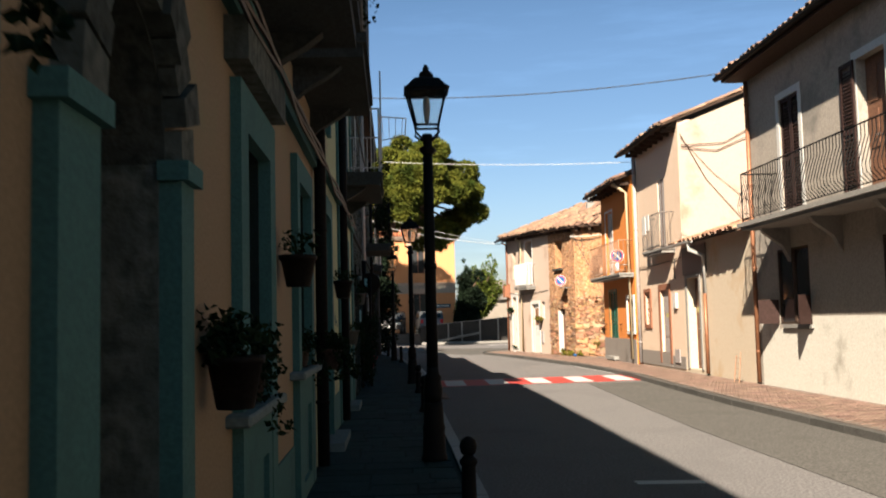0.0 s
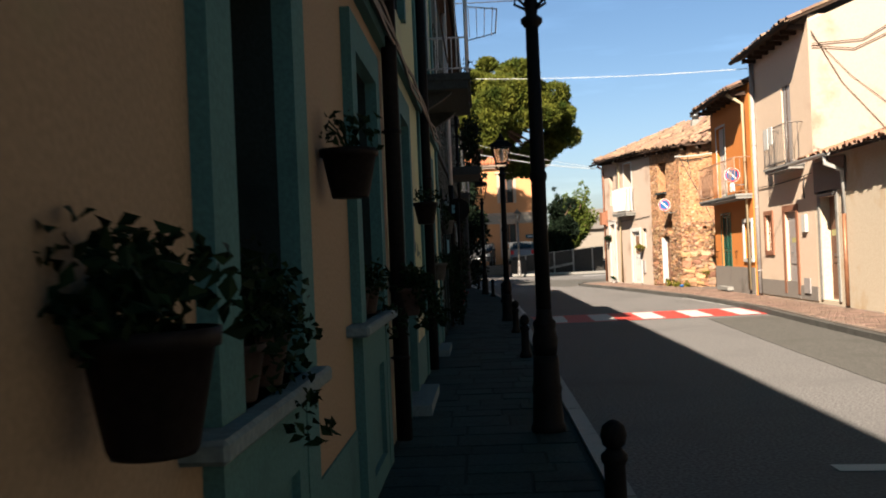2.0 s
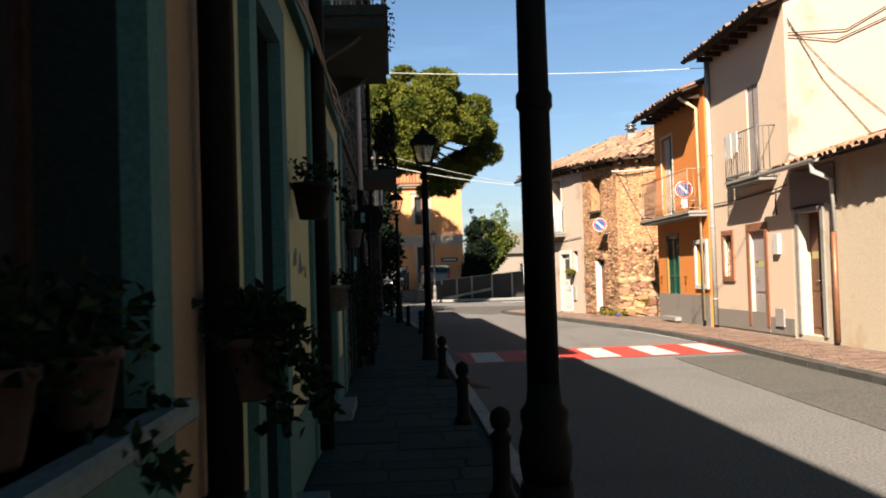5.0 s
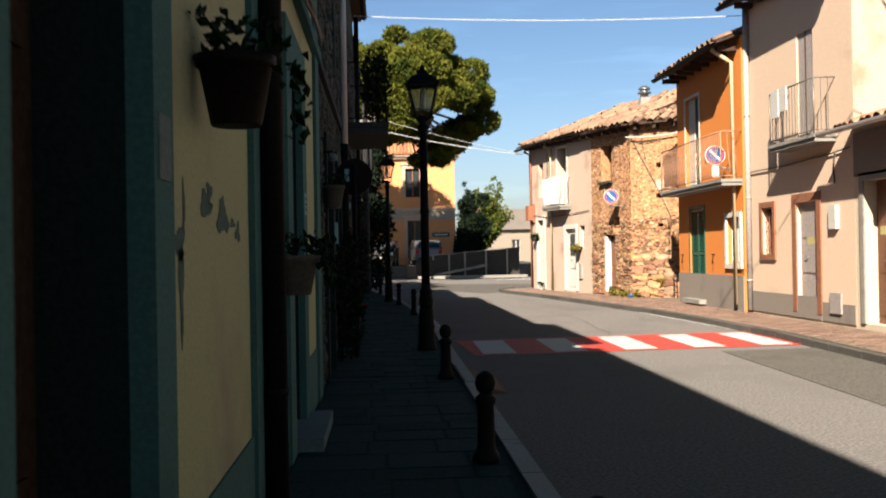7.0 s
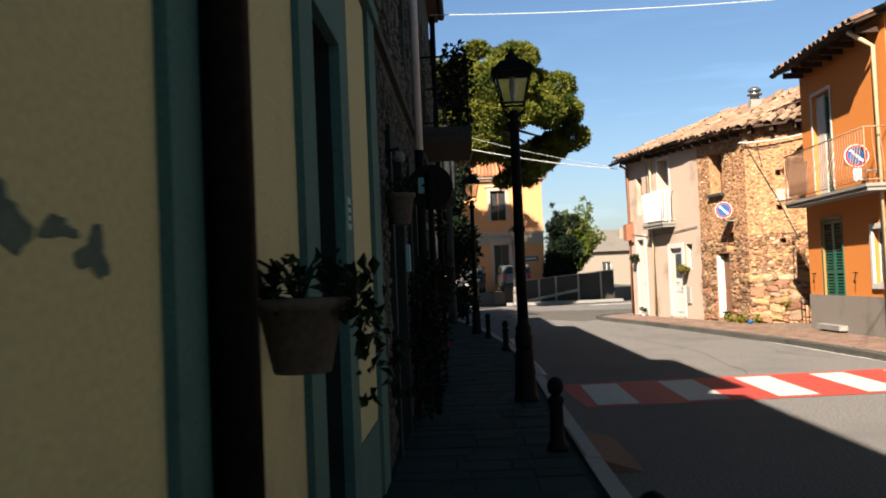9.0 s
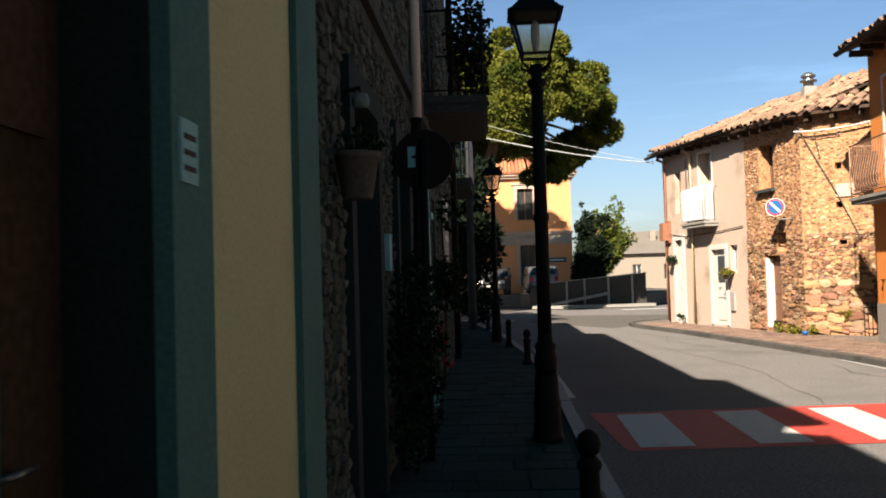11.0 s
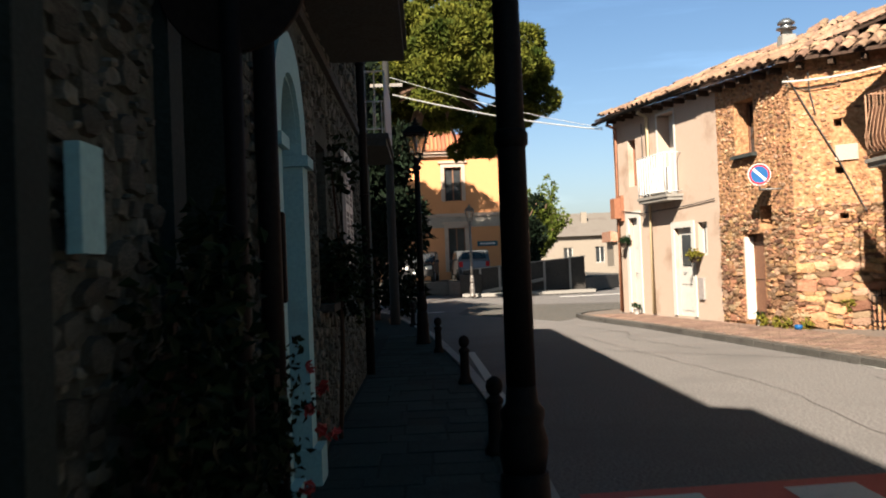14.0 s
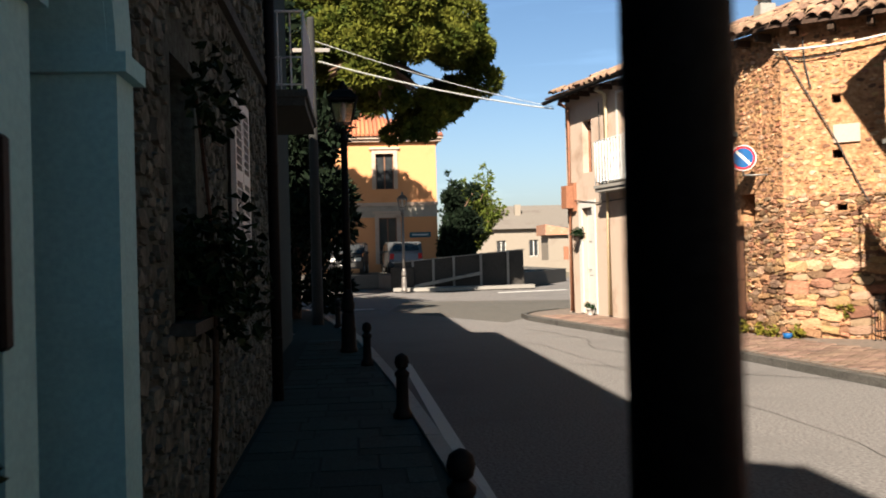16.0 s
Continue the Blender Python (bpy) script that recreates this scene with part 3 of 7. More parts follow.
def shutter_leaf(f, name, u0, u1, o, z0, z1, mat, parent, swing=0.0):
    """A louvred leaf: frame, with slats of its own; flat in the plane o."""
    b = Bm()
    w = 0.06
    t = 0.035
    f.box(b, u0, u0 + w, o, o + t, z0, z1)
    f.box(b, u1 - w, u1, o, o + t, z0, z1)
    f.box(b, u0 + w, u1 - w, o, o + t, z0, z0 + 0.09)
    f.box(b, u0 + w, u1 - w, o, o + t, z1 - 0.07, z1)
    f.box(b, u0 + w, u1 - w, o, o + t, (z0 + z1) / 2 - 0.04, (z0 + z1) / 2 + 0.04)
    leaf = part(name, b, mat, parent)
    P = f.p
    b = Bm()
    b.hexa([P(u0 + w, o + 0.002, z0 + 0.03), P(u1 - w, o + 0.002, z0 + 0.03), P(u1 - w, o + t - 0.002, z0), P(u0 + w, o + t - 0.002, z0),
            P(u0 + w, o + 0.002, z0 + 0.04), P(u1 - w, o + 0.002, z0 + 0.04), P(u1 - w, o + t - 0.002, z0 + 0.01), P(u0 + w, o + t - 0.002, z0 + 0.01)])
    slat = b.mesh("slat", mat)
    z = 0.11
    while z < z1 - z0 - 0.12:
        if abs(z - (z1 - z0) / 2) > 0.07:
            ob = new("slat", slat)
            ob.matrix_basis = Matrix.Translation((0, 0, z))
            ob.parent = leaf
        z += 0.06
    return leaf


def pane_window(f, u0, u1, z0, z1, parent, frame_mat, name="window", depth=0.18, glass_mat=None, two=True):
    b = Bm()
    o = -depth
    frame_box(f, b, u0 + 0.05, u1 - 0.05, z0 + 0.05, z1 - 0.05, 0.05, o, o + 0.05)
    if two:
        f.box(b, (u0 + u1) / 2 - 0.04, (u0 + u1) / 2 + 0.04, o, o + 0.055, z0 + 0.05, z1 - 0.05)
    w = part(name, b, frame_mat, parent)
    b = Bm()
    f.box(b, u0 + 0.05, u1 - 0.05, o + 0.015, o + 0.025, z0 + 0.05, z1 - 0.05)
    part("pane", b, glass_mat or M["pane"], w)
    return w


def panel_door(f, u0, u1, z0, z1, parent, mat, depth=0.15, name="door", leafs=2, handle=True):
    o = -depth
    n = leafs
    h = (z1 - z0)
    for k in range(n):
        a = u0 + (u1 - u0) * k / n + 0.004
        c = u0 + (u1 - u0) * (k + 1) / n - 0.004
        b = Bm()
        f.box(b, a, c, o, o + 0.05, z0, z1)
        d = part(name if n == 1 else name + "_leaf", b, mat, parent)
        for lo, hi in ((0.06, 0.3), (0.36, 0.62), (0.68, 0.94)):
            b = Bm()
            f.box(b, a + 0.09, c - 0.09, o + 0.052, o + 0.066, z0 + lo * h, z0 + hi * h)
            part("panel", b, mat, d)
    if handle:
        b = Bm()
        um = (u0 + u1) / 2 + 0.06
        b.tube([f.p(um, o + 0.05, z0 + 1.0), f.p(um, o + 0.1, z0 + 1.0), f.p(um + 0.1, o + 0.1, z0 + 1.0)], 0.01, 6)
        part("door_handle", b, M["steel"], d)
    return d


def railing(f, parent, u0, u1, o1, z0, h, mat, belly=0.0, gap=0.11, sides=True, r=0.008, back=0.0):
    """Iron balustrade round a slab: top and bottom rail, and each baluster a part."""
    runs = [((u0, o1), (u1, o1))]
    if sides:
        runs += [((u0, back), (u0, o1)), ((u1, back), (u1, o1))]
    b = Bm()
    for (a, c), (d, e) in runs:
        for z in (z0 + 0.07, z0 + h):
            b.tube([f.p(a, c, z), f.p(d, e, z)], 0.014 if z > z0 + 0.5 else 0.01, 6)
    for u, o in ((u0, o1), (u1, o1)):
        b.tube([f.p(u, o, z0), f.p(u, o, z0 + h)], 0.014, 6)
    rail = part("rail", b, mat, parent)
    for (a, c), (d, e) in runs:
        L = math.hypot(d - a, e - c)
        n = max(2, int(L / gap))
        for k in range(1, n):
            u, o = a + (d - a) * k / n, c + (e - c) * k / n
            nu, no = (0, 1) if a != d else ((1 if a == u1 else -1), 0)
            b = Bm()
            if belly:
                pts = [(0, 0.07), (belly * 0.9, 0.2), (belly, 0.32), (belly * 0.5, 0.55), (0, 0.75), (0, h)]
                b.tube([f.p(u + nu * q, o + no * q, z0 + z) for q, z in pts], r, 4)
            else:
                b.tube([f.p(u, o, z0 + 0.07), f.p(u, o, z0 + h)], r, 4)
            part("baluster", b, mat, rail)
    return rail


def downpipe(name, f, u, z0, z1, mat, label, r=0.045, o=0.07, head=None, parent=None):
    p = thing(name, label, "downpipe") if parent is None else parent
    b = Bm()
    b.tube([f.p(u, o, z0), f.p(u, o, z1)] + ([f.p(u, o, z1), f.p(u, o + head, z1 + head)] if head else []), r, 10)
    part("pipe", b, mat, p)
    z = z0 + 0.6
    while z < z1:
        b = Bm()
        b.lathe([(r + 0.006, 0), (r + 0.006, 0.035)], 10, f.p(u, o, z))
        f.box(b, u - 0.01, u + 0.01, 0.0, o, z + 0.01, z + 0.025)
        part("bracket", b, mat, p)
        z += 1.7
    return p


def tile_mesh(mat, name="roof_tile", w=0.2, length=0.45, rise=0.07):
    """One curved clay tile, lying along +x, open below."""
    b = Bm()
    n = 5
    rows = []
    for k, (x, wf) in enumerate(((0.0, 1.0), (length, 0.82))):
        outer = [b.bm.verts.new((x, wf * w / 2 * math.cos(math.pi * i / n), rise * math.sin(math.pi * i / n) + 0.004 * k)) for i in range(n + 1)]
        inner = [b.bm.verts.new((x, wf * (w / 2 - 0.014) * math.cos(math.pi * i / n), (rise - 0.014) * math.sin(math.pi * i / n) + 0.004 * k)) for i in range(n + 1)]
        rows.append((outer, inner))
    for i in range(n):
        b.bm.faces.new((rows[0][0][i], rows[0][0][i + 1], rows[1][0][i + 1], rows[1][0][i])).smooth = True
        b.bm.faces.new((rows[0][0][i], rows[0][1][i], rows[0][1][i + 1], rows[0][0][i + 1]))
    return b.mesh(name, mat)


def tiled_roof(f, parent, u0, u1, o_eave, z_eave, depth, slope, mat, near=300, w=0.24, top=None, rough=0.03):
    """Deck, rows of curved tiles: those at the eave are parts, the rest one piece."""
    zt = top or (lambda u: z_eave)
    b = Bm()
    P = f.p
    b.hexa([P(u0, o_eave, zt(u0)), P(u1, o_eave, zt(u1)), P(u1, o_eave - depth, zt(u1) + depth * slope), P(u0, o_eave - depth, zt(u0) + depth * slope),
            P(u0, o_eave, zt(u0) + 0.05), P(u1, o_eave, zt(u1) + 0.05), P(u1, o_eave - depth, zt(u1) + depth * slope + 0.05), P(u0, o_eave - depth, zt(u0) + depth * slope + 0.05)])
    deck = part("roof_deck", b, M["wood_dark"], parent)
    me = tile_mesh(mat)
    length = 0.45
    pitch = math.atan(slope)
    inward = Vector((-f.o.x, -f.o.y, 0)) * math.cos(pitch) + Vector((0, 0, math.sin(pitch)))
    across = Vector((f.d.x, f.d.y, 0))
    normal = inward.cross(across).normalized()
    if normal.z < 0:
        normal = -normal
    n_u, n_r = int((u1 - u0) / w), max(1, int(depth / math.cos(pitch) / 0.34))
    count = 0
    verts, faces = [], []
    mv = [v.co.copy() for v in me.vertices]
    mf = [tuple(p.vertices) for p in me.polygons]
    rr = random.Random(int(u1 * 100) + n_r)
    for r in range(n_r):
        for k in range(n_u):
            u = u0 + (k + 0.5) * w + rr.gauss(0, rough * 0.5)
            org = P(u, o_eave + 0.06, zt(u) + 0.055) + inward * (r * 0.34 + rr.gauss(0, rough)) + normal * abs(rr.gauss(0, rough * 0.4))
            tilt = Matrix.Rotation(rr.gauss(0, rough * 1.6), 3, normal)
            R = tilt @ Matrix((inward, normal.cross(inward), normal)).transposed()
            if count < near:
                t = new("roof_tile", me)
                t.matrix_basis = Matrix.Translation(org) @ R.to_4x4()
                t.parent = deck
                count += 1
            else:
                base = len(verts)
                verts.extend([org + R @ v for v in mv])
                faces.extend([tuple(base + i for i in q) for q in mf])
    if verts:
        m2 = bpy.data.meshes.new("upper_tiles")
        m2.from_pydata([tuple(v) for v in verts], [], faces)
        for p in m2.polygons:
            p.use_smooth = True
        m2.materials.append(mat)
        o2 = new("upper_tiles", m2)
        o2.parent = deck
        tagged(o2, kind="stuff")
    return deck


def gutter(f, parent, u0, u1, o, z, mat, r=0.07):
    b = Bm()
    n = 6
    for s in (r, r - 0.012):
        pts0 = [f.p(u0, o + s * math.cos(math.pi + math.pi * i / n), z + s * math.sin(math.pi + math.pi * i / n)) for i in range(n + 1)]
        pts1 = [f.p(u1, o + s * math.cos(math.pi + math.pi * i / n), z + s * math.sin(math.pi + math.pi * i / n)) for i in range(n + 1)]
        for i in range(n):
            b.quad([pts0[i], pts0[i + 1], pts1[i + 1], pts1[i]])
    part("gutter", b, mat, parent)


def slab(f, parent, u0, u1, o1, z0, z1, mat, lip=0.03):
    b = Bm()
    f.box(b, u0, u1, 0.0, o1 - lip, z0, z0 + (z1 - z0) * 0.55)
    f.box(b, u0 - lip, u1 + lip, 0.0, o1, z0 + (z1 - z0) * 0.55, z1)
    return part("slab", b, mat, parent)


def rafters(f, parent, u0, u1, o, z, mat, top=None, step=0.55):
    u = u0 + 0.2
    zt = top or (lambda q: z)
    while u < u1:
        b = Bm()
        f.box(b, u, u + 0.09, -0.05, o, zt(u) - 0.12, zt(u) - 0.005)
        part("rafter", b, mat, parent)
        u += step


def back_shell(f, parent, u0, u1, z1, depth, mat, name="rear_wall"):
    """The side and rear walls that close a house."""
    b = Bm()
    f.box(b, u0, u0 + 0.3, -depth, -0.4, 0, z1)
    f.box(b, u1 - 0.3, u1, -depth, -0.4, 0, z1)
    f.box(b, u0 + 0.3, u1 - 0.3, -depth, -depth + 0.3, 0, z1)
    return part(name, b, mat, parent)


def floor_dark(f, parent, u0, u1, zs, depth):
    b = Bm()
    for z in zs:
        f.box(b, u0 + 0.35, u1 - 0.35, -depth + 0.35, -0.42, z, z + 0.15)
    part("inner_floor", b, M["dark_in"], parent)


# ---------------------------------------------------------------- sunny side: grey house with the long balcony
FR = Face((8.25, 0), (8.25, 10), (-1, 0))
house = thing("house", "two-storey house with weathered grey-beige plaster and a long iron balcony", "house")
b = Bm()
holes = [(15.95, 17.35, 1.27, 2.7), (12.0, 13.35, 0.9, 2.64), (16.05, 16.92, 3.22, 5.55), (12.95, 13.85, 3.22, 5.5), (8.4, 9.3, 3.22, 5.5), (7.0, 8.2, 0.2, 2.5)]
FR.wall(b, -8, 18.45, 0, 6.58, holes)
wall = part("wall", b, M["grey_house"], house)
back_shell(FR, house, -8, 18.45, 6.45, 8, M["grey_house"])
floor_dark(FR, house, -8, 18.45, (0.1, 3.1, 6.2), 8)
roof = tiled_roof(FR, house, -8.2, 18.75, 0.5, 6.42, 5.0, 0.33, M["old_roof"], near=110)
b = Bm()
FR.box(b, -8.1, 18.6, 0.001, 0.5, 6.33, 6.4)
part("soffit", b, M["wood_dark"], house)
gutter(FR, house, -8, 18.7, 0.58, 6.45, M["pipe_dark"])
downpipe("downpipe", FR, 18.38, 0.1, 6.3, M["pipe_copper"], "", parent=house)
# paler strip up to the balcony's shadow edge, painting the sunlit part of the wall
b = Bm()
FR.wall(b, 5.0, 18.3, 0.05, 1.42, [(15.9, 17.4, 1.18, 1.42), (12.0, 13.35, 0.9, 1.42), (6.9, 8.3, 0.05, 1.42)], thick=0.004)
for v in b.bm.verts:
    v.co.x -= 0.008
part("lower_render", b, M["sunlit_plaster"], house, "worn band of plaster, painted paler where sun falls below the balcony shadow")
for u0, u1, z1 in ((16.05, 16.92, 5.55), (12.95, 13.85, 5.5), (8.4, 9.3, 5.5)):
    b = Bm()
    frame_box(FR, b, u0, u1, 3.22, z1, 0.13, 0.004, 0.018, bottom=False)
    s = part("door_surround", b, M["white_paint"], house, "white painted surround")
    um = (u0 + u1) / 2
    if u0 > 16:
        shutter_leaf(FR, "shutter", u0, um - 0.004, -0.06, 3.23, z1, M["shutter_dark"], house)
        shutter_leaf(FR, "shutter", um + 0.004, u1, -0.06, 3.23, z1, M["shutter_dark"], house)
    else:
        shutter_leaf(FR, "shutter", u1 + 0.02, u1 + 0.47, 0.03, 3.23, z1, M["shutter_dark"], house)
        panel_door(FR, u0, u1, 3.22, z1, house, M["wood_brown"], depth=0.2)
b = Bm()
FR.box(b, 15.85, 17.1, 0.0, 0.06, 1.2, 1.27)
part("sill", b, M["concrete"], house)
b = Bm()
# low half shutters standing open
b.hexa([FR.p(17.35, 0.02, 1.28), FR.p(17.39, 0.02, 1.28), FR.p(17.62, 0.32, 1.28), FR.p(17.58, 0.33, 1.28), FR.p(17.35, 0.02, 1.75), FR.p(17.39, 0.02, 1.75), FR.p(17.62, 0.32, 1.75), FR.p(17.58, 0.33, 1.75)])
part("half_shutter", b, M["shutter_dark"], house)
b = Bm()
b.hexa([FR.p(15.95, 0.02, 1.28), FR.p(15.91, 0.02, 1.28), FR.p(15.7, 0.32, 1.28), FR.p(15.74, 0.33, 1.28), FR.p(15.95, 0.02, 1.8), FR.p(15.91, 0.02, 1.8), FR.p(15.7, 0.32, 1.8), FR.p(15.74, 0.33, 1.8)])
part("half_shutter", b, M["shutter_dark"], house)
pane_window(FR, 15.95, 17.35, 1.27, 2.7, house, M["wood_dark"], depth=0.06)
pane_window(FR, 12.0, 13.35, 0.9, 2.64, house, M["wood_dark"], depth=0.06)
panel_door(FR, 7.0, 8.2, 0.2, 2.5, house, M["wood_brown"])
balcony = part("balcony", Bm().box(7.5, 8.25, 7.2, 17.2, 3.08, 3.14), M["concrete"], house)
b = Bm()
b.box(7.44, 8.25, 7.15, 17.25, 3.14, 3.22)
part("slab_top", b, M["concrete"], balcony)
for y in (16.7, 14.6, 12.4, 9.8):
    b = Bm()
    b.prism([(8.25, y, 3.08), (7.7, y, 3.08), (7.78, y, 2.98), (8.1, y, 2.75), (8.25, y, 2.45)], (0, 0.14, 0))
    part("corbel", b, M["concrete"], balcony)
railing(FR, house, 8.0, 17.15, 0.72, 3.22, 0.95, M["pipe_dark"], belly=0.13)

# unseen plain houses added behind the viewpoint, to cut light on walls facing back
for k, (x0, x1, y0, y1, h, mm) in enumerate(((8.25, 15, -30, -8.3, 6.2, "grey_house"), (-7, 0, -30, -8.1, 6.6, "orange_plaster"), (-7, 15, -46, -36, 8.0, "yellow_plaster"))):
    hh = thing("house", "unseen plain plastered house added to block light from behind", "house")
    part("wall", Bm().box(x0, x1, y0, y1, -0.05, h), M[mm], hh)
    b = Bm()
    b.prism([(x0 - 0.3, y0, h), (x1 + 0.3, y0, h), ((x0 + x1) / 2, y0, h + 1.6)], (0, y1 - y0, 0))
    part("roof", b, M["old_roof"], hh)

# low annex with the lean-to tile roof
annex = thing("annex", "low cement-rendered annex with a clay tile lean-to roof", "house")
b = Bm()
FR.wall(b, 18.46, 23.39, 0, 3.3, [(22.15, 23.1, 0.15, 2.42)], thick=0.35)
part("wall", b, M["stained_plaster"], annex)
# darker strip painting the shade of the roof overhang on the wall
b = Bm()
FR.box(b, 21.55, 23.38, 0.004, 0.03, 2.5, 3.2)
part("upper_band", b, M["plinth"], annex)
floor_dark(FR, annex, 18.46, 23.39, (0.05,), 6)
b = Bm()
frame_box(FR, b, 22.15, 23.1, 0.15, 2.42, 0.12, 0.002, 0.03, bottom=False)
part("door_surround", b, M["concrete"], annex)
d = panel_door(FR, 22.15, 23.1, 0.15, 2.42, annex, M["wood_brown"], depth=0.25)
b = Bm()
FR.box(b, 22.72, 22.98, -0.2, -0.185, 1.05, 2.2)
part("curtain", b, M["curtain"], d)
tiled_roof(FR, annex, 18.5, 23.38, 0.35, 3.2, 3.4, 0.3, M["terracotta_roof"], near=260, w=0.22)
gutter(FR, annex, 21.3, 23.7, 0.45, 3.25, M["white_paint"])
b = Bm()
b.tube([FR.p(21.45, 0.45, 3.2), FR.p(21.45, 0.45, 3.05), FR.p(21.5, 0.09, 2.9), FR.p(21.5, 0.09, 2.0)], 0.05, 10)
part("white_pipe", b, M["white_paint"], annex)
b = Bm()
b.tube([FR.p(21.5, 0.09, 2.0), FR.p(21.5, 0.09, 0.1)], 0.045, 10)
part("copper_pipe", b, M["pipe_copper"], annex)
b = Bm()
for k in range(5):
    b.tube([FR.p(18.75, 0.35 - 0.01 * k, 0.13 + 0.11 * k), FR.p(19.15, 0.3 - 0.01 * k, 0.13 + 0.11 * k)], 0.008, 5)
b.tube([FR.p(18.75, 0.36, 0.055), FR.p(18.75, 0.3, 0.7)], 0.012, 5)
b.tube([FR.p(19.15, 0.32, 0.055), FR.p(19.15, 0.25, 0.62)], 0.012, 5)
rack = part("folding_rack", b, M["rail_rust"])
tagged(rack, "small rusty metal rack leaning by the annex wall", "rack")

# tall pale house
white_house = thing("house", "tall pale pink plastered house with a small balcony", "house")
b = Bm()
holes = [(24.82, 25.47, 3.3, 5.27), (24.75, 25.58, 0.2, 2.2), (26.62, 27.15, 1.25, 2.18)]
FR.wall(b, 23.4, 27.75, 0, 6.575, holes)
part("wall", b, M["pink_plaster"], white_house)
b = Bm()
FG = Face((8.25, 23.4), (15.25, 23.4), (0, -1))
b.prism([FG.p(0.006, 0.012, 0), FG.p(7, 0.012, 0), FG.p(7, 0.012, 7.6), FG.p(4, 0.012, 8.0), FG.p(0.006, 0.012, 6.42)], (0, 0.3, 0))
part("gable_wall", b, M["cream_plaster"], white_house, "sunlit cream side wall")
b = Bm()
FR.box(b, 23.4, 27.75, -7, -6.7, 0, 6.4)
FR.box(b, 27.45, 27.75, -6.7, -0.4, 0, 6.4)
part("rear_wall", b, M["pink_plaster"], white_house)
floor_dark(FR, white_house, 23.4, 27.75, (0.05, 3.1, 6.0), 6.6)
tiled_roof(FR, white_house, 23.3, 28.1, 0.42, 6.42, 4.6, 0.38, M["old_roof"], near=60)
rafters(FR, white_house, 23.4, 27.8, 0.36, 6.42, M["wood_dark"])
gutter(FR, white_house, 23.3, 28.1, 0.5, 6.45, M["pipe_dark"])
downpipe("downpipe", FR, 27.72, 0.1, 6.35, M["pipe_grey"], "", parent=white_house, r=0.06)
b = Bm()
FR.box(b, 24.8, 25.49, -0.07, -0.03, 3.3, 5.27)
dr = part("balcony_door", b, M["pipe_grey"], white_house, "grey closed balcony door")
b = Bm()
FR.box(b, 25.13, 25.16, -0.03, -0.015, 3.3, 5.27)
part("door_strip", b, M["wood_dark"], dr)
slab(FR, white_house, 24.0, 25.85, 0.4, 3.16, 3.29, M["concrete"])
railing(FR, white_house, 24.02, 25.83, 0.37, 3.29, 0.95, M["rail_grey"], gap=0.12)
b = Bm()
for k, (u, w, h) in enumerate(((25.35, 0.32, 0.5), (25.0, 0.25, 0.42))):
    FR.box(b, u, u + w, 0.4, 0.42, 4.26 - h, 4.27)
cloth = part("laundry", b, M["white_paint"])
tagged(cloth, "white cloths hung over a balcony railing", "laundry")
b = Bm()
frame_box(FR, b, 24.75, 25.58, 0.2, 2.2, 0.16, 0.003, 0.03, bottom=False)
part("door_surround", b, M["wood_red"], white_house, "reddish brown door surround")
dd = panel_door(FR, 24.75, 25.58, 0.2, 2.2, white_house, M["pipe_grey"], depth=0.12, leafs=1)
b = Bm()
FR.box(b, 24.88, 25.3, -0.068, -0.055, 1.05, 2.05)
part("door_light", b, M["curtain"], dd, "yellowish glazed door light")
b = Bm()
frame_box(FR, b, 26.62, 27.15, 1.25, 2.18, 0.11, 0.003, 0.04)
part("window_surround", b, M["wood_red"], white_house)
w = pane_window(FR, 26.62, 27.15, 1.25, 2.18, white_house, M["wood_red"], depth=0.15)
b = Bm()
for k in range(4):
    b.tube([FR.p(26.7 + 0.12 * k, -0.04, 1.25), FR.p(26.7 + 0.12 * k, -0.04, 2.18)], 0.008, 5)
for k in range(5):
    b.tube([FR.p(26.62, -0.04, 1.35 + 0.18 * k), FR.p(27.15, -0.04, 1.35 + 0.18 * k)], 0.008, 5)
part("window_grille", b, M["wood_red"], w)
b = Bm()
FR.box(b, 24.62, 27.74, 0.003, 0.02, 0.1, 0.5)
FR.box(b, 23.42, 24.58, 0.003, 0.02, 0.1, 0.42)
part("plinth", b, M["plinth"], white_house)
b = Bm()
FR.box(b, 23.95, 24.2, 0.003, 0.07, 1.68, 2.08)
part("meter_box", b, M["white_paint"], white_house)
b = Bm()
FR.box(b, 23.85, 24.25, 0.02, 0.05, 0.25, 0.6)
part("hatch", b, M["pipe_grey"], white_house)
b = Bm()
b.tube([FR.p(23.5, 0.03, 3.0), FR.p(24.2, 0.03, 2.96), FR.p(26.0, 0.03, 2.93), FR.p(27.7, 0.03, 2.95)], 0.012, 5)
b.tube([FR.p(24.0, 0.03, 2.96), FR.p(24.0, 0.06, 2.7), FR.p(24.02, 0.03, 2.45)], 0.015, 5)
part("wall_cable", b, M["cable"], white_house)
b = Bm()
b.tube([FG.p(0.05, 0.05, 6.1), FG.p(0.9, 0.05, 5.15), FG.p(2.4, 0.05, 3.9)], 0.008, 5)
b.tube([FG.p(0.05, 0.05, 6.2), FG.p(0.7, 0.05, 5.0), FG.p(1.6, 0.05, 3.95)], 0.009, 5)
b.tube([FG.p(0.05, 0.06, 5.85), FG.p(1.0, 0.06, 5.75), FG.p(2.4, 0.06, 6.35)], 0.012, 5)
b.tube([FG.p(0.05, 0.06, 5.9), FG.p(1.2, 0.06, 5.95), FG.p(2.4, 0.06, 6.6)], 0.012, 5)
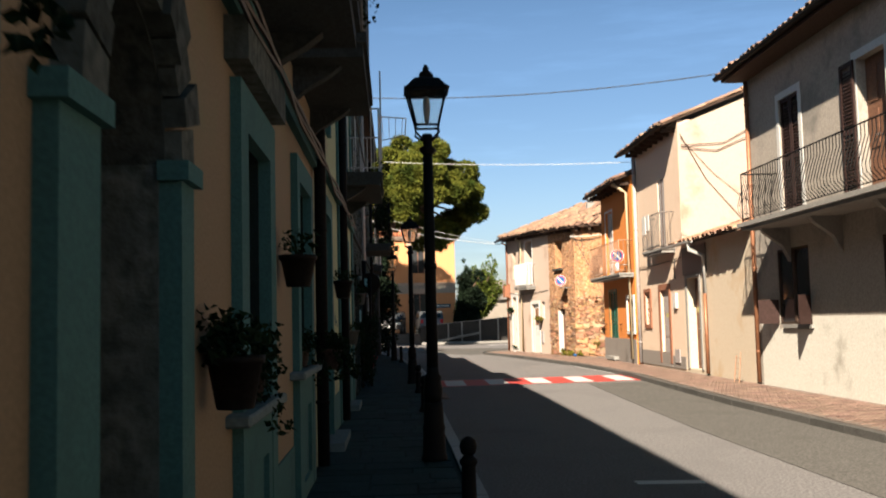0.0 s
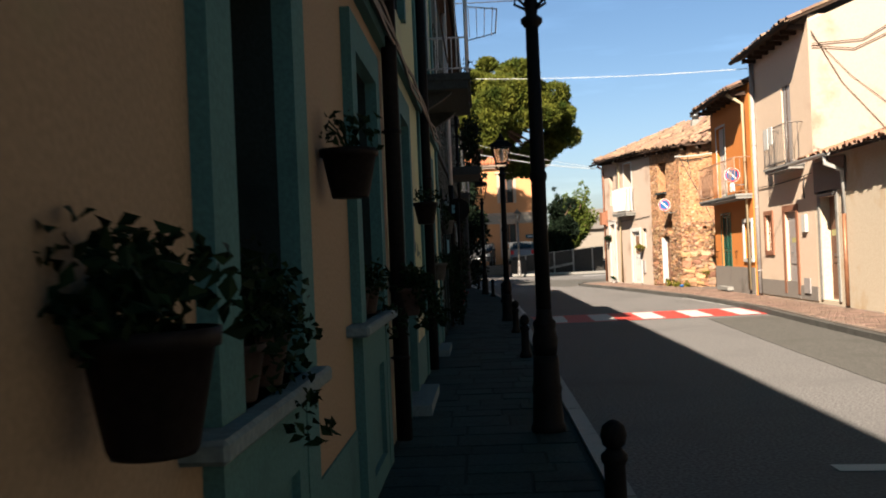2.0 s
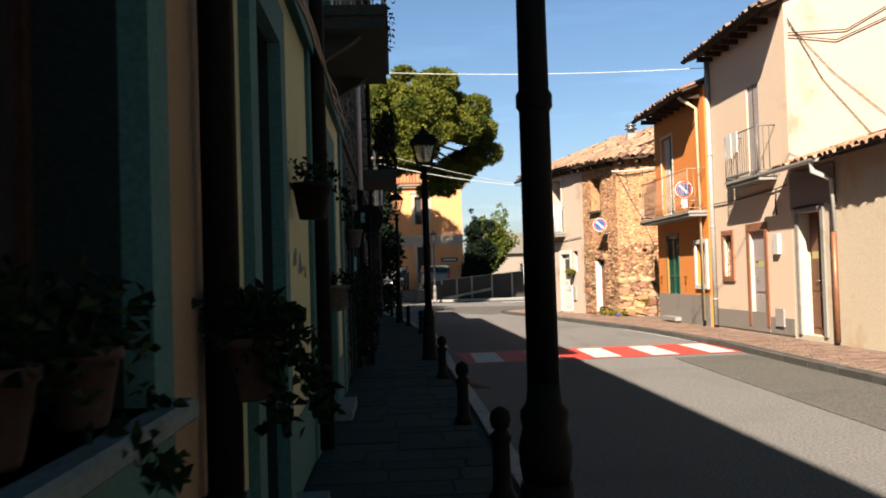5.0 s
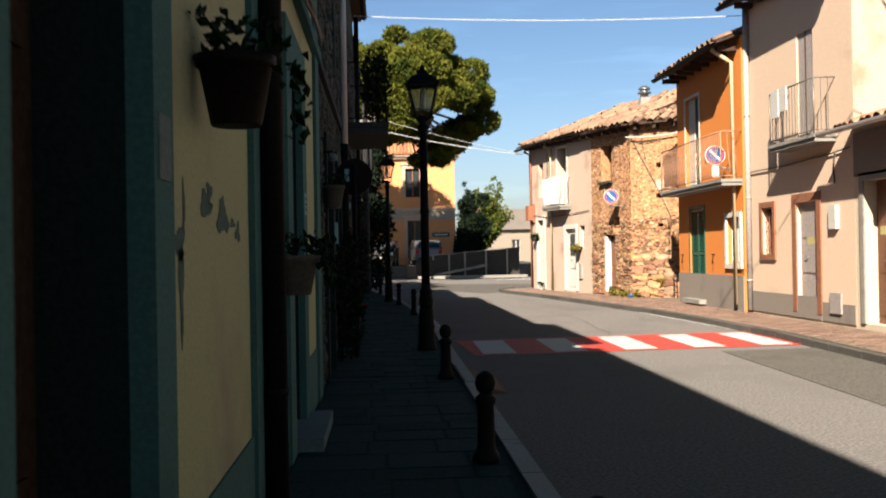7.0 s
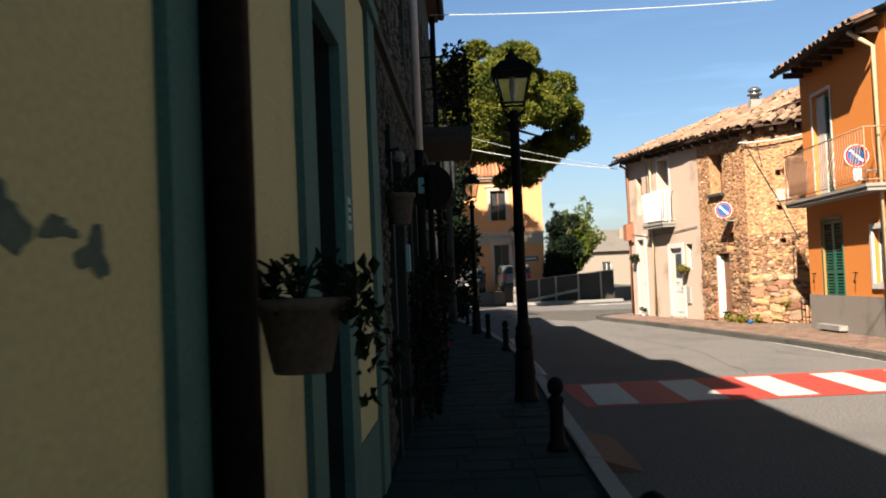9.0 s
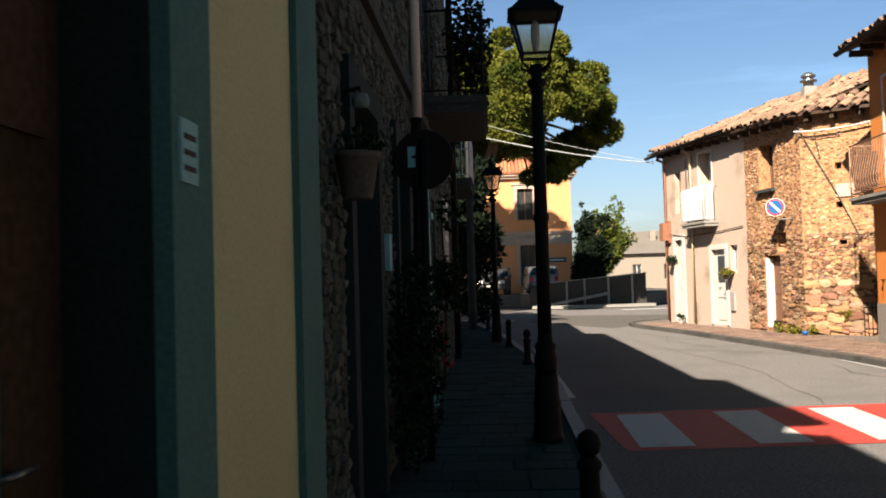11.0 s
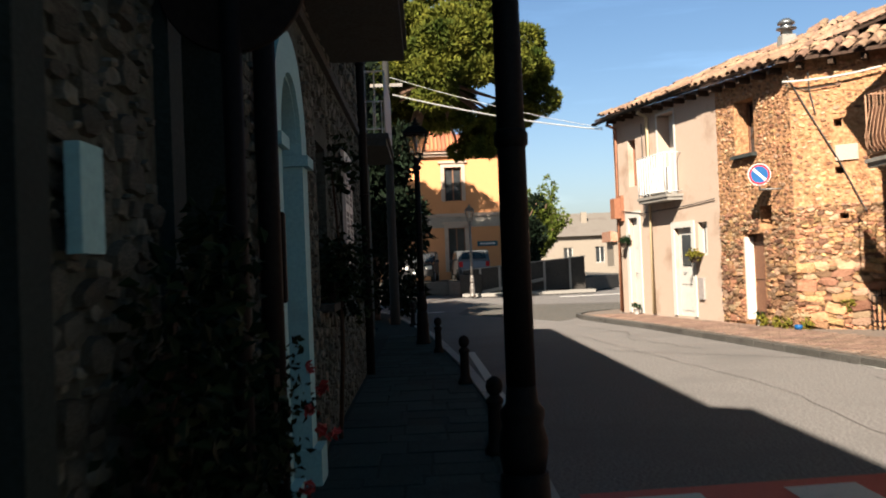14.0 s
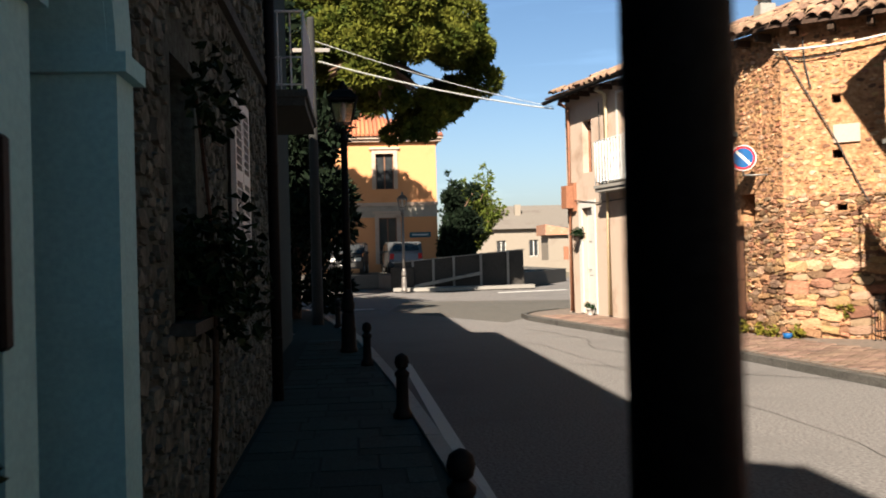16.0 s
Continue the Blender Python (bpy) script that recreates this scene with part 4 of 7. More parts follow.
part("gable_cable", b, M["wood_dark"], white_house)

# orange house
FO = Face((8.1, 0), (8.1, 10), (-1, 0))
orange = thing("house", "narrow deep orange house with green shutters and a balcony", "house")
b = Bm()
holes = [(30.45, 31.45, 2.85, 5.02), (30.2, 31.25, 0.2, 2.36), (27.95, 28.7, 1.05, 2.05)]
FO.wall(b, 27.78, 32.12, 0, 5.83, holes)
part("wall", b, M["deep_orange"], orange)
back_shell(FO, orange, 27.78, 32.12, 5.65, 7, M["deep_orange"])
floor_dark(FO, orange, 27.78, 32.12, (0.05, 2.8, 5.4), 7)
tiled_roof(FO, orange, 27.8, 32.25, 0.5, 5.66, 4.2, 0.36, M["old_roof"], near=66)
rafters(FO, orange, 27.8, 32.1, 0.42, 5.66, M["wood_dark"])
gutter(FO, orange, 27.9, 32.2, 0.56, 5.68, M["pipe_dark"])
b = Bm()
b.tube([FO.p(28.15, 0.5, 5.6), FO.p(28.12, 0.3, 5.45), FO.p(28.05, 0.1, 5.3), FO.p(28.05, 0.1, 0.2)], 0.045, 10)
part("downpipe", b, M["pipe_cream"], orange, "cream painted downpipe")
b = Bm()
FO.box(b, 27.8, 32.12, 0.003, 0.025, 0.05, 0.8)
pl = part("plinth", b, M["plinth"], orange)
b = Bm()
frame_box(FO, b, 30.45, 31.45, 2.85, 5.02, 0.06, 0.003, 0.02, bottom=False)
part("door_surround", b, M["white_paint"], orange)
shutter_leaf(FO, "shutter", 30.47, 30.95, -0.12, 2.86, 5.0, M["green_door"], orange)
b = Bm()
FO.box(b, 31.0, 31.44, -0.12, -0.08, 2.86, 5.0)
part("balcony_door", b, M["white_paint"], orange)
b = Bm()
frame_box(FO, b, 30.2, 31.25, 0.2, 2.36, 0.05, 0.003, 0.02, bottom=False)
part("door_frame", b, M["green_door"], orange)
shutter_leaf(FO, "door_leaf", 30.22, 30.72, -0.06, 0.22, 2.34, M["green_door"], orange)
shutter_leaf(FO, "door_leaf", 30.73, 31.23, -0.06, 0.22, 2.34, M["green_door"], orange)
b = Bm()
FO.box(b, 30.1, 31.35, 0.0, 0.2, 0.1, 0.2)
part("door_step", b, M["concrete"], orange)
b = Bm()
frame_box(FO, b, 27.95, 28.7, 1.05, 2.05, 0.1, 0.003, 0.05)
part("window_surround", b, M["white_paint"], orange)
pane_window(FO, 27.95, 28.7, 1.05, 2.05, orange, M["white_paint"], depth=0.12)
slab(FO, orange, 27.82, 32.1, 0.47, 2.7, 2.83, M["concrete"])
railing(FO, orange, 27.85, 32.07, 0.44, 2.83, 1.0, M["rail_rust"], belly=0.09, gap=0.12)
b = Bm()
FO.box(b, 30.9, 32.0, 0.36, 0.4, 2.95, 3.6)
part("cane_screen", b, M["wood_brown"], orange, "brown cane screen tied to the railing")
for uu in (29.55, 31.75):
    b = Bm()
    b.tube([FO.p(uu, 0.0, 1.25), FO.p(uu, 0.08, 1.25), FO.p(uu - 0.1, 0.08, 1.25), FO.p(uu - 0.05, 0.08, 1.05)], 0.012, 5)
    part("shutter_hook", b, M["dark_iron"], orange)


def round_sign(at, face_dir, r=0.21, plate=True):
    s = thing("road_sign", "round blue and red no parking sign", "road sign", "no parking signs", at=at, rz=math.atan2(face_dir[1], face_dir[0]) + math.pi / 2)

    def disc(r0, r1, y0, y1):
        b = Bm()
        n = 32
        for k in range(n):
            a, c = 2 * math.pi * k / n, 2 * math.pi * (k + 1) / n
            A = [(r0 * math.cos(a), r0 * math.sin(a)), (r1 * math.cos(a), r1 * math.sin(a)), (r1 * math.cos(c), r1 * math.sin(c)), (r0 * math.cos(c), r0 * math.sin(c))]
            if r0 > 0:
                b.hexa([(A[i][0], y, A[i][1]) for y in (y0, y1) for i in range(4)])
        bmesh.ops.remove_doubles(b.bm, verts=b.bm.verts[:], dist=1e-4)
        return b
    b = Bm()
    b.prism([(r * 0.995 * math.cos(2 * math.pi * k / 40), 0.0, r * 0.995 * math.sin(2 * math.pi * k / 40)) for k in range(40)], (0, 0.012, 0))
    part("plate", b, M["sign_white"], s)
    b = Bm()
    b.prism([(r * 0.76 * math.cos(2 * math.pi * k / 40), -0.003, r * 0.76 * math.sin(2 * math.pi * k / 40)) for k in range(40)], (0, 0.0025, 0))
    part("blue_field", b, M["sign_blue"], s)
    part("red_ring", disc(r * 0.76, r * 0.92, -0.006, -0.001), M["sign_red"], s)
    b = Bm()
    c, q = math.cos(radians(45)), math.sin(radians(45))
    w, l = r * 0.11, r * 0.74
    b.prism([(-l * c + w * q, -0.008, l * q + w * c), (-l * c - w * q, -0.008, l * q - w * c), (l * c - w * q, -0.008, -l * q - w * c), (l * c + w * q, -0.008, -l * q + w * c)], (0, 0.004, 0))
    part("bar", b, M["sign_white"], s)
    if plate:
        b = Bm()
        b.box(-0.07, 0.07, -0.002, 0.006, -r - 0.26, -r - 0.02)
        part("lower_plate", b, M["sign_white"], s)
    b = Bm()
    b.tube([(0, 0.03, -0.3), (0, 0.03, 0.18)], 0.02, 8)
    b.tube([(0, 0.03, -0.28), (0.55, 0.1, -0.28)], 0.016, 8)
    part("bracket", b, M["rail_grey"], s)
    return s


round_sign((7.72, 28.35, 3.38), (-0.2, -1))
round_sign((7.17, 35.4, 2.94), (-0.2, -1), plate=False)

# ---------------------------------------------------------------- rubble stone house and its cream neighbour
FS = Face((8.166, 32.5), (5.98, 43.09), (-1, -0.2))
su = lambda y: (y - 32.5) * 1.0211
etop = lambda u: 4.78 + 0.036 * u
stone_house = thing("stone_house", "old two-storey house of rough yellowish rubble stone", "house")
S0, S1 = su(35.0), su(37.65)
# beyond the blunt corner the wall turns towards the lane
FT = Face(FS.p(S0, 0, 0).xy, (8.81, 34.15), (-1, -1))
holes = [(su(36.22), su(36.92), 3.45, 4.55), (su(36.05), su(36.74), 0.15, 1.86), (su(35.74), su(36.15), 1.93, 2.38)]
b = Bm()
FS.wall(b, S0, S1, 0, 4.95, holes, thick=0.5, top=lambda u: etop(u) + 0.11)
stone_wall = part("wall", b, M["rubble_mortar"], stone_house)
putlogs = [(0.74, 0.88, 3.68, 3.82), (0.73, 0.87, 2.83, 2.96), (0.78, 0.93, 2.02, 2.12)]
b = Bm()
FT.wall(b, 0.001, 3.2, 0, 4.98, putlogs, thick=0.5)
turned_wall = part("turned_wall", b, M["rubble_mortar"], stone_house, "wall turned towards the lane")
b = Bm()
FT.box(b, 2.8, 3.2, -4.5, -0.5, 0, 4.9)
part("side_wall", b, M["rubble_mortar"], stone_house)
floor_dark(FS, stone_house, S0 + 0.2, su(42.9), (0.02, 2.7, 4.6), 6)
b = Bm()
FS.box(b, su(36.06), su(36.69), -0.25, -0.2, 0.15, 1.855)
FS.box(b, su(36.06), su(36.69), -0.198, -0.18, 0.3, 0.8)
FS.box(b, su(36.06), su(36.69), -0.198, -0.18, 0.95, 1.7)
part("door", b, M["wood_brown"], stone_house)
b = Bm()
FS.box(b, su(36.69), su(36.738), -0.17, 0.02, 0.15, 1.8)
part("door_jamb", b, M["white_paint"], stone_house)
pane_window(FS, su(36.22), su(36.92), 3.45, 4.55, stone_house, M["wood_brown"], depth=0.35)
b = Bm()
FS.box(b, su(36.15), su(36.95), -0.1, 0.12, 3.38, 3.45)
part("sill", b, M["shaded_slab"], stone_house)
b = Bm()
FT.box(b, 0.76, 1.14, 0.0, 0.04, 3.06, 3.34)
part("plaque", b, M["cream_plaster"], stone_house)
# dark passage between the houses
b = Bm()
b.box(10.0, 10.3, 32.14, 33.2, 0, 4.6)
part("passage_wall", b, M["rubble_mortar"], stone_house)
bowl = thing("bowl", "small round blue bowl on the pavement by a stone wall", "bowl", at=FT.p(0.05, 0.3, 0.055))
part("shell", Bm().lathe([(0.03, 0.0), (0.065, 0.02), (0.075, 0.06), (0.068, 0.09), (0.06, 0.085), (0.02, 0.05)], 14), M["sign_blue"], bowl)
gate = thing("iron_gate", "small rusty iron gate by the stone wall", "gate")
for k in range(6):
    part("bar", Bm().tube([FT.p(1.3 + 0.07 * k, 0.3 - 0.05 * k, 0.05), FT.p(1.3 + 0.07 * k, 0.3 - 0.05 * k, 0.8 - 0.05 * abs(k - 2.5))], 0.01, 5), M["dark_iron"], gate)
for z in (0.2, 0.65):
    part("rail", Bm().tube([FT.p(1.3, 0.3, z), FT.p(1.65, 0.05, z)], 0.012, 5), M["dark_iron"], gate)

cream_house = thing("house", "cream plastered two-storey house with white doors at the corner", "house")
C0, C1 = S1, su(43.0)
holes = [(su(38.9), su(39.72), 0.1, 2.12), (su(38.22), su(38.62), 1.47, 2.2), (su(39.55), su(40.38), 2.92, 4.85), (su(41.68), su(42.2), 0.08, 2.5), (su(41.65), su(42.1), 3.3, 4.5)]
b = Bm()
FS.wall(b, C0 + 0.001, C1, 0, 4.95, holes, thick=0.4, top=lambda u: etop(u) + 0.11)
part("wall", b, M["cream_plaster"], cream_house)
b = Bm()
FS.box(b, C1 - 0.3, C1, -6, -0.4, 0, 5.1)
FS.box(b, S0 + 0.4, C1 - 0.3, -6, -5.7, 0, 5.1)
part("rear_wall", b, M["cream_plaster"], cream_house)
b = Bm()
frame_box(FS, b, su(38.9), su(39.72), 0.1, 2.12, 0.14, 0.003, 0.03, bottom=False)
part("door_surround", b, M["white_paint"], cream_house)
d = panel_door(FS, su(38.9), su(39.72), 0.1, 2.12, cream_house, M["white_paint"], depth=0.14, leafs=1)
b = Bm()
FS.box(b, su(39.1), su(39.5), -0.07, -0.055, 1.25, 1.95)
part("door_light", b, M["pane"], d)
pane_window(FS, su(38.22), su(38.62), 1.47, 2.2, cream_house, M["white_paint"], depth=0.15)
b = Bm()
FS.box(b, su(38.4), su(38.62), 0.003, 0.05, 0.5, 0.98)
part("meter_hatch", b, M["pipe_grey"], cream_house)
b = Bm()
frame_box(FS, b, su(41.68), su(42.2), 0.08, 2.5, 0.16, 0.003, 0.03, bottom=False)
part("door_surround", b, M["white_paint"], cream_house)
panel_door(FS, su(41.68), su(42.2), 0.08, 2.5, cream_house, M["white_paint"], depth=0.16, leafs=1)
b = Bm()
FS.box(b, su(39.56), su(40.37), -0.35, -0.3, 2.92, 4.85)
part("balcony_door", b, M["white_paint"], cream_house)
b = Bm()
frame_box(FS, b, su(39.55), su(40.38), 2.92, 4.85, 0.06, 0.003, 0.02, bottom=False)
part("balcony_surround", b, M["white_paint"], cream_house)
pane_window(FS, su(41.65), su(42.1), 3.3, 4.5, cream_house, M["wood_red"], depth=0.2)
slab(FS, cream_house, su(39.25), su(40.75), 0.42, 2.76, 2.9, M["concrete"])
rl = railing(FS, cream_house, su(39.28), su(40.72), 0.39, 2.9, 0.95, M["rail_white"], gap=0.13, r=0.022)
b = Bm()
FS.box(b, su(39.5), su(40.2), 0.12, 0.36, 2.93, 3.55)
fan = tagged(part("air_conditioner", b.bevel(0.02), M["white_paint"]), "white air conditioner unit on a balcony", "air conditioner")
b = Bm()
b.tube([FS.p(su(39.85) + 0.2 * math.cos(a * math.pi / 12), 0.365, 3.24 + 0.2 * math.sin(a * math.pi / 12)) for a in range(25)], 0.012, 6)
part("fan_grille", b, M["pipe_grey"], fan)
for y, zt, mm in ((40.82, 4.9, "pipe_cream"), (42.72, 4.9, "wood_red")):
    b = Bm()
    b.tube([FS.p(su(y), 0.07, 0.1), FS.p(su(y), 0.07, zt), FS.p(su(y), 0.3, zt + 0.12)], 0.05, 10)
    part("downpipe", b, M[mm], cream_house)
b = Bm()
FS.box(b, su(42.5), su(42.78), 0.08, 0.26, 2.52, 3.05)
FS.box(b, su(42.48), su(42.8), 0.0, 0.08, 2.45, 3.12)
part("service_cabinet", b, M["wood_red"], cream_house, "rust-red service cabinet on the wall corner")
b = Bm()
b.tube([FS.p(su(37.8), 0.03, 2.66), FS.p(su(39.2), 0.03, 2.6), FS.p(su(41.4), 0.03, 2.58), FS.p(su(42.5), 0.05, 2.7)], 0.012, 5)
b.tube([FS.p(su(41.2), 0.03, 2.58), FS.p(su(41.2), 0.03, 4.8)], 0.011, 5)
part("wall_cable", b, M["cable"], cream_house)
roof_of = tiled_roof(FS, stone_house, S0 - 0.12, C1 + 0.45, 0.32, 4.8, 4.4, 0.38, M["old_roof"], near=300, w=0.25, top=lambda u: etop(u) + 0.02, rough=0.05)
tiled_roof(FT, stone_house, -0.12, 3.5, 0.32, etop(S0) + 0.02, 3.6, 0.38, M["old_roof"], near=60, w=0.25, rough=0.05)
rafters(FT, stone_house, 0.0, 3.2, 0.26, etop(S0) + 0.02, M["wood_dark"])
rafters(FS, stone_house, S0, C1, 0.26, 4.9, M["wood_dark"], top=lambda u: etop(u) + 0.02)
gutter(FS, cream_house, C0 + 0.2, C1 + 0.4, 0.38, 5.14, M["pipe_dark"])
b = Bm()
b.lathe([(0.13, 0), (0.13, 0.12), (0.22, 0.14), (0.22, 0.17), (0.13, 0.19), (0.13, 0.24), (0.19, 0.26), (0.19, 0.3), (0.08, 0.38)], 16, (9.15, 38.8, 6.32))
ch = tagged(part("chimney_pipe", b, M["steel"]), "short galvanised chimney flue with a round cowl", "chimney")
b = Bm()
b.hexa([(8.9, 38.55, 5.3), (9.4, 38.55, 5.3), (9.4, 39.05, 5.3), (8.9, 39.05, 5.3), (9.0, 38.65, 6.325), (9.3, 38.65, 6.325), (9.3, 38.95, 6.325), (9.0, 38.95, 6.325)])
part("chimney_base", b, M["concrete"], ch)

b = Bm()
b.tube([FT.p(-0.02, 0.05, 4.7), FT.p(0.3, 0.05, 4.05), FT.p(0.8, 0.05, 3.1), FT.p(1.25, 0.05, 2.1)], 0.011, 5)
b.tube([FT.p(0.35, 0.05, 4.75), FT.p(0.37, 0.05, 4.35), FT.p(0.45, 0.05, 3.95)], 0.012, 5)
b.tube([FS.p(S0 + 0.1, 0.05, 4.55), FT.p(0.3, 0.05, 4.4), FT.p(0.9, 0.05, 4.42)], 0.01, 5)
part("wall_cable", b, M["cable"], stone_house)
wd = random.Random(19)
for f, u, o, z, n in ((FS, su(35.98), 0.16, 0.16, 60), (FS, su(35.5), 0.15, 0.15, 60), (FS, su(35.2), 0.14, 0.13, 50), (FT, 0.18, 0.14, 0.15, 70), (FT, 0.86, 0.07, 0.5, 40)):
    b = Bm()
    leaves(b, f.p(u, o, z), 0.13, n, 0.08, wd)
    tagged(part("weed", b, M["weed"]), "small yellow-green weed at the foot of a stone wall", "weed", kind="stuff")


# ---------------------------------------------------------------- shaded side: plastered row
FL = Face((0, 0), (0, 10), (1, 0))
H1 = 7.35
HA, HB = 6.9, 6.9


def surround(f, parent, u0, u1, z0, z1, w, o, mat, bottom=False, name="surround"):
    b = Bm()
    frame_box(f, b, u0 + 0.005, u1 - 0.005, z0, z1 - 0.005, w, -0.02, o, bottom=bottom)
    # reveal coloured darker than the surround, to hold the shade of the recess
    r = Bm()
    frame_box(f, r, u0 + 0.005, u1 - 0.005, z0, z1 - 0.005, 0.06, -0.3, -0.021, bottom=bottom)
    part("reveal", r, M["shaded_plaster"], parent)
    return part(name, b, mat, parent)


def arch_fill(f, b, u0, u1, zs, ztop, o0, o1, r0=None, n=14):
    """The spandrels between a round arch and the rectangle round it."""
    c, r = (u0 + u1) / 2, (u1 - u0) / 2
    pts = [(c - r * math.cos(math.pi * k / n), zs + r * math.sin(math.pi * k / n)) for k in range(n + 1)]
    for (a, za), (d, zd) in zip(pts, pts[1:]):
        P = f.p
        b.hexa([P(a, o0, za), P(d, o0, zd), P(d, o1, zd), P(a, o1, za), P(a, o0, ztop), P(d, o0, ztop), P(d, o1, ztop), P(a, o1, ztop)])
    bmesh.ops.remove_doubles(b.bm, verts=b.bm.verts[:], dist=1e-4)
    return b


row_a = thing("house", "peach plastered house in shade with grey-green stone surrounds", "house")
row_b = thing("house", "ochre plastered house in shade with a grey door surround", "house")
row_c = thing("house", "ochre plastered house in shade with a grey corner band", "house")
hA = [(1.72, 2.66, 0.05, 2.55), (4.25, 5.14, 1.06, 2.5), (6.98, 8.0, 1.12, 2.65), (4.1, 5.1, 3.45, 5.8), (7.0, 8.0, 3.8, 6.0), (-3.2, -2.0, 0.05, 2.5)]
b = Bm()
FL.wall(b, -8, 8.95, 0, HA, hA, thick=0.45)
part("wall", b, M["orange_plaster"], row_a)
hB = [(9.97, 10.9, 0.05, 2.75), (10.0, 11.0, 3.8, 6.0)]
b = Bm()
FL.wall(b, 8.951, 13.3, 0, HB, hB, thick=0.45)
part("wall", b, M["yellow_plaster"], row_b)
hC = [(14.8, 15.62, 0.05, 2.6), (14.6, 15.6, 3.8, 6.0)]
b = Bm()
FL.wall(b, 13.301, 17.53, 0, H1, hC, thick=0.45)
part("wall", b, M["yellow_plaster"], row_c)
for h, u0, u1, hh in ((row_a, -8, 8.95, HA), (row_b, 8.96, 13.3, HB), (row_c, 13.31, 17.53, H1)):
    back_shell(FL, h, u0, u1, hh, 7, M["grey_plaster"])
    floor_dark(FL, h, u0, u1, (0.02, 3.3, hh - 0.4), 7)
    b = Bm()
    FL.box(b, u0, u1, -7.2, 0.25, hh, hh + 0.12)
    part("roof", b, M["wood_dark"], h)
    gutter(FL, h, u0, u1, 0.31, hh + 0.1, M["pipe_dark"])
    b = Bm()
    b.prism([FL.p(u0, 0.2, hh + 0.124), FL.p(u0, -7.1, hh + 0.124), FL.p(u0, -3.5, hh + 1.5)], (0, u1 - u0, 0))
    part("tiled_roof", b, M["old_roof"], h, "weathered clay tile roof")
# the eaves of the first house fall gently along the street
for ob in bpy.data.objects:
    if ob.parent == row_a and ob.type == "MESH":
        for v in ob.data.vertices:
            if v.co.z > 6.3:
                v.co.z -= 0.018 * (8.95 - v.co.y)
# arch door
b = Bm()
arch_fill(FL, b, 1.72, 2.66, 2.06, 2.551, -0.45, -0.001)
part("arch_head", b, M["dark_stone"], row_a)
for u0, u1 in ((1.42, 1.725), (2.655, 2.86)):
    b = Bm()
    FL.box(b, u0, u1, -0.02, 0.06, 0.05, 2.0)
    FL.box(b, u0 - 0.03, u1 + 0.02, -0.02, 0.09, 2.0, 2.07)
    part("door_pilaster", b, M["grey_plaster"], row_a)
    # darker stone inside the doorway stands in for the shade there
    b = Bm()
    FL.box(b, u0, u1, -0.32, -0.021, 0.05, 2.06)
    part("door_reveal", b, M["dark_stone"], row_a)
vr = random.Random(3)
for k in range(13):
    a0, a1 = math.pi * k / 13 + 0.012, math.pi * (k + 1) / 13 - 0.012
    r0, r1 = 0.47, 0.68 + vr.uniform(-0.03, 0.05)
    q = lambda r, a, o: FL.p(2.19 - r * math.cos(a), o, 2.07 + r * math.sin(a))
    b = Bm()
    o = 0.06 + vr.uniform(0, 0.035)
    b.hexa([q(r0, a0, 0), q(r1, a0, 0), q(r1, a1, 0), q(r0, a1, 0), q(r0, a0, o), q(r1, a0, o), q(r1, a1, o), q(r0, a1, o)])
    part("voussoir", b, M["dark_stone"], row_a)
panel_door(FL, 1.72, 2.66, 0.05, 2.55, row_a, M["wood_dark"], depth=0.3)
b = Bm()
FL.box(b, 0.75, 1.12, -0.01, 0.05, 0.05, 3.0)
part("corner_band", b, M["grey_plaster"], row_a)
for u0, u1, z0, z1, w in ((4.25, 5.14, 1.06, 2.5, 0.24), (6.98, 8.0, 1.12, 2.65, 0.2)):
    surround(FL, row_a, u0, u1, 0.05, z1, w, 0.055, M["grey_plaster"], name="window_surround")
    # parapet below the sill with its sunk panel
    b = Bm()
    FL.wall(b, u0, u1, 0.05, z0, [(u0 + 0.16, u1 - 0.16, 0.2, z0 - 0.32)], thick=0.05)
    for v in b.bm.verts:
        v.co.x += 0.05
    part("apron", b, M["grey_plaster"], row_a)
    b = Bm()
    FL.box(b, u0 + 0.161, u1 - 0.161, 0.003, 0.02, 0.201, z0 - 0.321)
    part("sunk_panel", b, M["grey_plaster"], row_a)
    b = Bm()
    FL.box(b, u0 - 0.42, u1 + 0.2, -0.3, 0.12, z0 - 0.06, z0)
    part("sill", b.bevel(0.012), M["sill_stone"], row_a)
    pane_window(FL, u0, u1, z0, z1, row_a, M["wood_dark"], depth=0.28)
b = Bm()
FL.box(b, 3.85, 5.42, -0.01, 0.12, 2.78, 3.0)
part("lintel_hood", b, M["dark_stone"], row_a)
b = Bm()
for u0, u1 in ((-8, 8.95),):
    FL.box(b, u0, u1, -0.01, 0.06, 3.05, 3.13)
    FL.box(b, u0, u1, -0.01, 0.1, 3.13, 3.18)
part("string_course", b, M["grey_plaster"], row_a)
b = Bm()
FL.box(b, 8.96, 13.3, -0.01, 0.06, 3.2, 3.3)
part("string_course", b, M["grey_plaster"], row_b)
b = Bm()
FL.box(b, 13.31, 17.53, -0.01, 0.06, 3.2, 3.3)
part("string_course", b, M["grey_plaster"], row_c)
for h, u0, u1 in ((row_a, 2.9, 4.0), (row_a, 5.42, 6.76), (row_b, 9.2, 9.7), (row_b, 11.2, 12.9), (row_c, 13.6, 14.47), (row_c, 15.95, 17.05)):
    b = Bm()
    FL.box(b, u0, u1, 0.002, 0.012, 0.05, 0.55)
    part("plinth", b, M["grey_plaster"], h)
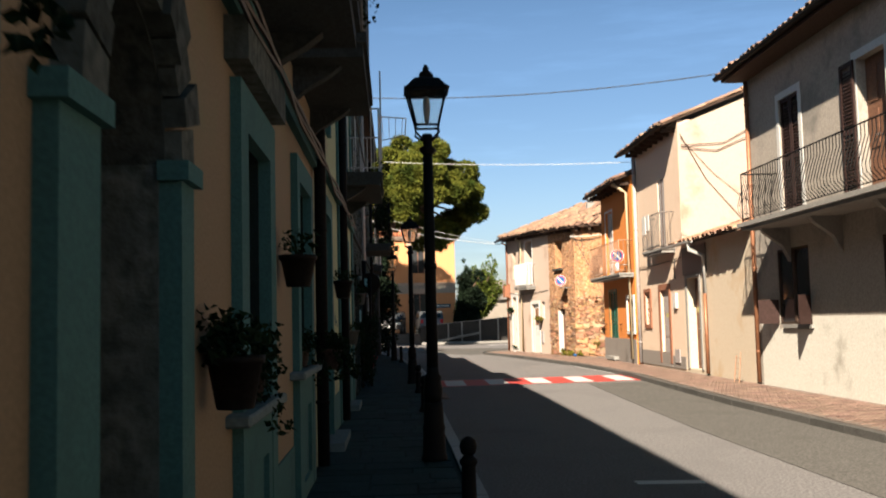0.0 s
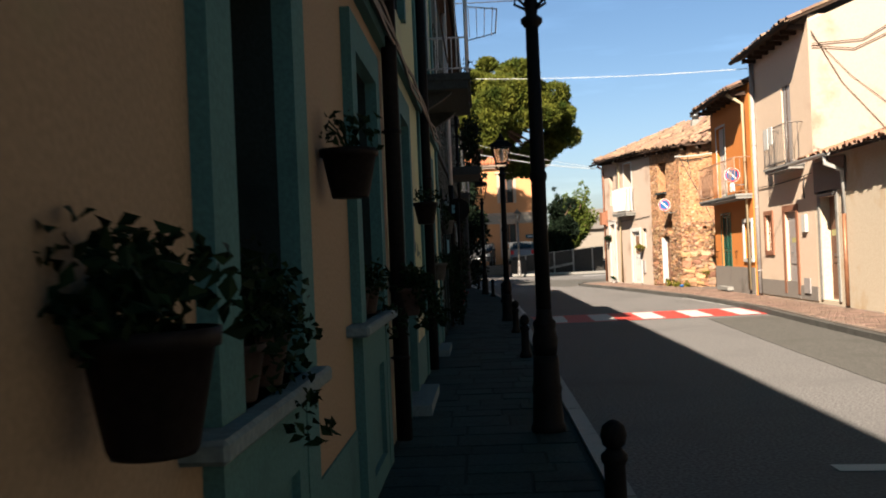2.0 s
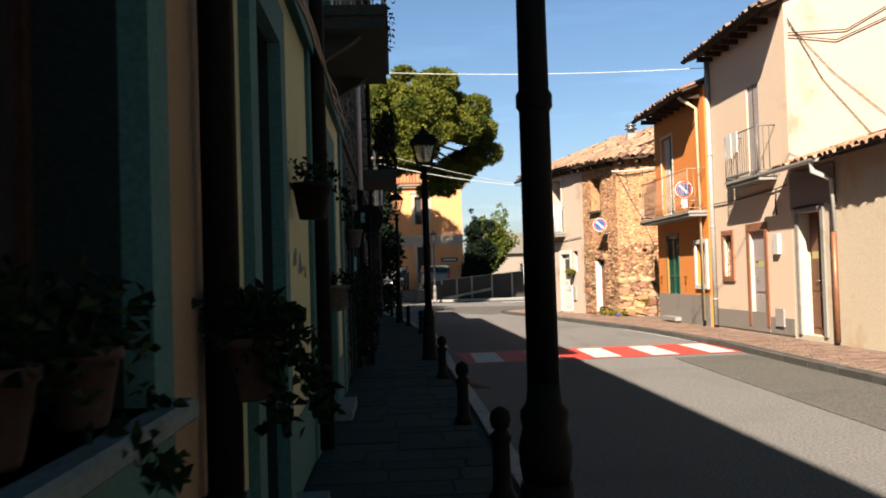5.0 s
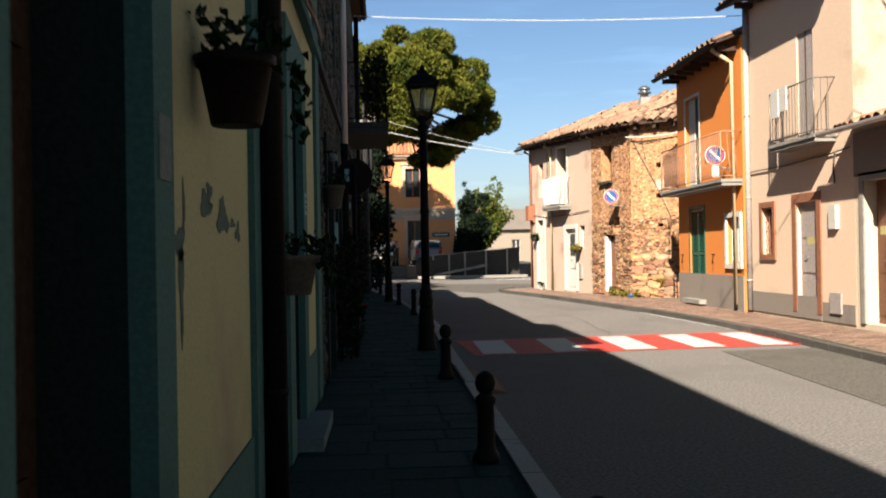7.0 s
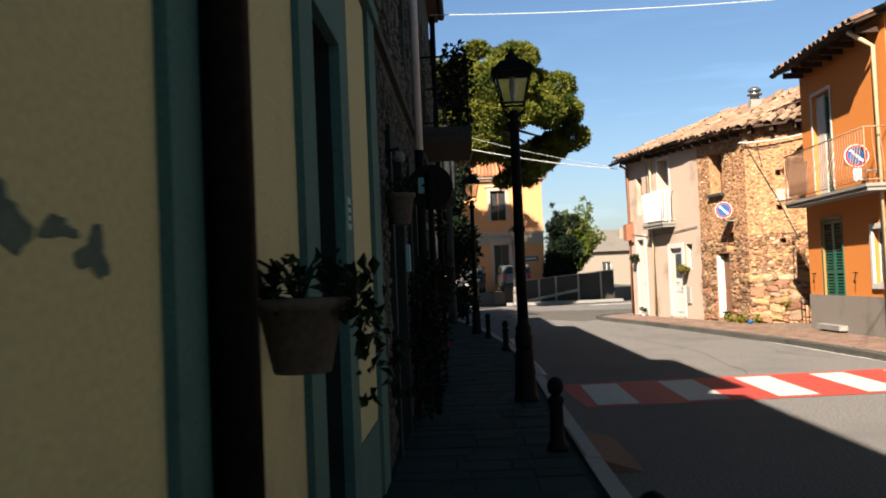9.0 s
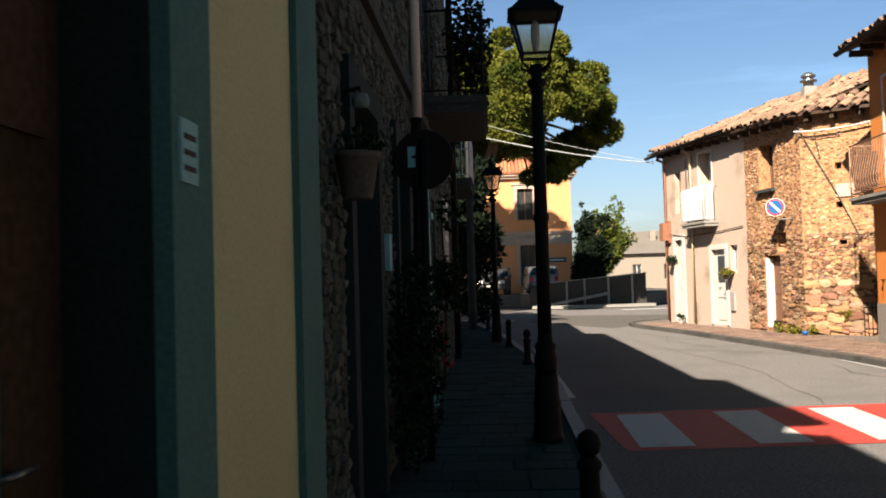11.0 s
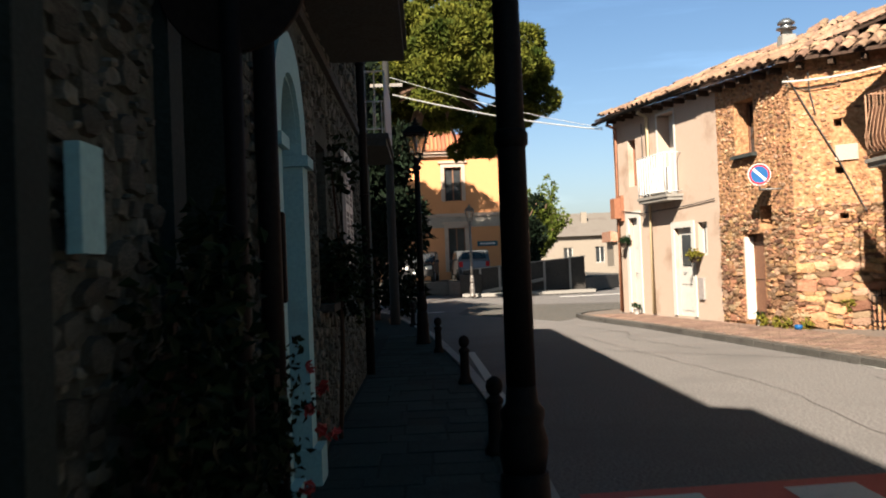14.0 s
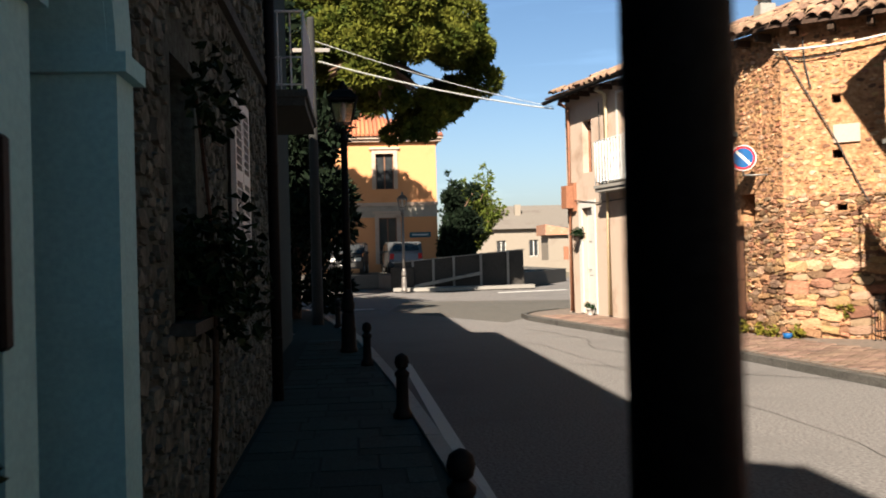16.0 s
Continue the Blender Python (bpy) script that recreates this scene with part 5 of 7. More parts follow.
surround(FL, row_b, 9.97, 10.9, 0.05, 2.75, 0.22, 0.05, M["grey_plaster"], name="door_surround")
panel_door(FL, 9.97, 10.9, 0.05, 2.75, row_b, M["wood_dark"], depth=0.3)
b = Bm()
FL.box(b, 10.93, 11.06, 0.05, 0.056, 1.58, 1.75)
part("label_plate", b, M["sill_stone"], row_b)
b = Bm()
FL.box(b, 10.0, 11.4, -0.2, 0.22, 0.06, 0.16)
part("door_step", b, M["sill_stone"], row_b)
surround(FL, row_c, 14.8, 15.62, 0.05, 2.6, 0.32, 0.03, M["grey_plaster"], name="door_surround")
panel_door(FL, 14.8, 15.62, 0.05, 2.6, row_c, M["wood_dark"], depth=0.3)
b = Bm()
FL.box(b, 14.85, 16.0, -0.2, 0.2, 0.06, 0.16)
part("door_step", b, M["sill_stone"], row_c)
b = Bm()
FL.box(b, 12.9, 13.3, -0.01, 0.03, 0.05, HB)
part("pilaster_band", b, M["grey_plaster"], row_b)
b = Bm()
FL.box(b, 17.1, 17.53, -0.01, 0.03, 0.05, H1)
part("corner_band", b, M["grey_plaster"], row_c)
for h, u0, z1 in ((row_a, 4.1, 5.8), (row_a, 7.0, 6.0), (row_b, 10.0, 6.0), (row_c, 14.6, 6.0)):
    surround(FL, h, u0, u0 + 1.0, 3.5 if u0 < 5 else 3.82, z1, 0.18, 0.05, M["grey_plaster"])
    um = u0 + 0.5
    shutter_leaf(FL, "shutter", u0, um - 0.004, -0.08, 3.5 if u0 < 5 else 3.82, z1, M["shutter_dark"], h)
    shutter_leaf(FL, "shutter", um + 0.004, u0 + 1.0, -0.08, 3.5 if u0 < 5 else 3.82, z1, M["shutter_dark"], h)
downpipe("downpipe", FL, 8.78, 0.1, HA, M["pipe_dark"], "", parent=row_a, r=0.06, o=0.08)
downpipe("downpipe", FL, 13.16, 0.1, HB, M["pipe_dark"], "", parent=row_b, r=0.06, o=0.08)
cable_run = thing("cable_bundle", "bundle of black cables clipped along the house fronts", "cable")
for dz in (0, 0.04, -0.035):
    b = Bm()
    pts = [FL.p(u, 0.13 + 0.01 * math.sin(u * 3 + dz * 50), 2.98 + dz + 0.03 * math.sin(u * 1.7 + dz * 30) + 0.012 * u) for u in [x * 0.5 for x in range(-6, 34)]]
    b.tube(pts, 0.014, 5)
    part("cable", b, M["cable"], cable_run)


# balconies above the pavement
for h, u0, u1, z, o, mat in ((row_a, 3.1, 5.3, 3.25, 0.62, "shaded_slab"), (row_a, 6.8, 9.0, 3.62, 0.62, "shaded_slab"), (row_c, 13.9, 16.3, 3.62, 0.65, "shaded_slab")):
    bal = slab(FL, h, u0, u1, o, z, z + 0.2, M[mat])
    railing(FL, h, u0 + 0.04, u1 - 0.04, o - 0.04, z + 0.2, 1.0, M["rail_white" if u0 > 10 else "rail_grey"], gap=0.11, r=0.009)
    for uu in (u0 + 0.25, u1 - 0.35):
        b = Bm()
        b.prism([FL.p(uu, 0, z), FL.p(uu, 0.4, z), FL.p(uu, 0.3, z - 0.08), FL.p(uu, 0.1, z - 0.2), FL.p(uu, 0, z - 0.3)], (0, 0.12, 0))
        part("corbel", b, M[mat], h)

# ---------------------------------------------------------------- shaded side: old stone house
H2 = 6.75
old = thing("stone_house", "old dark stone house in shade with climbing plants", "house")
hD = [(18.5, 19.55, 0.05, 2.5), (20.85, 21.75, 0.05, 2.55), (22.95, 24.05, 0.05, 2.74), (25.2, 25.9, 1.2, 2.5), (27.25, 28.05, 1.52, 2.66), (24.6, 25.6, 3.75, 5.8), (20.6, 21.5, 3.8, 5.5)]
b = Bm()
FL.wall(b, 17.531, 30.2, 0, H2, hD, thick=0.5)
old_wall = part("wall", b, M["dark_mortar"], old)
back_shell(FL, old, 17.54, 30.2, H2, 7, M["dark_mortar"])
floor_dark(FL, old, 17.54, 30.2, (0.02, 3.3, 6.4), 7)
b = Bm()
FL.box(b, 17.54, 30.4, -7.2, 0.2, H2, H2 + 0.12)
part("roof", b, M["wood_dark"], old)
gutter(FL, old, 17.54, 30.4, 0.26, H2 + 0.1, M["pipe_dark"])
b = Bm()
b.prism([FL.p(17.54, 0.15, H2 + 0.124), FL.p(17.54, -7.1, H2 + 0.124), FL.p(17.54, -3.5, H2 + 1.4)], (0, 12.8, 0))
part("tiled_roof", b, M["old_roof"], old, "weathered clay tile roof")
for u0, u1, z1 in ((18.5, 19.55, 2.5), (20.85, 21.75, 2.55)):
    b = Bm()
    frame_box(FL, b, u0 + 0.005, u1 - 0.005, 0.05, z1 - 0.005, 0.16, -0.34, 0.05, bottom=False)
    part("door_surround", b, M["shaded_plaster"], old)
    panel_door(FL, u0, u1, 0.05, z1, old, M["wood_dark"], depth=0.35)
b = Bm()
FL.box(b, 17.54, 30.2, -0.01, 0.05, 3.2, 3.28)
part("string_course", b, M["shaded_slab"], old)
# white plastered round-arched entrance
b = Bm()
arch_fill(FL, b, 23.05, 23.95, 2.2, 2.73, -0.49, 0.02)
part("arch_head", b, M["white_plaster_shaded"], old)
for u0, u1 in ((22.82, 23.05), (23.95, 24.2)):
    b = Bm()
    FL.box(b, u0, u1, -0.48, 0.05, 0.3, 2.15)
    FL.box(b, u0 - 0.03, u1 + 0.03, -0.48, 0.09, 2.15, 2.22)
    FL.box(b, u0 - 0.04, u1 + 0.05, -0.48, 0.11, 0.05, 0.3)
    part("door_pilaster", b, M["white_plaster_shaded"], old, "white plastered pilaster")
b = Bm()
n = 16
for k in range(n):
    a0, a1 = math.pi * k / n, math.pi * (k + 1) / n
    q = lambda r, a, o: FL.p(23.5 - r * math.cos(a), o, 2.22 + r * math.sin(a))
    b.hexa([q(0.45, a0, -0.48), q(0.7, a0, -0.48), q(0.7, a1, -0.48), q(0.45, a1, -0.48), q(0.45, a0, 0.05), q(0.7, a0, 0.05), q(0.7, a1, 0.05), q(0.45, a1, 0.05)])
bmesh.ops.remove_doubles(b.bm, verts=b.bm.verts[:], dist=1e-4)
part("arch_band", b, M["white_plaster_shaded"], old, "white plastered arch")
panel_door(FL, 22.96, 24.04, 0.05, 2.7, old, M["wood_brown"], depth=0.56)
b = Bm()
FL.box(b, 19.82, 19.97, 0.04, 0.075, 1.52, 1.77)
part("letter_box", b, M["white_plaster_shaded"], old, "small white letter box")
pane_window(FL, 25.2, 25.9, 1.2, 2.5, old, M["wood_dark"], depth=0.3)
b = Bm()
FL.box(b, 25.05, 26.05, -0.2, 0.12, 1.14, 1.2)
part("sill", b, M["shaded_slab"], old)
shutter_leaf(FL, "shutter", 27.2, 27.63, 0.03, 1.52, 2.66, M["white_paint"], old)
shutter_leaf(FL, "shutter", 27.65, 28.09, 0.03, 1.52, 2.66, M["white_paint"], old)
bal = slab(FL, old, 24.2, 26.5, 0.74, 3.38, 3.57, M["shaded_slab"])
railing(FL, old, 24.24, 26.46, 0.7, 3.57, 1.0, M["dark_iron"], gap=0.25, r=0.012)
downpipe("downpipe", FL, 30.05, 0.1, H2, M["pipe_dark"], "", parent=old, r=0.055, o=0.08)
b = Bm()
b.tube([FL.p(22.35, 0.08, 3.0), FL.p(22.35, 0.08, H2)], 0.05, 10)
part("white_pipe", b, M["white_paint"], old, "white plastic downpipe")
b = Bm()
b.tube([FL.p(22.35, 0.08, 0.1), FL.p(22.35, 0.08, 3.0)], 0.055, 10)
part("iron_pipe", b, M["pipe_dark"], old)

b = Bm()
FL.box(b, 22.7, 22.76, 0.051, 0.1, 1.3, 1.78)
part("meter_box", b.bevel(0.01), M["dark_iron"], old, "dark meter box")
b = Bm()
FL.box(b, 15.66, 15.79, 0.029, 0.038, 1.69, 1.85)
wall_plate = part("label_plate", b, M["white_plaster_shaded"], row_c, "pale wall plate")
for z in (1.72, 1.76, 1.8):
    b = Bm()
    FL.box(b, 15.68, 15.77, 0.0375, 0.04, z, z + 0.014)
    part("plate_bar", b, M["pot_dark"], wall_plate)
wl = thing("wall_lamp", "small white capped lamp on a stone wall", "wall lamp", at=(0.0, 18.25, 2.42))
part("bracket", Bm().tube([(0, 0, 0), (0.12, 0, 0.03), (0.12, 0, -0.02)], 0.012, 6), M["dark_iron"], wl)
part("shade", Bm().lathe([(0.02, -0.075), (0.045, -0.07), (0.048, -0.03), (0.035, -0.005), (0.02, 0.0)], 14, (0.12, 0, 0)), M["sill_stone"], wl)

# next house in the row
row_e = thing("house", "plain plastered house in shade with a white balcony railing", "house")
FE = Face((-0.25, 0), (-0.25, 10), (1, 0))
b = Bm()
FE.wall(b, 30.21, 37.5, 0, 6.3, [(32.0, 33.0, 0.05, 2.5), (32.2, 33.2, 3.5, 5.5)], thick=0.45)
part("wall", b, M["shaded_plaster"], row_e)
back_shell(FE, row_e, 30.21, 37.5, 6.3, 7, M["shaded_plaster"])
floor_dark(FE, row_e, 30.21, 37.5, (0.02, 3.2, 6.2), 7)
b = Bm()
FE.box(b, 30.41, 37.7, -7.2, 0.3, 6.3, 6.42)
part("roof", b, M["wood_dark"], row_e)
b = Bm()
b.prism([FE.p(30.42, 0.25, 6.424), FE.p(30.42, -7.1, 6.424), FE.p(30.42, -3.5, 7.7)], (0, 7.2, 0))
part("tiled_roof", b, M["old_roof"], row_e, "weathered clay tile roof")
slab(FE, row_e, 31.6, 34.2, 0.62, 3.26, 3.44, M["shaded_slab"])
railing(FE, row_e, 31.64, 34.16, 0.58, 3.44, 0.92, M["rail_white"], gap=0.13, r=0.01)
panel_door(FE, 32.0, 33.0, 0.05, 2.5, row_e, M["wood_dark"])
panel_door(FE, 32.2, 33.2, 3.5, 5.5, row_e, M["wood_dark"])


# ---------------------------------------------------------------- street lamps
def street_lamp(at, group="street lamps"):
    s = thing("street_lamp", "black cast iron street lamp with a four-sided lantern", "street lamp", group, at=at)
    I = M["dark_iron"]
    part("base", Bm().lathe([(0.135, 0), (0.135, 0.05), (0.12, 0.08), (0.11, 0.3), (0.119, 0.34), (0.106, 0.38), (0.1, 0.54), (0.096, 0.6)], 16), I, s)
    part("baluster", Bm().lathe([(0.085, 0.6), (0.097, 0.67), (0.1, 0.73), (0.083, 0.8), (0.09, 0.83), (0.09, 0.86), (0.066, 0.89), (0.06, 0.96)], 16), I, s)
    part("pole", Bm().lathe([(0.06, 0.96), (0.057, 2.0), (0.05, 3.2)], 14), I, s)
    part("ring", Bm().lathe([(0.052, 1.95), (0.068, 1.975), (0.068, 2.02), (0.052, 2.045)], 14), I, s)
    part("collar", Bm().lathe([(0.05, 3.16), (0.085, 3.2), (0.085, 3.23), (0.045, 3.26), (0.06, 3.34), (0.05, 3.38)], 14), I, s)
    z0, z1, w0, w1 = 3.46, 3.82, 0.115, 0.2
    b = Bm()
    for k in range(4):
        c, q = math.cos(math.pi / 2 * k + math.pi / 4), math.sin(math.pi / 2 * k + math.pi / 4)
        b.tube([(0.03 * c, 0.03 * q, 3.3), (w0 * 1.5 * c, w0 * 1.5 * q, 3.38), (w0 * 1.4 * c, w0 * 1.4 * q, z0)], 0.012, 6)
    part("bracket", b, I, s)
    b = Bm()
    for k in range(4):
        sx, sy = (1, 1, -1, -1)[k], (1, -1, -1, 1)[k]
        b.tube([(w0 * sx, w0 * sy, z0), (w1 * sx, w1 * sy, z1)], 0.013, 6)
    for w, z, t in ((w0, z0, 0.02), (w1, z1, 0.03)):
        for a in range(4):
            if a % 2:
                b.box(-w - 0.015, w + 0.015, (w if a == 1 else -w) - 0.015, (w if a == 1 else -w) + 0.015, z - t / 2, z + t / 2)
            else:
                b.box((w if a == 0 else -w) - 0.013, (w if a == 0 else -w) + 0.013, -w + 0.016, w - 0.016, z - t / 2, z + t / 2)
    part("lantern_frame", b, I, s)
    for k in range(4):
        R = Matrix.Rotation(math.pi / 2 * k, 3, "Z")
        b = Bm()
        b.prism([R @ Vector(p) for p in ((w0 - 0.004, -w0 + 0.01, z0 + 0.01), (w0 - 0.004, w0 - 0.01, z0 + 0.01), (w1 - 0.006, w1 - 0.012, z1 - 0.014), (w1 - 0.006, -w1 + 0.012, z1 - 0.014))], R @ Vector((-0.004, 0, 0)))
        pn = part("pane", b, M["glass_lamp"], s)
        pn.visible_shadow = False
    b = Bm()
    prev = [(-0.235, 3.835), (-0.2, 3.86), (-0.13, 3.95), (-0.075, 3.97), (-0.075, 4.0)]
    rings = [[(sx * abs(w), sy * abs(w), z) for sx, sy in ((1, 1), (-1, 1), (-1, -1), (1, -1))] for w, z in prev]
    for r0, r1 in zip(rings, rings[1:]):
        for k in range(4):
            b.quad([r0[k], r0[(k + 1) % 4], r1[(k + 1) % 4], r1[k]])
    b.quad(rings[0][::-1])
    b.quad(rings[-1])
    part("cap", b, I, s)
    part("finial", Bm().lathe([(0.05, 3.99), (0.07, 4.03), (0.03, 4.06), (0.035, 4.08), (0.012, 4.12)], 12), I, s)
    part("bulb", Bm().lathe([(0.02, 3.5), (0.03, 3.56), (0.04, 3.66), (0.035, 3.74), (0.012, 3.78)], 12), M["white_paint"], s)
    return s


lamp = street_lamp((1.18, 9.1, 0.06))
copy_thing(lamp, pose(1.19, 21.5, 0.06) @ Matrix.Diagonal((1, 1, 0.95, 1)))
copy_thing(lamp, pose(0.75, 35.0, 0.06))


def bollard(at):
    s = thing("bollard", "dark cast iron bollard with a ball top at the kerb", "bollard", "bollards along the kerb", at=at)
    part("post", Bm().lathe([(0.085, 0), (0.085, 0.05), (0.064, 0.085), (0.056, 0.11), (0.052, 0.36), (0.066, 0.385), (0.066, 0.41), (0.05, 0.425), (0.034, 0.445)], 14), M["dark_iron"], s)
    part("ball", Bm().lathe([(0.033, 0.44), (0.055, 0.46), (0.066, 0.505), (0.055, 0.55), (0.028, 0.572), (0.008, 0.58)], 14), M["dark_iron"], s)
    return s


bo = bollard((1.24, 14.4, 0.06))
for x, y in ((1.25, 18.4), (1.3, 24.7), (1.25, 28.9), (1.0, 33.1), (0.5, 40.2), (0.04, 45.6), (1.25, 11.3), (1.32, 6.3)):
    copy_thing(bo, pose(x, y, 0.06))


# ---------------------------------------------------------------- plants in pots
def wall_pot(name, at, r, h, mat, label, seed, leaf_n=160, leaf=0.06, spread=0.22, droop=0.0, trail=0, leaf_mat="leaf", cat="potted plant"):
    rr = random.Random(seed)
    s = thing(name, label, cat, at=at)
    n = 18
    prof = [(r * 0.62, 0), (r * 0.66, 0.01), (r * 0.93, h * 0.84), (r * 1.02, h * 0.85), (r * 1.04, h), (r * 0.95, h), (r * 0.9, h * 0.9), (0.01, h * 0.88)]
    pot = part("pot", Bm().lathe(prof, n), mat, s)
    part("soil", Bm().lathe([(r * 0.9, h * 0.89), (r * 0.6, h * 0.91), (0.01, h * 0.92)], 12), M["soil"], s)
    b = Bm()
    for k in range(7):
        a = rr.uniform(0, 6.28)
        c = Vector((math.cos(a) * r * 0.7, math.sin(a) * r * 0.7, h + spread * rr.uniform(0.1, 0.5)))
        leaves(b, c, spread * rr.uniform(0.45, 0.8), leaf_n // 7, leaf, rr, droop=droop)
    for k in range(trail):
        a = rr.uniform(-1.3, 1.6)
        p = Vector((math.cos(a) * r, math.sin(a) * r, h))
        for q in range(9):
            p = p + Vector((rr.uniform(-0.02, 0.05), rr.uniform(-0.03, 0.05), -rr.uniform(0.03, 0.07) if q > 1 else 0.03))
            leaves(b, p, 0.05, 5, leaf, rr, droop=0.8)
    part("foliage", b, M[leaf_mat], s)
    b = Bm()
    for k in range(6):
        a = rr.uniform(0, 6.28)
        b.tube([(0, 0, h * 0.9), (math.cos(a) * r * 0.5, math.sin(a) * r * 0.5, h + 0.08), (math.cos(a) * r * 0.9, math.sin(a) * r * 0.9, h + spread * 0.7)], 0.005, 4)
    part("stem", b, M[leaf_mat], s, kind="stuff")
    return s


D_, C_ = M["pot_dark"], M["pot_clay"]
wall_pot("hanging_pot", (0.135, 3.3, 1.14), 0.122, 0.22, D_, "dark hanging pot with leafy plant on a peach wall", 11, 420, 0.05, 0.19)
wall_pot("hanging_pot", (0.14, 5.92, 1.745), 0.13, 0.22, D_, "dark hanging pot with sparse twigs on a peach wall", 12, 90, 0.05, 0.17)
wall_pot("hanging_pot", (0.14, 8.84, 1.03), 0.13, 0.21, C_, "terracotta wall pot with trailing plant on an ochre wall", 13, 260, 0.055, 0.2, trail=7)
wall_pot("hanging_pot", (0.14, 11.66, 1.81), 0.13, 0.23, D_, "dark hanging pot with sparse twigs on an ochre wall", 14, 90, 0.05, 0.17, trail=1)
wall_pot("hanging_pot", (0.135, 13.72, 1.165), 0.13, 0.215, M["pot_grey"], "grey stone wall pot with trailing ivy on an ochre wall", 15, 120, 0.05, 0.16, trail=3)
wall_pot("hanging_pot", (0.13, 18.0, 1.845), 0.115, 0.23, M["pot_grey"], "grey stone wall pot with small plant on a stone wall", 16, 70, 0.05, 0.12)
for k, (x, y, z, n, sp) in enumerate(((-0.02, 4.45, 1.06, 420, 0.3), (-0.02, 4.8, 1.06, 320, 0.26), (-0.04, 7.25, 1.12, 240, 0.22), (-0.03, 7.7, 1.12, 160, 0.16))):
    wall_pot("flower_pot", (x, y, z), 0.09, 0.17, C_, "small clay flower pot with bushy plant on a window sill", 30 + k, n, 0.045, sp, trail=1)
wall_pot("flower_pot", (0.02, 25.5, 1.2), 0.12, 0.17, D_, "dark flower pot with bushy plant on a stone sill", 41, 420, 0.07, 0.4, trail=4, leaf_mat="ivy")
for x, y, zz, sd in ((7.3, 36.1, 0.055, 51), (6.12, 41.55, 0.055, 52)):
    wall_pot("flower_pot", (x, y, zz), 0.09, 0.16, M["white_paint"], "small white flower pot beside a doorway", sd, 90, 0.06, 0.14)
wall_pot("hanging_pot", (6.75, 38.45, 1.32), 0.12, 0.12, C_, "small flower box with yellow-green plant under a window", 53, 200, 0.07, 0.2, trail=2, leaf_mat="weed")
wall_pot("hanging_pot", (6.0, 42.2, 1.75), 0.1, 0.12, C_, "small hanging pot with green plant at a doorway", 54, 160, 0.07, 0.18, trail=2)


def climber(name, label, spots, n, size, seed, mat="ivy", flowers=0):
    rr = random.Random(seed)
    s = thing(name, label, "climbing plant")
    b = Bm()
    for (x, y, z, r) in spots:
        leaves(b, (x, y, z), r, int(n * r * r * 6), size, rr, squash=(0.55, 1, 1))
    part("foliage", b, M[mat], s)
    b = Bm()
    x, y, z, r = spots[0]
    foot = 0.06 if z < 3 else z - 0.4
    b.tube([(0.08 if z < 3 else x, y, foot), (0.12 if z < 3 else x, y + 0.05, (foot + z) * 0.5), (x * 0.6 if z < 3 else x, y, z)], 0.02 if z < 3 else 0.006, 6)
    for (x2, y2, z2, r2) in spots[1:]:
        b.tube([(x * 0.6, y, z), ((x + x2) * 0.3, (y + y2) / 2, (z + z2) / 2 + 0.03), (x2 * 0.6, y2, z2)], 0.01, 5)
    part("stem", b, M["wood_dark"], s)
    if flowers:
        for k in range(flowers):
            b = Bm()
            x, y, z, r = spots[k % len(spots)]
            c = (x + rr.uniform(0.05, 0.2), y + rr.uniform(-r, r), z + rr.uniform(-r, r))
            leaves(b, c, 0.035, 14, 0.05, rr)
            part("flower", b, M["flower"], s, "red blossom")
    return s


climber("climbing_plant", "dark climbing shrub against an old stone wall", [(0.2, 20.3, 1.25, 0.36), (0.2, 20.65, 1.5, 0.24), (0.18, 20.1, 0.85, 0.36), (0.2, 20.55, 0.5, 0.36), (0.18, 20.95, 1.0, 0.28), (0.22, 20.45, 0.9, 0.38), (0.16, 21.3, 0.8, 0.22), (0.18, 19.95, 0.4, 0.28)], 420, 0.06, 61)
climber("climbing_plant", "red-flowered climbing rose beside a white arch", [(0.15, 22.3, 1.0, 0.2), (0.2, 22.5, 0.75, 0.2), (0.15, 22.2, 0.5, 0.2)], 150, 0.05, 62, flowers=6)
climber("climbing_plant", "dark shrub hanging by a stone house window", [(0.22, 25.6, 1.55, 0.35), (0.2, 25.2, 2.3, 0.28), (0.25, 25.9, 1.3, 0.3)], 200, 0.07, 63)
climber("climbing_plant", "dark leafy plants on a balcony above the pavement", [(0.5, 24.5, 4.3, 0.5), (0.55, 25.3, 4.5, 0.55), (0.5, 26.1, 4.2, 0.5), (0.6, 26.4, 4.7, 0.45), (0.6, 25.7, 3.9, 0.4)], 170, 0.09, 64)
climber("climbing_plant", "leafy shoots hanging over a wall beside an archway", [(0.2, 0.82, 2.2, 0.16), (0.22, 0.86, 2.0, 0.1)], 420, 0.05, 65)
climber("climbing_plant", "plants growing along a white balcony railing", [(0.62, 14.6, 3.95, 0.22), (0.62, 15.6, 3.95, 0.22), (0.6, 6.9, 4.1, 0.25)], 260, 0.05, 66)


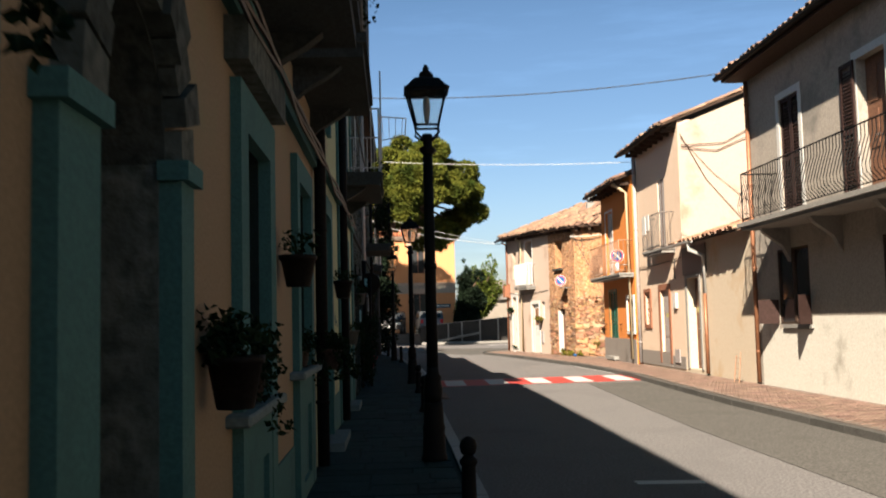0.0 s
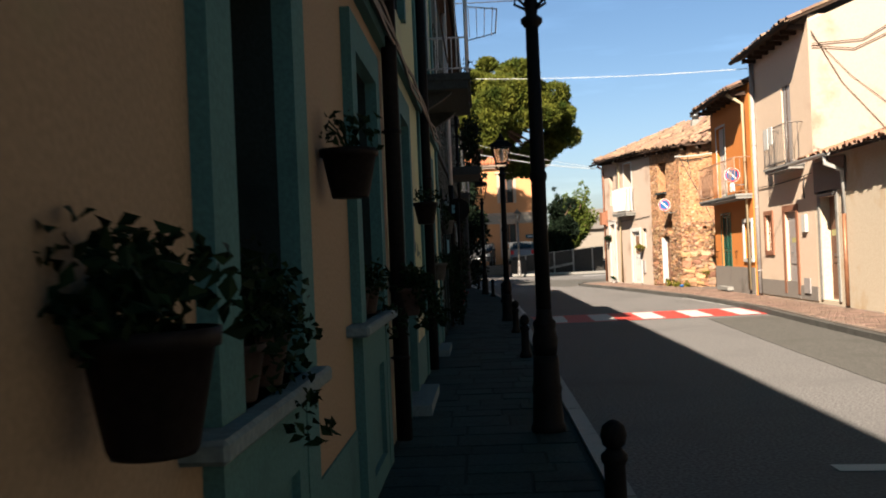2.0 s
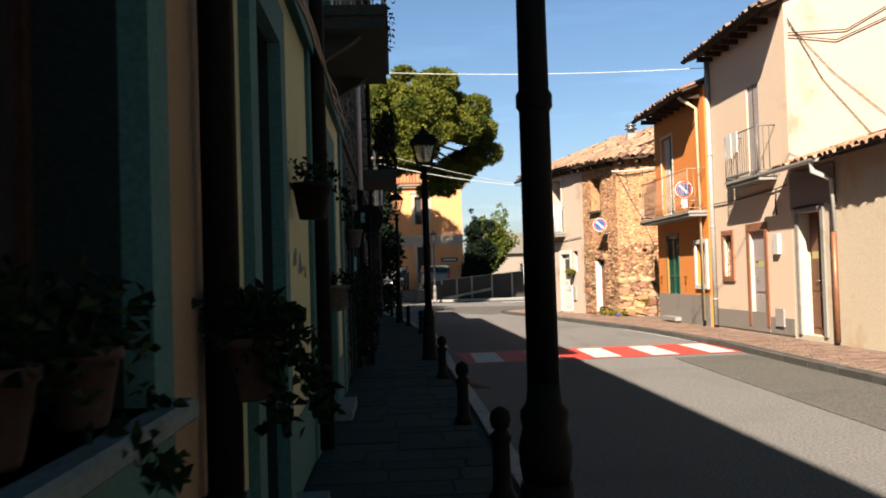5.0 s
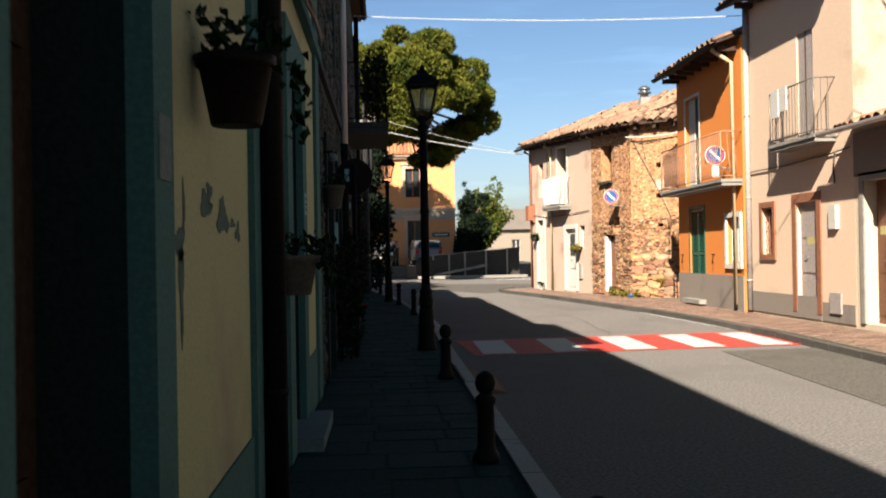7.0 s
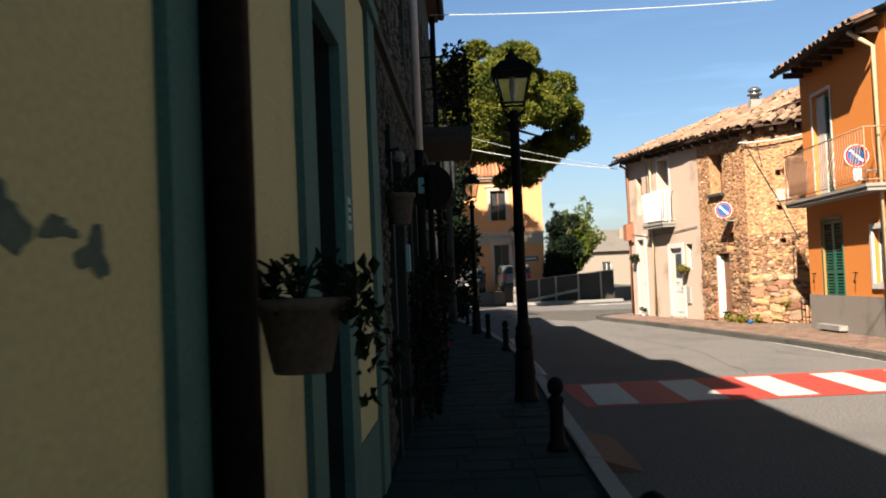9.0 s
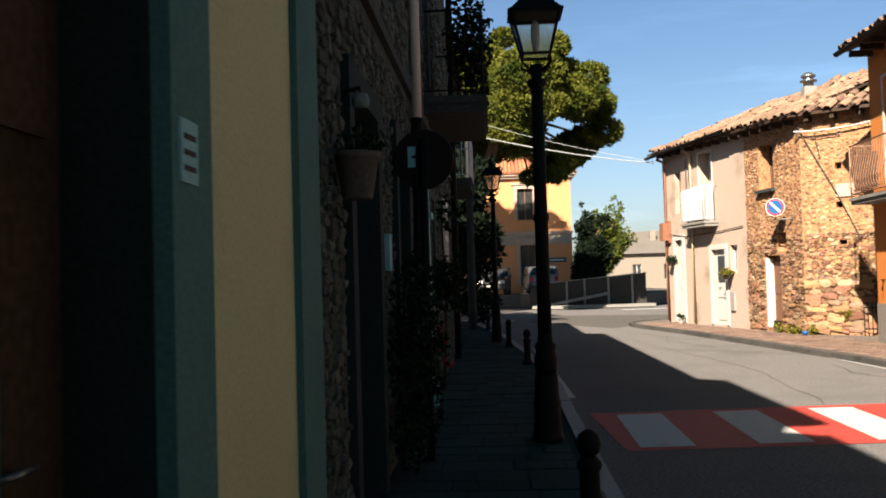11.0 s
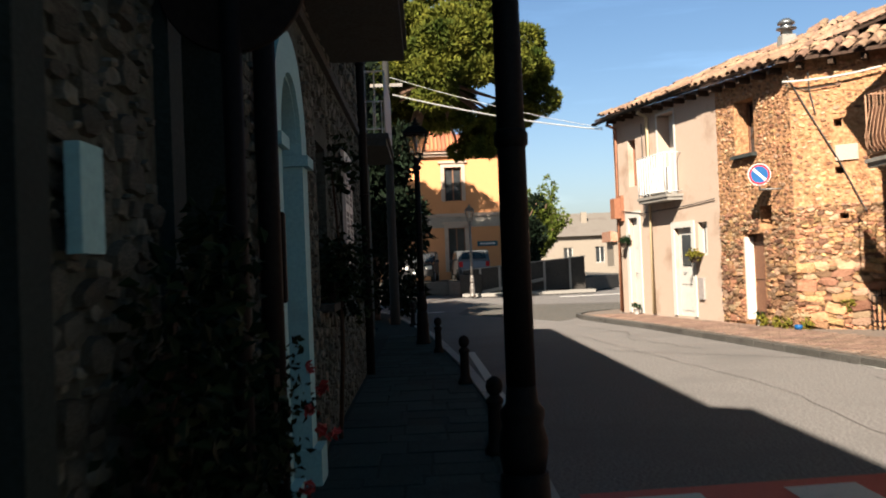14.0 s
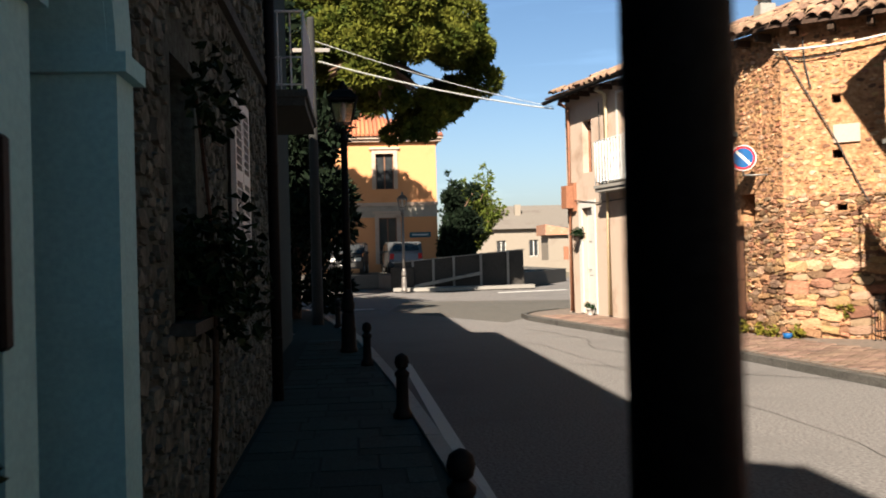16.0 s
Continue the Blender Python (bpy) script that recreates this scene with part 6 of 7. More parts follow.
# ---------------------------------------------------------------- trees
def clump_tree(name, label, base, trunk_pts, clumps, per, size, leaf_mat, seed, trunk_r=0.3, squash=(1, 1, 0.7)):
    rr = random.Random(seed)
    s = thing(name, label, "tree", at=base)
    b = Bm()
    b.tube(trunk_pts, trunk_r, 10, trunk_r * 0.6)
    top = Vector(trunk_pts[-1])
    for (c, r) in clumps[::3]:
        c = Vector(c)
        mid = top.lerp(c, 0.5) + Vector((0, 0, -0.2))
        b.tube([top - Vector((0, 0, 0.3)), mid, c], trunk_r * 0.35, 6, 0.03)
    part("trunk", b, M["bark"], s)
    verts, faces = [], []
    for (c, r) in clumps:
        c = Vector(c)
        for _ in range(int(per * r * r)):
            v = Vector((rr.gauss(0, 1), rr.gauss(0, 1), rr.gauss(0, 1))).normalized()
            v = v * r * (rr.random() ** 0.25) * (1 + 0.2 * noise.noise(c + v * 2.0))
            p = c + Vector((v.x * squash[0], v.y * squash[1], v.z * squash[2]))
            d = (v.normalized() + Vector((rr.gauss(0, 0.6), rr.gauss(0, 0.6), rr.gauss(0.3, 0.6)))).normalized()
            q = d.cross(Vector((rr.gauss(0, 1), rr.gauss(0, 1), rr.gauss(0, 1)))).normalized()
            k = size * rr.uniform(0.6, 1.4)
            i = len(verts)
            verts += [p - q * k * 0.3, p + q * k * 0.3, p + d * k]
            faces.append((i, i + 1, i + 2))
    me = bpy.data.meshes.new("crown")
    me.from_pydata([tuple(v) for v in verts], [], faces)
    me.materials.append(M[leaf_mat])
    cr = new("crown", me)
    cr.parent = s
    return s


tr = random.Random(77)
cl = []
# umbrella crown: clumps over a flattened dome
for k in range(105):
    a, q = tr.uniform(0, 6.283), math.sqrt(tr.random())
    R = 4.55
    x, y = R * q * math.cos(a), R * q * math.sin(a)
    z = 11.9 - 3.0 * q * q + tr.uniform(-1.5, 0.5) - (1.2 if tr.random() < 0.25 else 0)
    cl.append(((2.0 + x, y, z), tr.uniform(0.5, 1.15)))
for k in range(10):
    cl.append(((tr.uniform(3.0, 4.9), tr.uniform(-2, 1), 6.5 + tr.uniform(-0.5, 0.8)), tr.uniform(0.45, 0.8)))
clump_tree("pine_tree", "umbrella pine with a broad green crown and leaning trunk", (-0.6, 55.6, 0), [(0, 0, -0.1), (0.1, 0, 2.5), (0.6, 0, 5.0), (1.5, 0, 7.8), (2.2, 0, 9.3)], cl, 3800, 0.15, "pine", 5, 0.33)
# crown kept out of sight, added to cast shade on the villa's lower storey
cl2 = []
for k in range(95):
    a, q = tr.uniform(0, 6.283), math.sqrt(tr.random())
    cl2.append(((0.4 + 4.6 * q * math.cos(a), 2.6 * q * math.sin(a), 13.0 - 1.0 * q * q + tr.uniform(-3.9, 0.7)), tr.uniform(0.7, 1.15)))
clump_tree("pine_tree", "second umbrella pine, hidden behind the first, added to shade the yellow house", (-3.0, 63.5, 0.0), [(0, 0, -0.06), (0.1, 0, 3.0), (0.1, 0, 6.5), (0.0, 0, 10.6)], cl2, 1300, 0.18, "pine", 15, 0.3)
cl = []
# shoots that fan out and up from the trunk
for k in range(70):
    a, lean = tr.uniform(0, 6.283), tr.uniform(0.05, 1.0) ** 0.8
    d = Vector((math.sin(lean) * math.cos(a), math.sin(lean) * math.sin(a), math.cos(lean)))
    start = Vector((0.1, 0, tr.uniform(0.9, 2.6)))
    n = tr.uniform(1.7, 4.3) * (1.0 if lean < 0.6 else 0.75)
    for q in range(6):
        f = (q + 1) / 6
        p = start + d * n * f + Vector((0.25 * f, 0, -0.15 * f * f))
        cl.append((tuple(p), 0.4 * (1 - 0.72 * f) + 0.03))
clump_tree("leafy_tree", "bright green leafy tree beside a yellow building", (7.55, 76, 0.8), [(0, 0, -0.9), (0.05, 0, 1.4), (0.1, 0, 2.4)], cl, 1250, 0.19, "bush", 6, 0.14, (1, 1, 1))
cl = [((tr.gauss(0, 0.3), tr.gauss(0, 0.3), 0.6 + 0.27 * k), 0.95 - 0.045 * k) for k in range(14)]
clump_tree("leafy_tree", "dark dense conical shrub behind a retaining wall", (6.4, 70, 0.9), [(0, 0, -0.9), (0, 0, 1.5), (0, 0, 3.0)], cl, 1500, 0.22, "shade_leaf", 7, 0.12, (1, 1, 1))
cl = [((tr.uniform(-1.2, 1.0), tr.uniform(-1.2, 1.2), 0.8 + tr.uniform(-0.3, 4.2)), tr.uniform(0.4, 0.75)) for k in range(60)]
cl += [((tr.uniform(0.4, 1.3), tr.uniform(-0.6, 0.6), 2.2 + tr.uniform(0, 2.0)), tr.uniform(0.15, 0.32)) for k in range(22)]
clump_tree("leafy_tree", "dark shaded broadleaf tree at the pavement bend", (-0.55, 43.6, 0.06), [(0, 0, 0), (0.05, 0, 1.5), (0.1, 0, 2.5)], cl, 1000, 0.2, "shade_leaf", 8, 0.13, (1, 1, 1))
# mostly unseen tree, set here so that its shadow covers the junction
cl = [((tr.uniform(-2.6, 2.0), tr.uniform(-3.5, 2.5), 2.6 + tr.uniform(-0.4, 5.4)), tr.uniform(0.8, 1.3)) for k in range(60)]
clump_tree("leafy_tree", "dark broadleaf tree hidden behind the row of houses, placed to shade the junction", (-2.7, 46.5, 0.0), [(0, 0, 0), (0.05, 0, 1.5), (0.1, 0, 3.5)], cl, 330, 0.24, "shade_leaf", 9, 0.18, (1, 1, 1))

# ---------------------------------------------------------------- end of the street
FY = Face((-16, 74), (5.6, 74), (0, -1))
villa = thing("villa", "two-storey yellow plastered house with a hipped clay tile roof", "house")
yu = lambda x: x + 16
b = Bm()
FY.wall(b, 0, yu(5.6), 0.6, 8.2, [(yu(2.2), yu(3.2), 5.3, 7.3), (yu(2.3), yu(3.3), 1.1, 3.7), (yu(-2.2), yu(-1.2), 5.3, 7.3)], thick=0.4)
part("wall", b, M["mustard"], villa)
b = Bm()
b.box(5.2, 5.6, 74.4, 84, 0.6, 8.2)
b.box(-16, 5.2, 83.6, 84, 0.6, 8.2)
part("rear_wall", b, M["mustard"], villa)
b = Bm()
FY.box(b, 0, yu(5.65), 0.0, 0.12, 4.35, 4.55)
part("string_course", b, M["cream_plaster"], villa)
b = Bm()
FY.box(b, 0.5, yu(5.58), 0.001, 0.02, 3.72, 4.349)
part("frieze", b, M["grey_house"], villa, "pale greenish band over the ground floor")
b = Bm()
FY.box(b, 0, yu(5.9), -0.2, 0.25, 7.95, 8.1)
FY.box(b, 0, yu(6.0), -0.2, 0.4, 8.1, 8.25)
part("cornice", b, M["cream_plaster"], villa)
for x, z0, z1 in ((2.2, 5.3, 7.3), (-2.2, 5.3, 7.3), (2.3, 1.1, 3.7)):
    b = Bm()
    frame_box(FY, b, yu(x), yu(x + 1.0), z0, z1, 0.22, 0.003, 0.06, bottom=False)
    FY.box(b, yu(x - 0.35), yu(x + 1.35), 0.003, 0.14, z1 + 0.24, z1 + 0.36)
    part("window_surround", b, M["cream_plaster"], villa)
    pane_window(FY, yu(x), yu(x + 1.0), z0, z1, villa, M["wood_brown"], depth=0.2)
b = Bm()
P = [(-16.4, 73.5, 8.25), (6.05, 73.5, 8.25), (6.05, 84.4, 8.25), (-16.4, 84.4, 8.25)]
q0, q1 = (-11, 79, 10.6), (0.9, 79, 10.6)
for f4 in ([P[0], P[1], q1, q0], [P[1], P[2], q1], [P[2], P[3], q0, q1], [P[3], P[0], q0]):
    b.quad(f4)
b.quad(P[::-1])
vr_ = part("roof", b, M["villa_roof"], villa)
b = Bm()
x = -16.2
while x < 6.0:
    t = min(1.0, (6.05 - x) / 5.15)
    e = (x, 73.5 + 5.5 * t, 8.25 + 2.35 * t)
    b.tube([(x, 73.46, 8.3), (e[0], e[1], e[2] + 0.05)], 0.085, 6)
    x += 0.24
part("tile_row", b, M["villa_roof"], vr_, kind="stuff")
b = Bm()
FY.box(b, yu(4.0), yu(5.2), 0.03, 0.07, 2.55, 2.85)
part("street_name_plate", b, M["plate_blue"], villa)
b = Bm()
FY.box(b, yu(4.15), yu(5.05), 0.072, 0.076, 2.66, 2.74)
part("plate_bar", b, M["sign_white"], villa)

# raised terrace with its retaining wall
b = Bm()
b.prism([(2.7, 62.4, 0.0), (8.4, 62.4, 0.0), (12, 70, 0.0), (12, 90, 0.0), (-30, 90, 0.0), (-30, 68, 0.0), (-3, 66, 0.0), (2.0, 66, 0.0)], (0, 0, 0.65))
terrace = tagged(part("terrace", b, M["asphalt_patch"]), "raised paved forecourt of the yellow house", "terrace", kind="structure")
ret = thing("retaining_wall", "low dark stone wall with a pale coping and posts", "wall")
b = Bm()
for (x0, y0), (x1, y1) in (((2.6, 62.0), (8.3, 62.0)), ((8.3, 62.0), (8.6, 66.0))):
    d = Vector((x1 - x0, y1 - y0)).normalized()
    nn = Vector((-d.y, d.x)) * 0.35
    b.hexa([(x0, y0, 0), (x1, y1, 0), (x1 + nn.x, y1 + nn.y, 0), (x0 + nn.x, y0 + nn.y, 0), (x0, y0, 1.2), (x1, y1, 1.65), (x1 + nn.x, y1 + nn.y, 1.65), (x0 + nn.x, y0 + nn.y, 1.2)])
part("wall", b, M["parapet"], ret)
b = Bm()
b.hexa([(2.55, 61.96, 1.203), (8.35, 61.96, 1.66), (8.35, 62.4, 1.66), (2.55, 62.4, 1.203), (2.55, 61.96, 1.24), (8.35, 61.96, 1.697), (8.35, 62.4, 1.697), (2.55, 62.4, 1.24)])
part("coping", b, M["concrete"], ret, "thin pale stone coping")
for x in (3.4, 4.3, 5.2, 6.4, 7.6):
    b = Bm()
    z = 1.2 + (x - 2.6) / 5.7 * 0.45
    b.box(x - 0.05, x + 0.05, 61.93, 61.998, 0.1, z + 0.06)
    part("post", b, M["concrete"], ret)
b = Bm()
b.box(2.45, 3.45, 61.86, 62.36, -0.05, 1.02)
part("pier", b.bevel(0.02), M["parapet"], ret)
b = Bm()
b.hexa([(3.46, 61.7, 0.1), (6.4, 61.7, 0.62), (6.4, 61.99, 0.62), (3.46, 61.99, 0.1), (3.46, 61.7, 0.24), (6.4, 61.7, 0.76), (6.4, 61.99, 0.76), (3.46, 61.99, 0.24)])
part("ramp_kerb", b, M["concrete"], ret, "pale kerb of a ramp along the wall")
b = Bm()
b.prism([(2.5, 61.2, 0.0), (4.2, 60.2, 0.0), (8.6, 61.0, 0.0), (8.6, 61.9, 0.0), (2.6, 61.9, 0.0)], (0, 0, 0.14))
part("wall_foot", b, M["concrete"], ret, "pale concrete kerb at the foot of the wall")
b = Bm()
b.prism([(6.5, 57.5, 0.004), (9.5, 58.5, 0.004), (9.4, 59.1, 0.004), (6.5, 58.1, 0.004)], (0, 0, 0.004))
part("junction_line", b, M["paint_white"], road)
b = Bm()
b.prism([(-1.2, 47.5, 0.004), (1.4, 48.5, 0.004), (1.4, 48.85, 0.004), (-1.2, 47.9, 0.004)], (0, 0, 0.004))
part("junction_line", b, M["paint_white"], road)

IRON = M["dark_iron"]
M["dark_iron"] = M["rail_grey"]
small_lamp = street_lamp((2.9, 59.8, 0.05), group="")
tagged(small_lamp, "pale grey street lamp with a four-sided lantern")
M["dark_iron"] = IRON

pole = thing("utility_pole", "tall grey utility pole beside the pavement", "utility pole", at=(0.05, 41.2, 0.05))
part("shaft", Bm().lathe([(0.13, 0), (0.12, 0.6), (0.08, 6.6), (0.075, 6.65)], 12), M["pole_grey"], pole)
b = Bm()
b.box(-0.4, 0.4, -0.03, 0.03, 5.9, 5.98)
part("crossarm", b, M["rail_grey"], pole)


def car(name, label, at, rz, paint):
    s = thing(name, label, "car", at=at, rz=rz)
    W = 0.86
    prof = [(-2.05, 0.3), (-2.08, 0.72), (-1.95, 0.95), (-1.3, 1.02), (-0.75, 1.5), (0.2, 1.62), (1.5, 1.6), (1.98, 1.05), (2.05, 0.6), (2.0, 0.3)]
    b = Bm()
    b.prism([(-W, y, z) for y, z in prof], (2 * W, 0, 0))
    part("body", b.bevel(0.05, 2), paint, s)
    b = Bm()
    b.prism([(-0.7, -1.24, 1.06), (0.7, -1.24, 1.06), (0.62, -0.8, 1.46), (-0.62, -0.8, 1.46)], (0, -0.03, 0.02))
    part("windscreen", b, M["pane"], s)
    for sx in (-1, 1):
        b = Bm()
        b.prism([(sx * (W + 0.001), -0.7, 1.08), (sx * (W + 0.001), 1.6, 1.1), (sx * (W + 0.001), 1.35, 1.5), (sx * (W + 0.001), -0.35, 1.5)], (sx * 0.012, 0, 0))
        part("side_window", b, M["pane"], s)
        b = Bm()
        b.box(sx * 0.62 - 0.16, sx * 0.62 + 0.16, -2.1, -2.04, 0.68, 0.85)
        part("headlight", b, M["white_paint"], s)
        b = Bm()
        b.box(sx * 0.98 - 0.09, sx * 0.98 + 0.09, -0.75, -0.6, 1.03, 1.17)
        part("wing_mirror", b, paint, s)
        for yy in (-1.3, 1.3):
            b = Bm()
            b.tube([(sx * 0.66, yy, 0.31), (sx * 0.88, yy, 0.31)], 0.31, 16)
            w = part("wheel", b, M["rubber"], s)
            b = Bm()
            b.tube([(sx * 0.86, yy, 0.31), (sx * 0.895, yy, 0.31)], 0.18, 12)
            part("rim", b, M["steel"], w)
    b = Bm()
    b.prism([(-0.68, 1.96, 1.14), (0.68, 1.96, 1.14), (0.6, 1.6, 1.52), (-0.6, 1.6, 1.52)], (0, 0.03, 0.02))
    part("rear_window", b, M["pane"], s)
    for sx in (-1, 1):
        b = Bm()
        b.box(sx * 0.72 - 0.1, sx * 0.72 + 0.1, 2.0, 2.07, 0.72, 1.0)
        part("tail_light", b, M["tail_red"], s)
    b = Bm()
    b.box(-0.5, 0.5, -2.1, -2.06, 0.4, 0.6)
    part("grille", b, M["rubber"], s)
    b = Bm()
    b.box(-0.24, 0.24, -2.115, -2.101, 0.48, 0.57)
    part("plate", b, M["sign_white"], s)
    return s


car("car", "silver hatchback car parked before a yellow house", (3.35, 70.8, 0.65), radians(184), M["silver_car"])
car("car", "black car parked in the shade of a pine", (0.6, 69.5, 0.65), radians(-5), M["black_car"])

far = thing("far_house", "long pale house with a low roof at the road junction", "house")
FF = Face((10.5, 112), (26, 112), (0, -1))
b = Bm()
FF.wall(b, 0, 15.5, -0.2, 3.9, [(4.2, 5.1, 1.2, 2.8), (7.4, 8.3, 1.2, 2.8)], thick=0.4)
part("wall", b, M["far_cream"], far)
pane_window(FF, 4.2, 5.1, 1.2, 2.8, far, M["white_paint"])
pane_window(FF, 7.4, 8.3, 1.2, 2.8, far, M["white_paint"])
b = Bm()
for f4 in ([(10, 111.5, 3.9), (26.5, 111.5, 3.9), (24.5, 117, 6.4), (12, 117, 6.4)], [(10, 111.5, 3.9), (12, 117, 6.4), (10, 122, 3.9)], [(26.5, 111.5, 3.9), (26.5, 122, 3.9), (24.5, 117, 6.4)], [(10, 122, 3.9), (12, 117, 6.4), (24.5, 117, 6.4), (26.5, 122, 3.9)]):
    b.quad(f4)
part("roof", b, M["far_roof"], far)
b = Bm()
b.box(17.0, 17.6, 114.6, 115.2, 5.0, 6.4)
part("chimney", b, M["far_cream"], far)
shed = thing("shed", "brown wooden shed beside a pale wall", "shed")
b = Bm()
b.box(17.3, 20.5, 100, 103, -0.2, 3.0)
part("wall", b, M["far_cream"], shed)
b = Bm()
b.prism([(17.0, 99.6, 3.0), (20.9, 99.6, 3.0), (20.9, 99.6, 3.15), (17.0, 99.6, 3.9)], (0, 4, 0))
part("roof", b, M["terracotta_roof"], shed)
b = Bm()
b.box(18.6, 19.7, 99.9, 99.98, 0, 2.0)
part("door", b, M["wood_red"], shed)
b = Bm()
b.box(9.0, 24.0, 96.0, 96.4, -0.2, 0.9)
tagged(part("garden_wall", b, M["far_cream"]), "low pale garden wall beyond the junction", "wall")
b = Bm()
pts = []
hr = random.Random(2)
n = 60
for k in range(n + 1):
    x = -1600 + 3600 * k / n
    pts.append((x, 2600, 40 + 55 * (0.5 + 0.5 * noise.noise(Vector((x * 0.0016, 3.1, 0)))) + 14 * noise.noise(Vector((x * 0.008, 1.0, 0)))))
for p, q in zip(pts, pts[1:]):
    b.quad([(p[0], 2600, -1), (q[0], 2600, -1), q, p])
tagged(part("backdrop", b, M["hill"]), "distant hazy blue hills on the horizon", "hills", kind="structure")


# ---------------------------------------------------------------- overhead cables
def cable(pts, sag, r, mat, label):
    b = Bm()
    p, q = Vector(pts[0]), Vector(pts[1])
    b.tube([p.lerp(q, t / 16) - Vector((0, 0, sag * 4 * (t / 16) * (1 - t / 16))) for t in range(17)], r, 5)
    return tagged(part("overhead_cable", b, mat), label, "cable")


cable([(0.05, 29.5, 6.66), (8.1, 27.7, 6.2)], 0.1, 0.009, M["cable_pale"], "pale overhead cable spanning the street")
cable([(0.2, 24.0, 7.4), (8.2, 18.6, 6.6)], 0.2, 0.012, M["cable"], "thin dark overhead wire spanning the street")
cable([(0.2, 41.2, 5.75), (5.8, 43.4, 5.0)], 0.1, 0.017, M["cable_pale"], "pale overhead cable to the corner house")
cable([(0.1, 41.2, 6.2), (5.8, 43.4, 5.05)], 0.1, 0.008, M["cable_pale"], "thin pale overhead wire to the corner house")
cable([tuple(FT.p(1.6, 0.12, 4.62)), tuple(FS.p(S0 - 0.05, 0.16, 4.58))], 0.05, 0.02, M["cable_pale"], "pale cable slung under the stone house eaves")

# television aerial on the roof of the grey house
aer = thing("roof_aerial", "television aerial on a house roof", "aerial", at=(9.3, 17.6, 6.7))
part("mast", Bm().tube([(0, 0, 0), (0, 0, 1.5)], 0.018, 6), M["rail_grey"], aer)
b = Bm()
b.tube([(-0.15, 0, 1.4), (0.9, -0.2, 1.45)], 0.012, 5)
for k in range(8):
    b.tube([(0.05 + 0.1 * k, -0.2, 1.42), (0.05 + 0.1 * k, 0.2, 1.42)], 0.006, 4)
b.tube([(-0.35, 0, 1.15), (0.1, 0, 1.15)], 0.012, 5)
b.tube([(-0.3, 0, 1.05), (-0.3, 0, 1.25)], 0.008, 4)
part("antenna", b, M["rail_grey"], aer)

# traffic mirror seen from behind
mir = thing("traffic_mirror", "round convex traffic mirror seen from its dark back", "traffic mirror", at=(0.26, 20.62, 0.08))
part("post", Bm().tube([(0, 0, 0), (0, 0, 2.45)], 0.032, 10), M["dark_iron"], mir)
R90 = Matrix.Rotation(radians(-90), 3, "X")
b = Bm().lathe([(0.23, 0.03), (0.235, 0.05), (0.225, 0.075), (0.1, 0.045), (0.01, 0.04)], 32)
for v in b.bm.verts:
    v.co = R90 @ v.co + Vector((0, 0, 2.3))
part("mirror_back", b, M["pot_dark"], mir)
b = Bm().lathe([(0.215, 0.08), (0.15, 0.1), (0.01, 0.11)], 32)
for v in b.bm.verts:
    v.co = R90 @ v.co + Vector((0, 0, 2.3))
part("mirror_glass", b, M["steel"], mir)
b = Bm().tube([(0, 0, 2.32), (-0.28, 0.1, 2.32)], 0.014, 6)
part("stay", b, M["dark_iron"], mir)
b = Bm().box(-0.12, -0.06, 0.02, 0.032, 2.24, 2.4)
part("sticker", b, M["white_plaster_shaded"], mir)

# clothes lines beyond the white balcony
b = Bm()
b.tube([(0.62, 14.2, 4.75), (1.05, 14.6, 4.8), (1.05, 16.0, 4.8), (0.62, 16.2, 4.75)], 0.01, 5)
for k in range(4):
    b.tube([(0.66 + 0.11 * k, 14.35, 4.77), (0.66 + 0.11 * k, 16.1, 4.77)], 0.005, 4)
b.tube([(0.62, 16.1, 3.85), (0.62, 16.1, 6.0)], 0.015, 6)
part("clothes_rack", b, M["rail_white"], row_c)


# worn patches of the ochre wall
def patch(y, z, ry, rz, seed):
    rr = random.Random(seed)
    n = 30
    pts = []
    for k in range(n):
        a = 2 * math.pi * k / n
        r = 0.62 + 0.22 * math.sin(3 * a + seed) + 0.28 * rr.random()
        pts.append((0.0015, y + ry * r * math.cos(a), z + rz * r * math.sin(a)))
    part("wall_patch", Bm().prism(pts, (0.001, 0, 0)), M["stain"], row_b, "flaked grey patch of plaster")


for y, z, ry, rz, sd in ((11.19, 1.46, 0.1, 0.065, 1), (11.4, 1.42, 0.1, 0.065, 5), (11.42, 1.29, 0.045, 0.19, 6), (11.47, 1.54, 0.022, 0.1, 8), (11.84, 1.56, 0.13, 0.06, 2), (11.91, 1.61, 0.07, 0.05, 7), (12.19, 1.53, 0.15, 0.085, 3), (12.42, 1.515, 0.09, 0.022, 9), (12.56, 1.48, 0.08, 0.05, 4)):
    patch(y, z, ry, rz, sd)


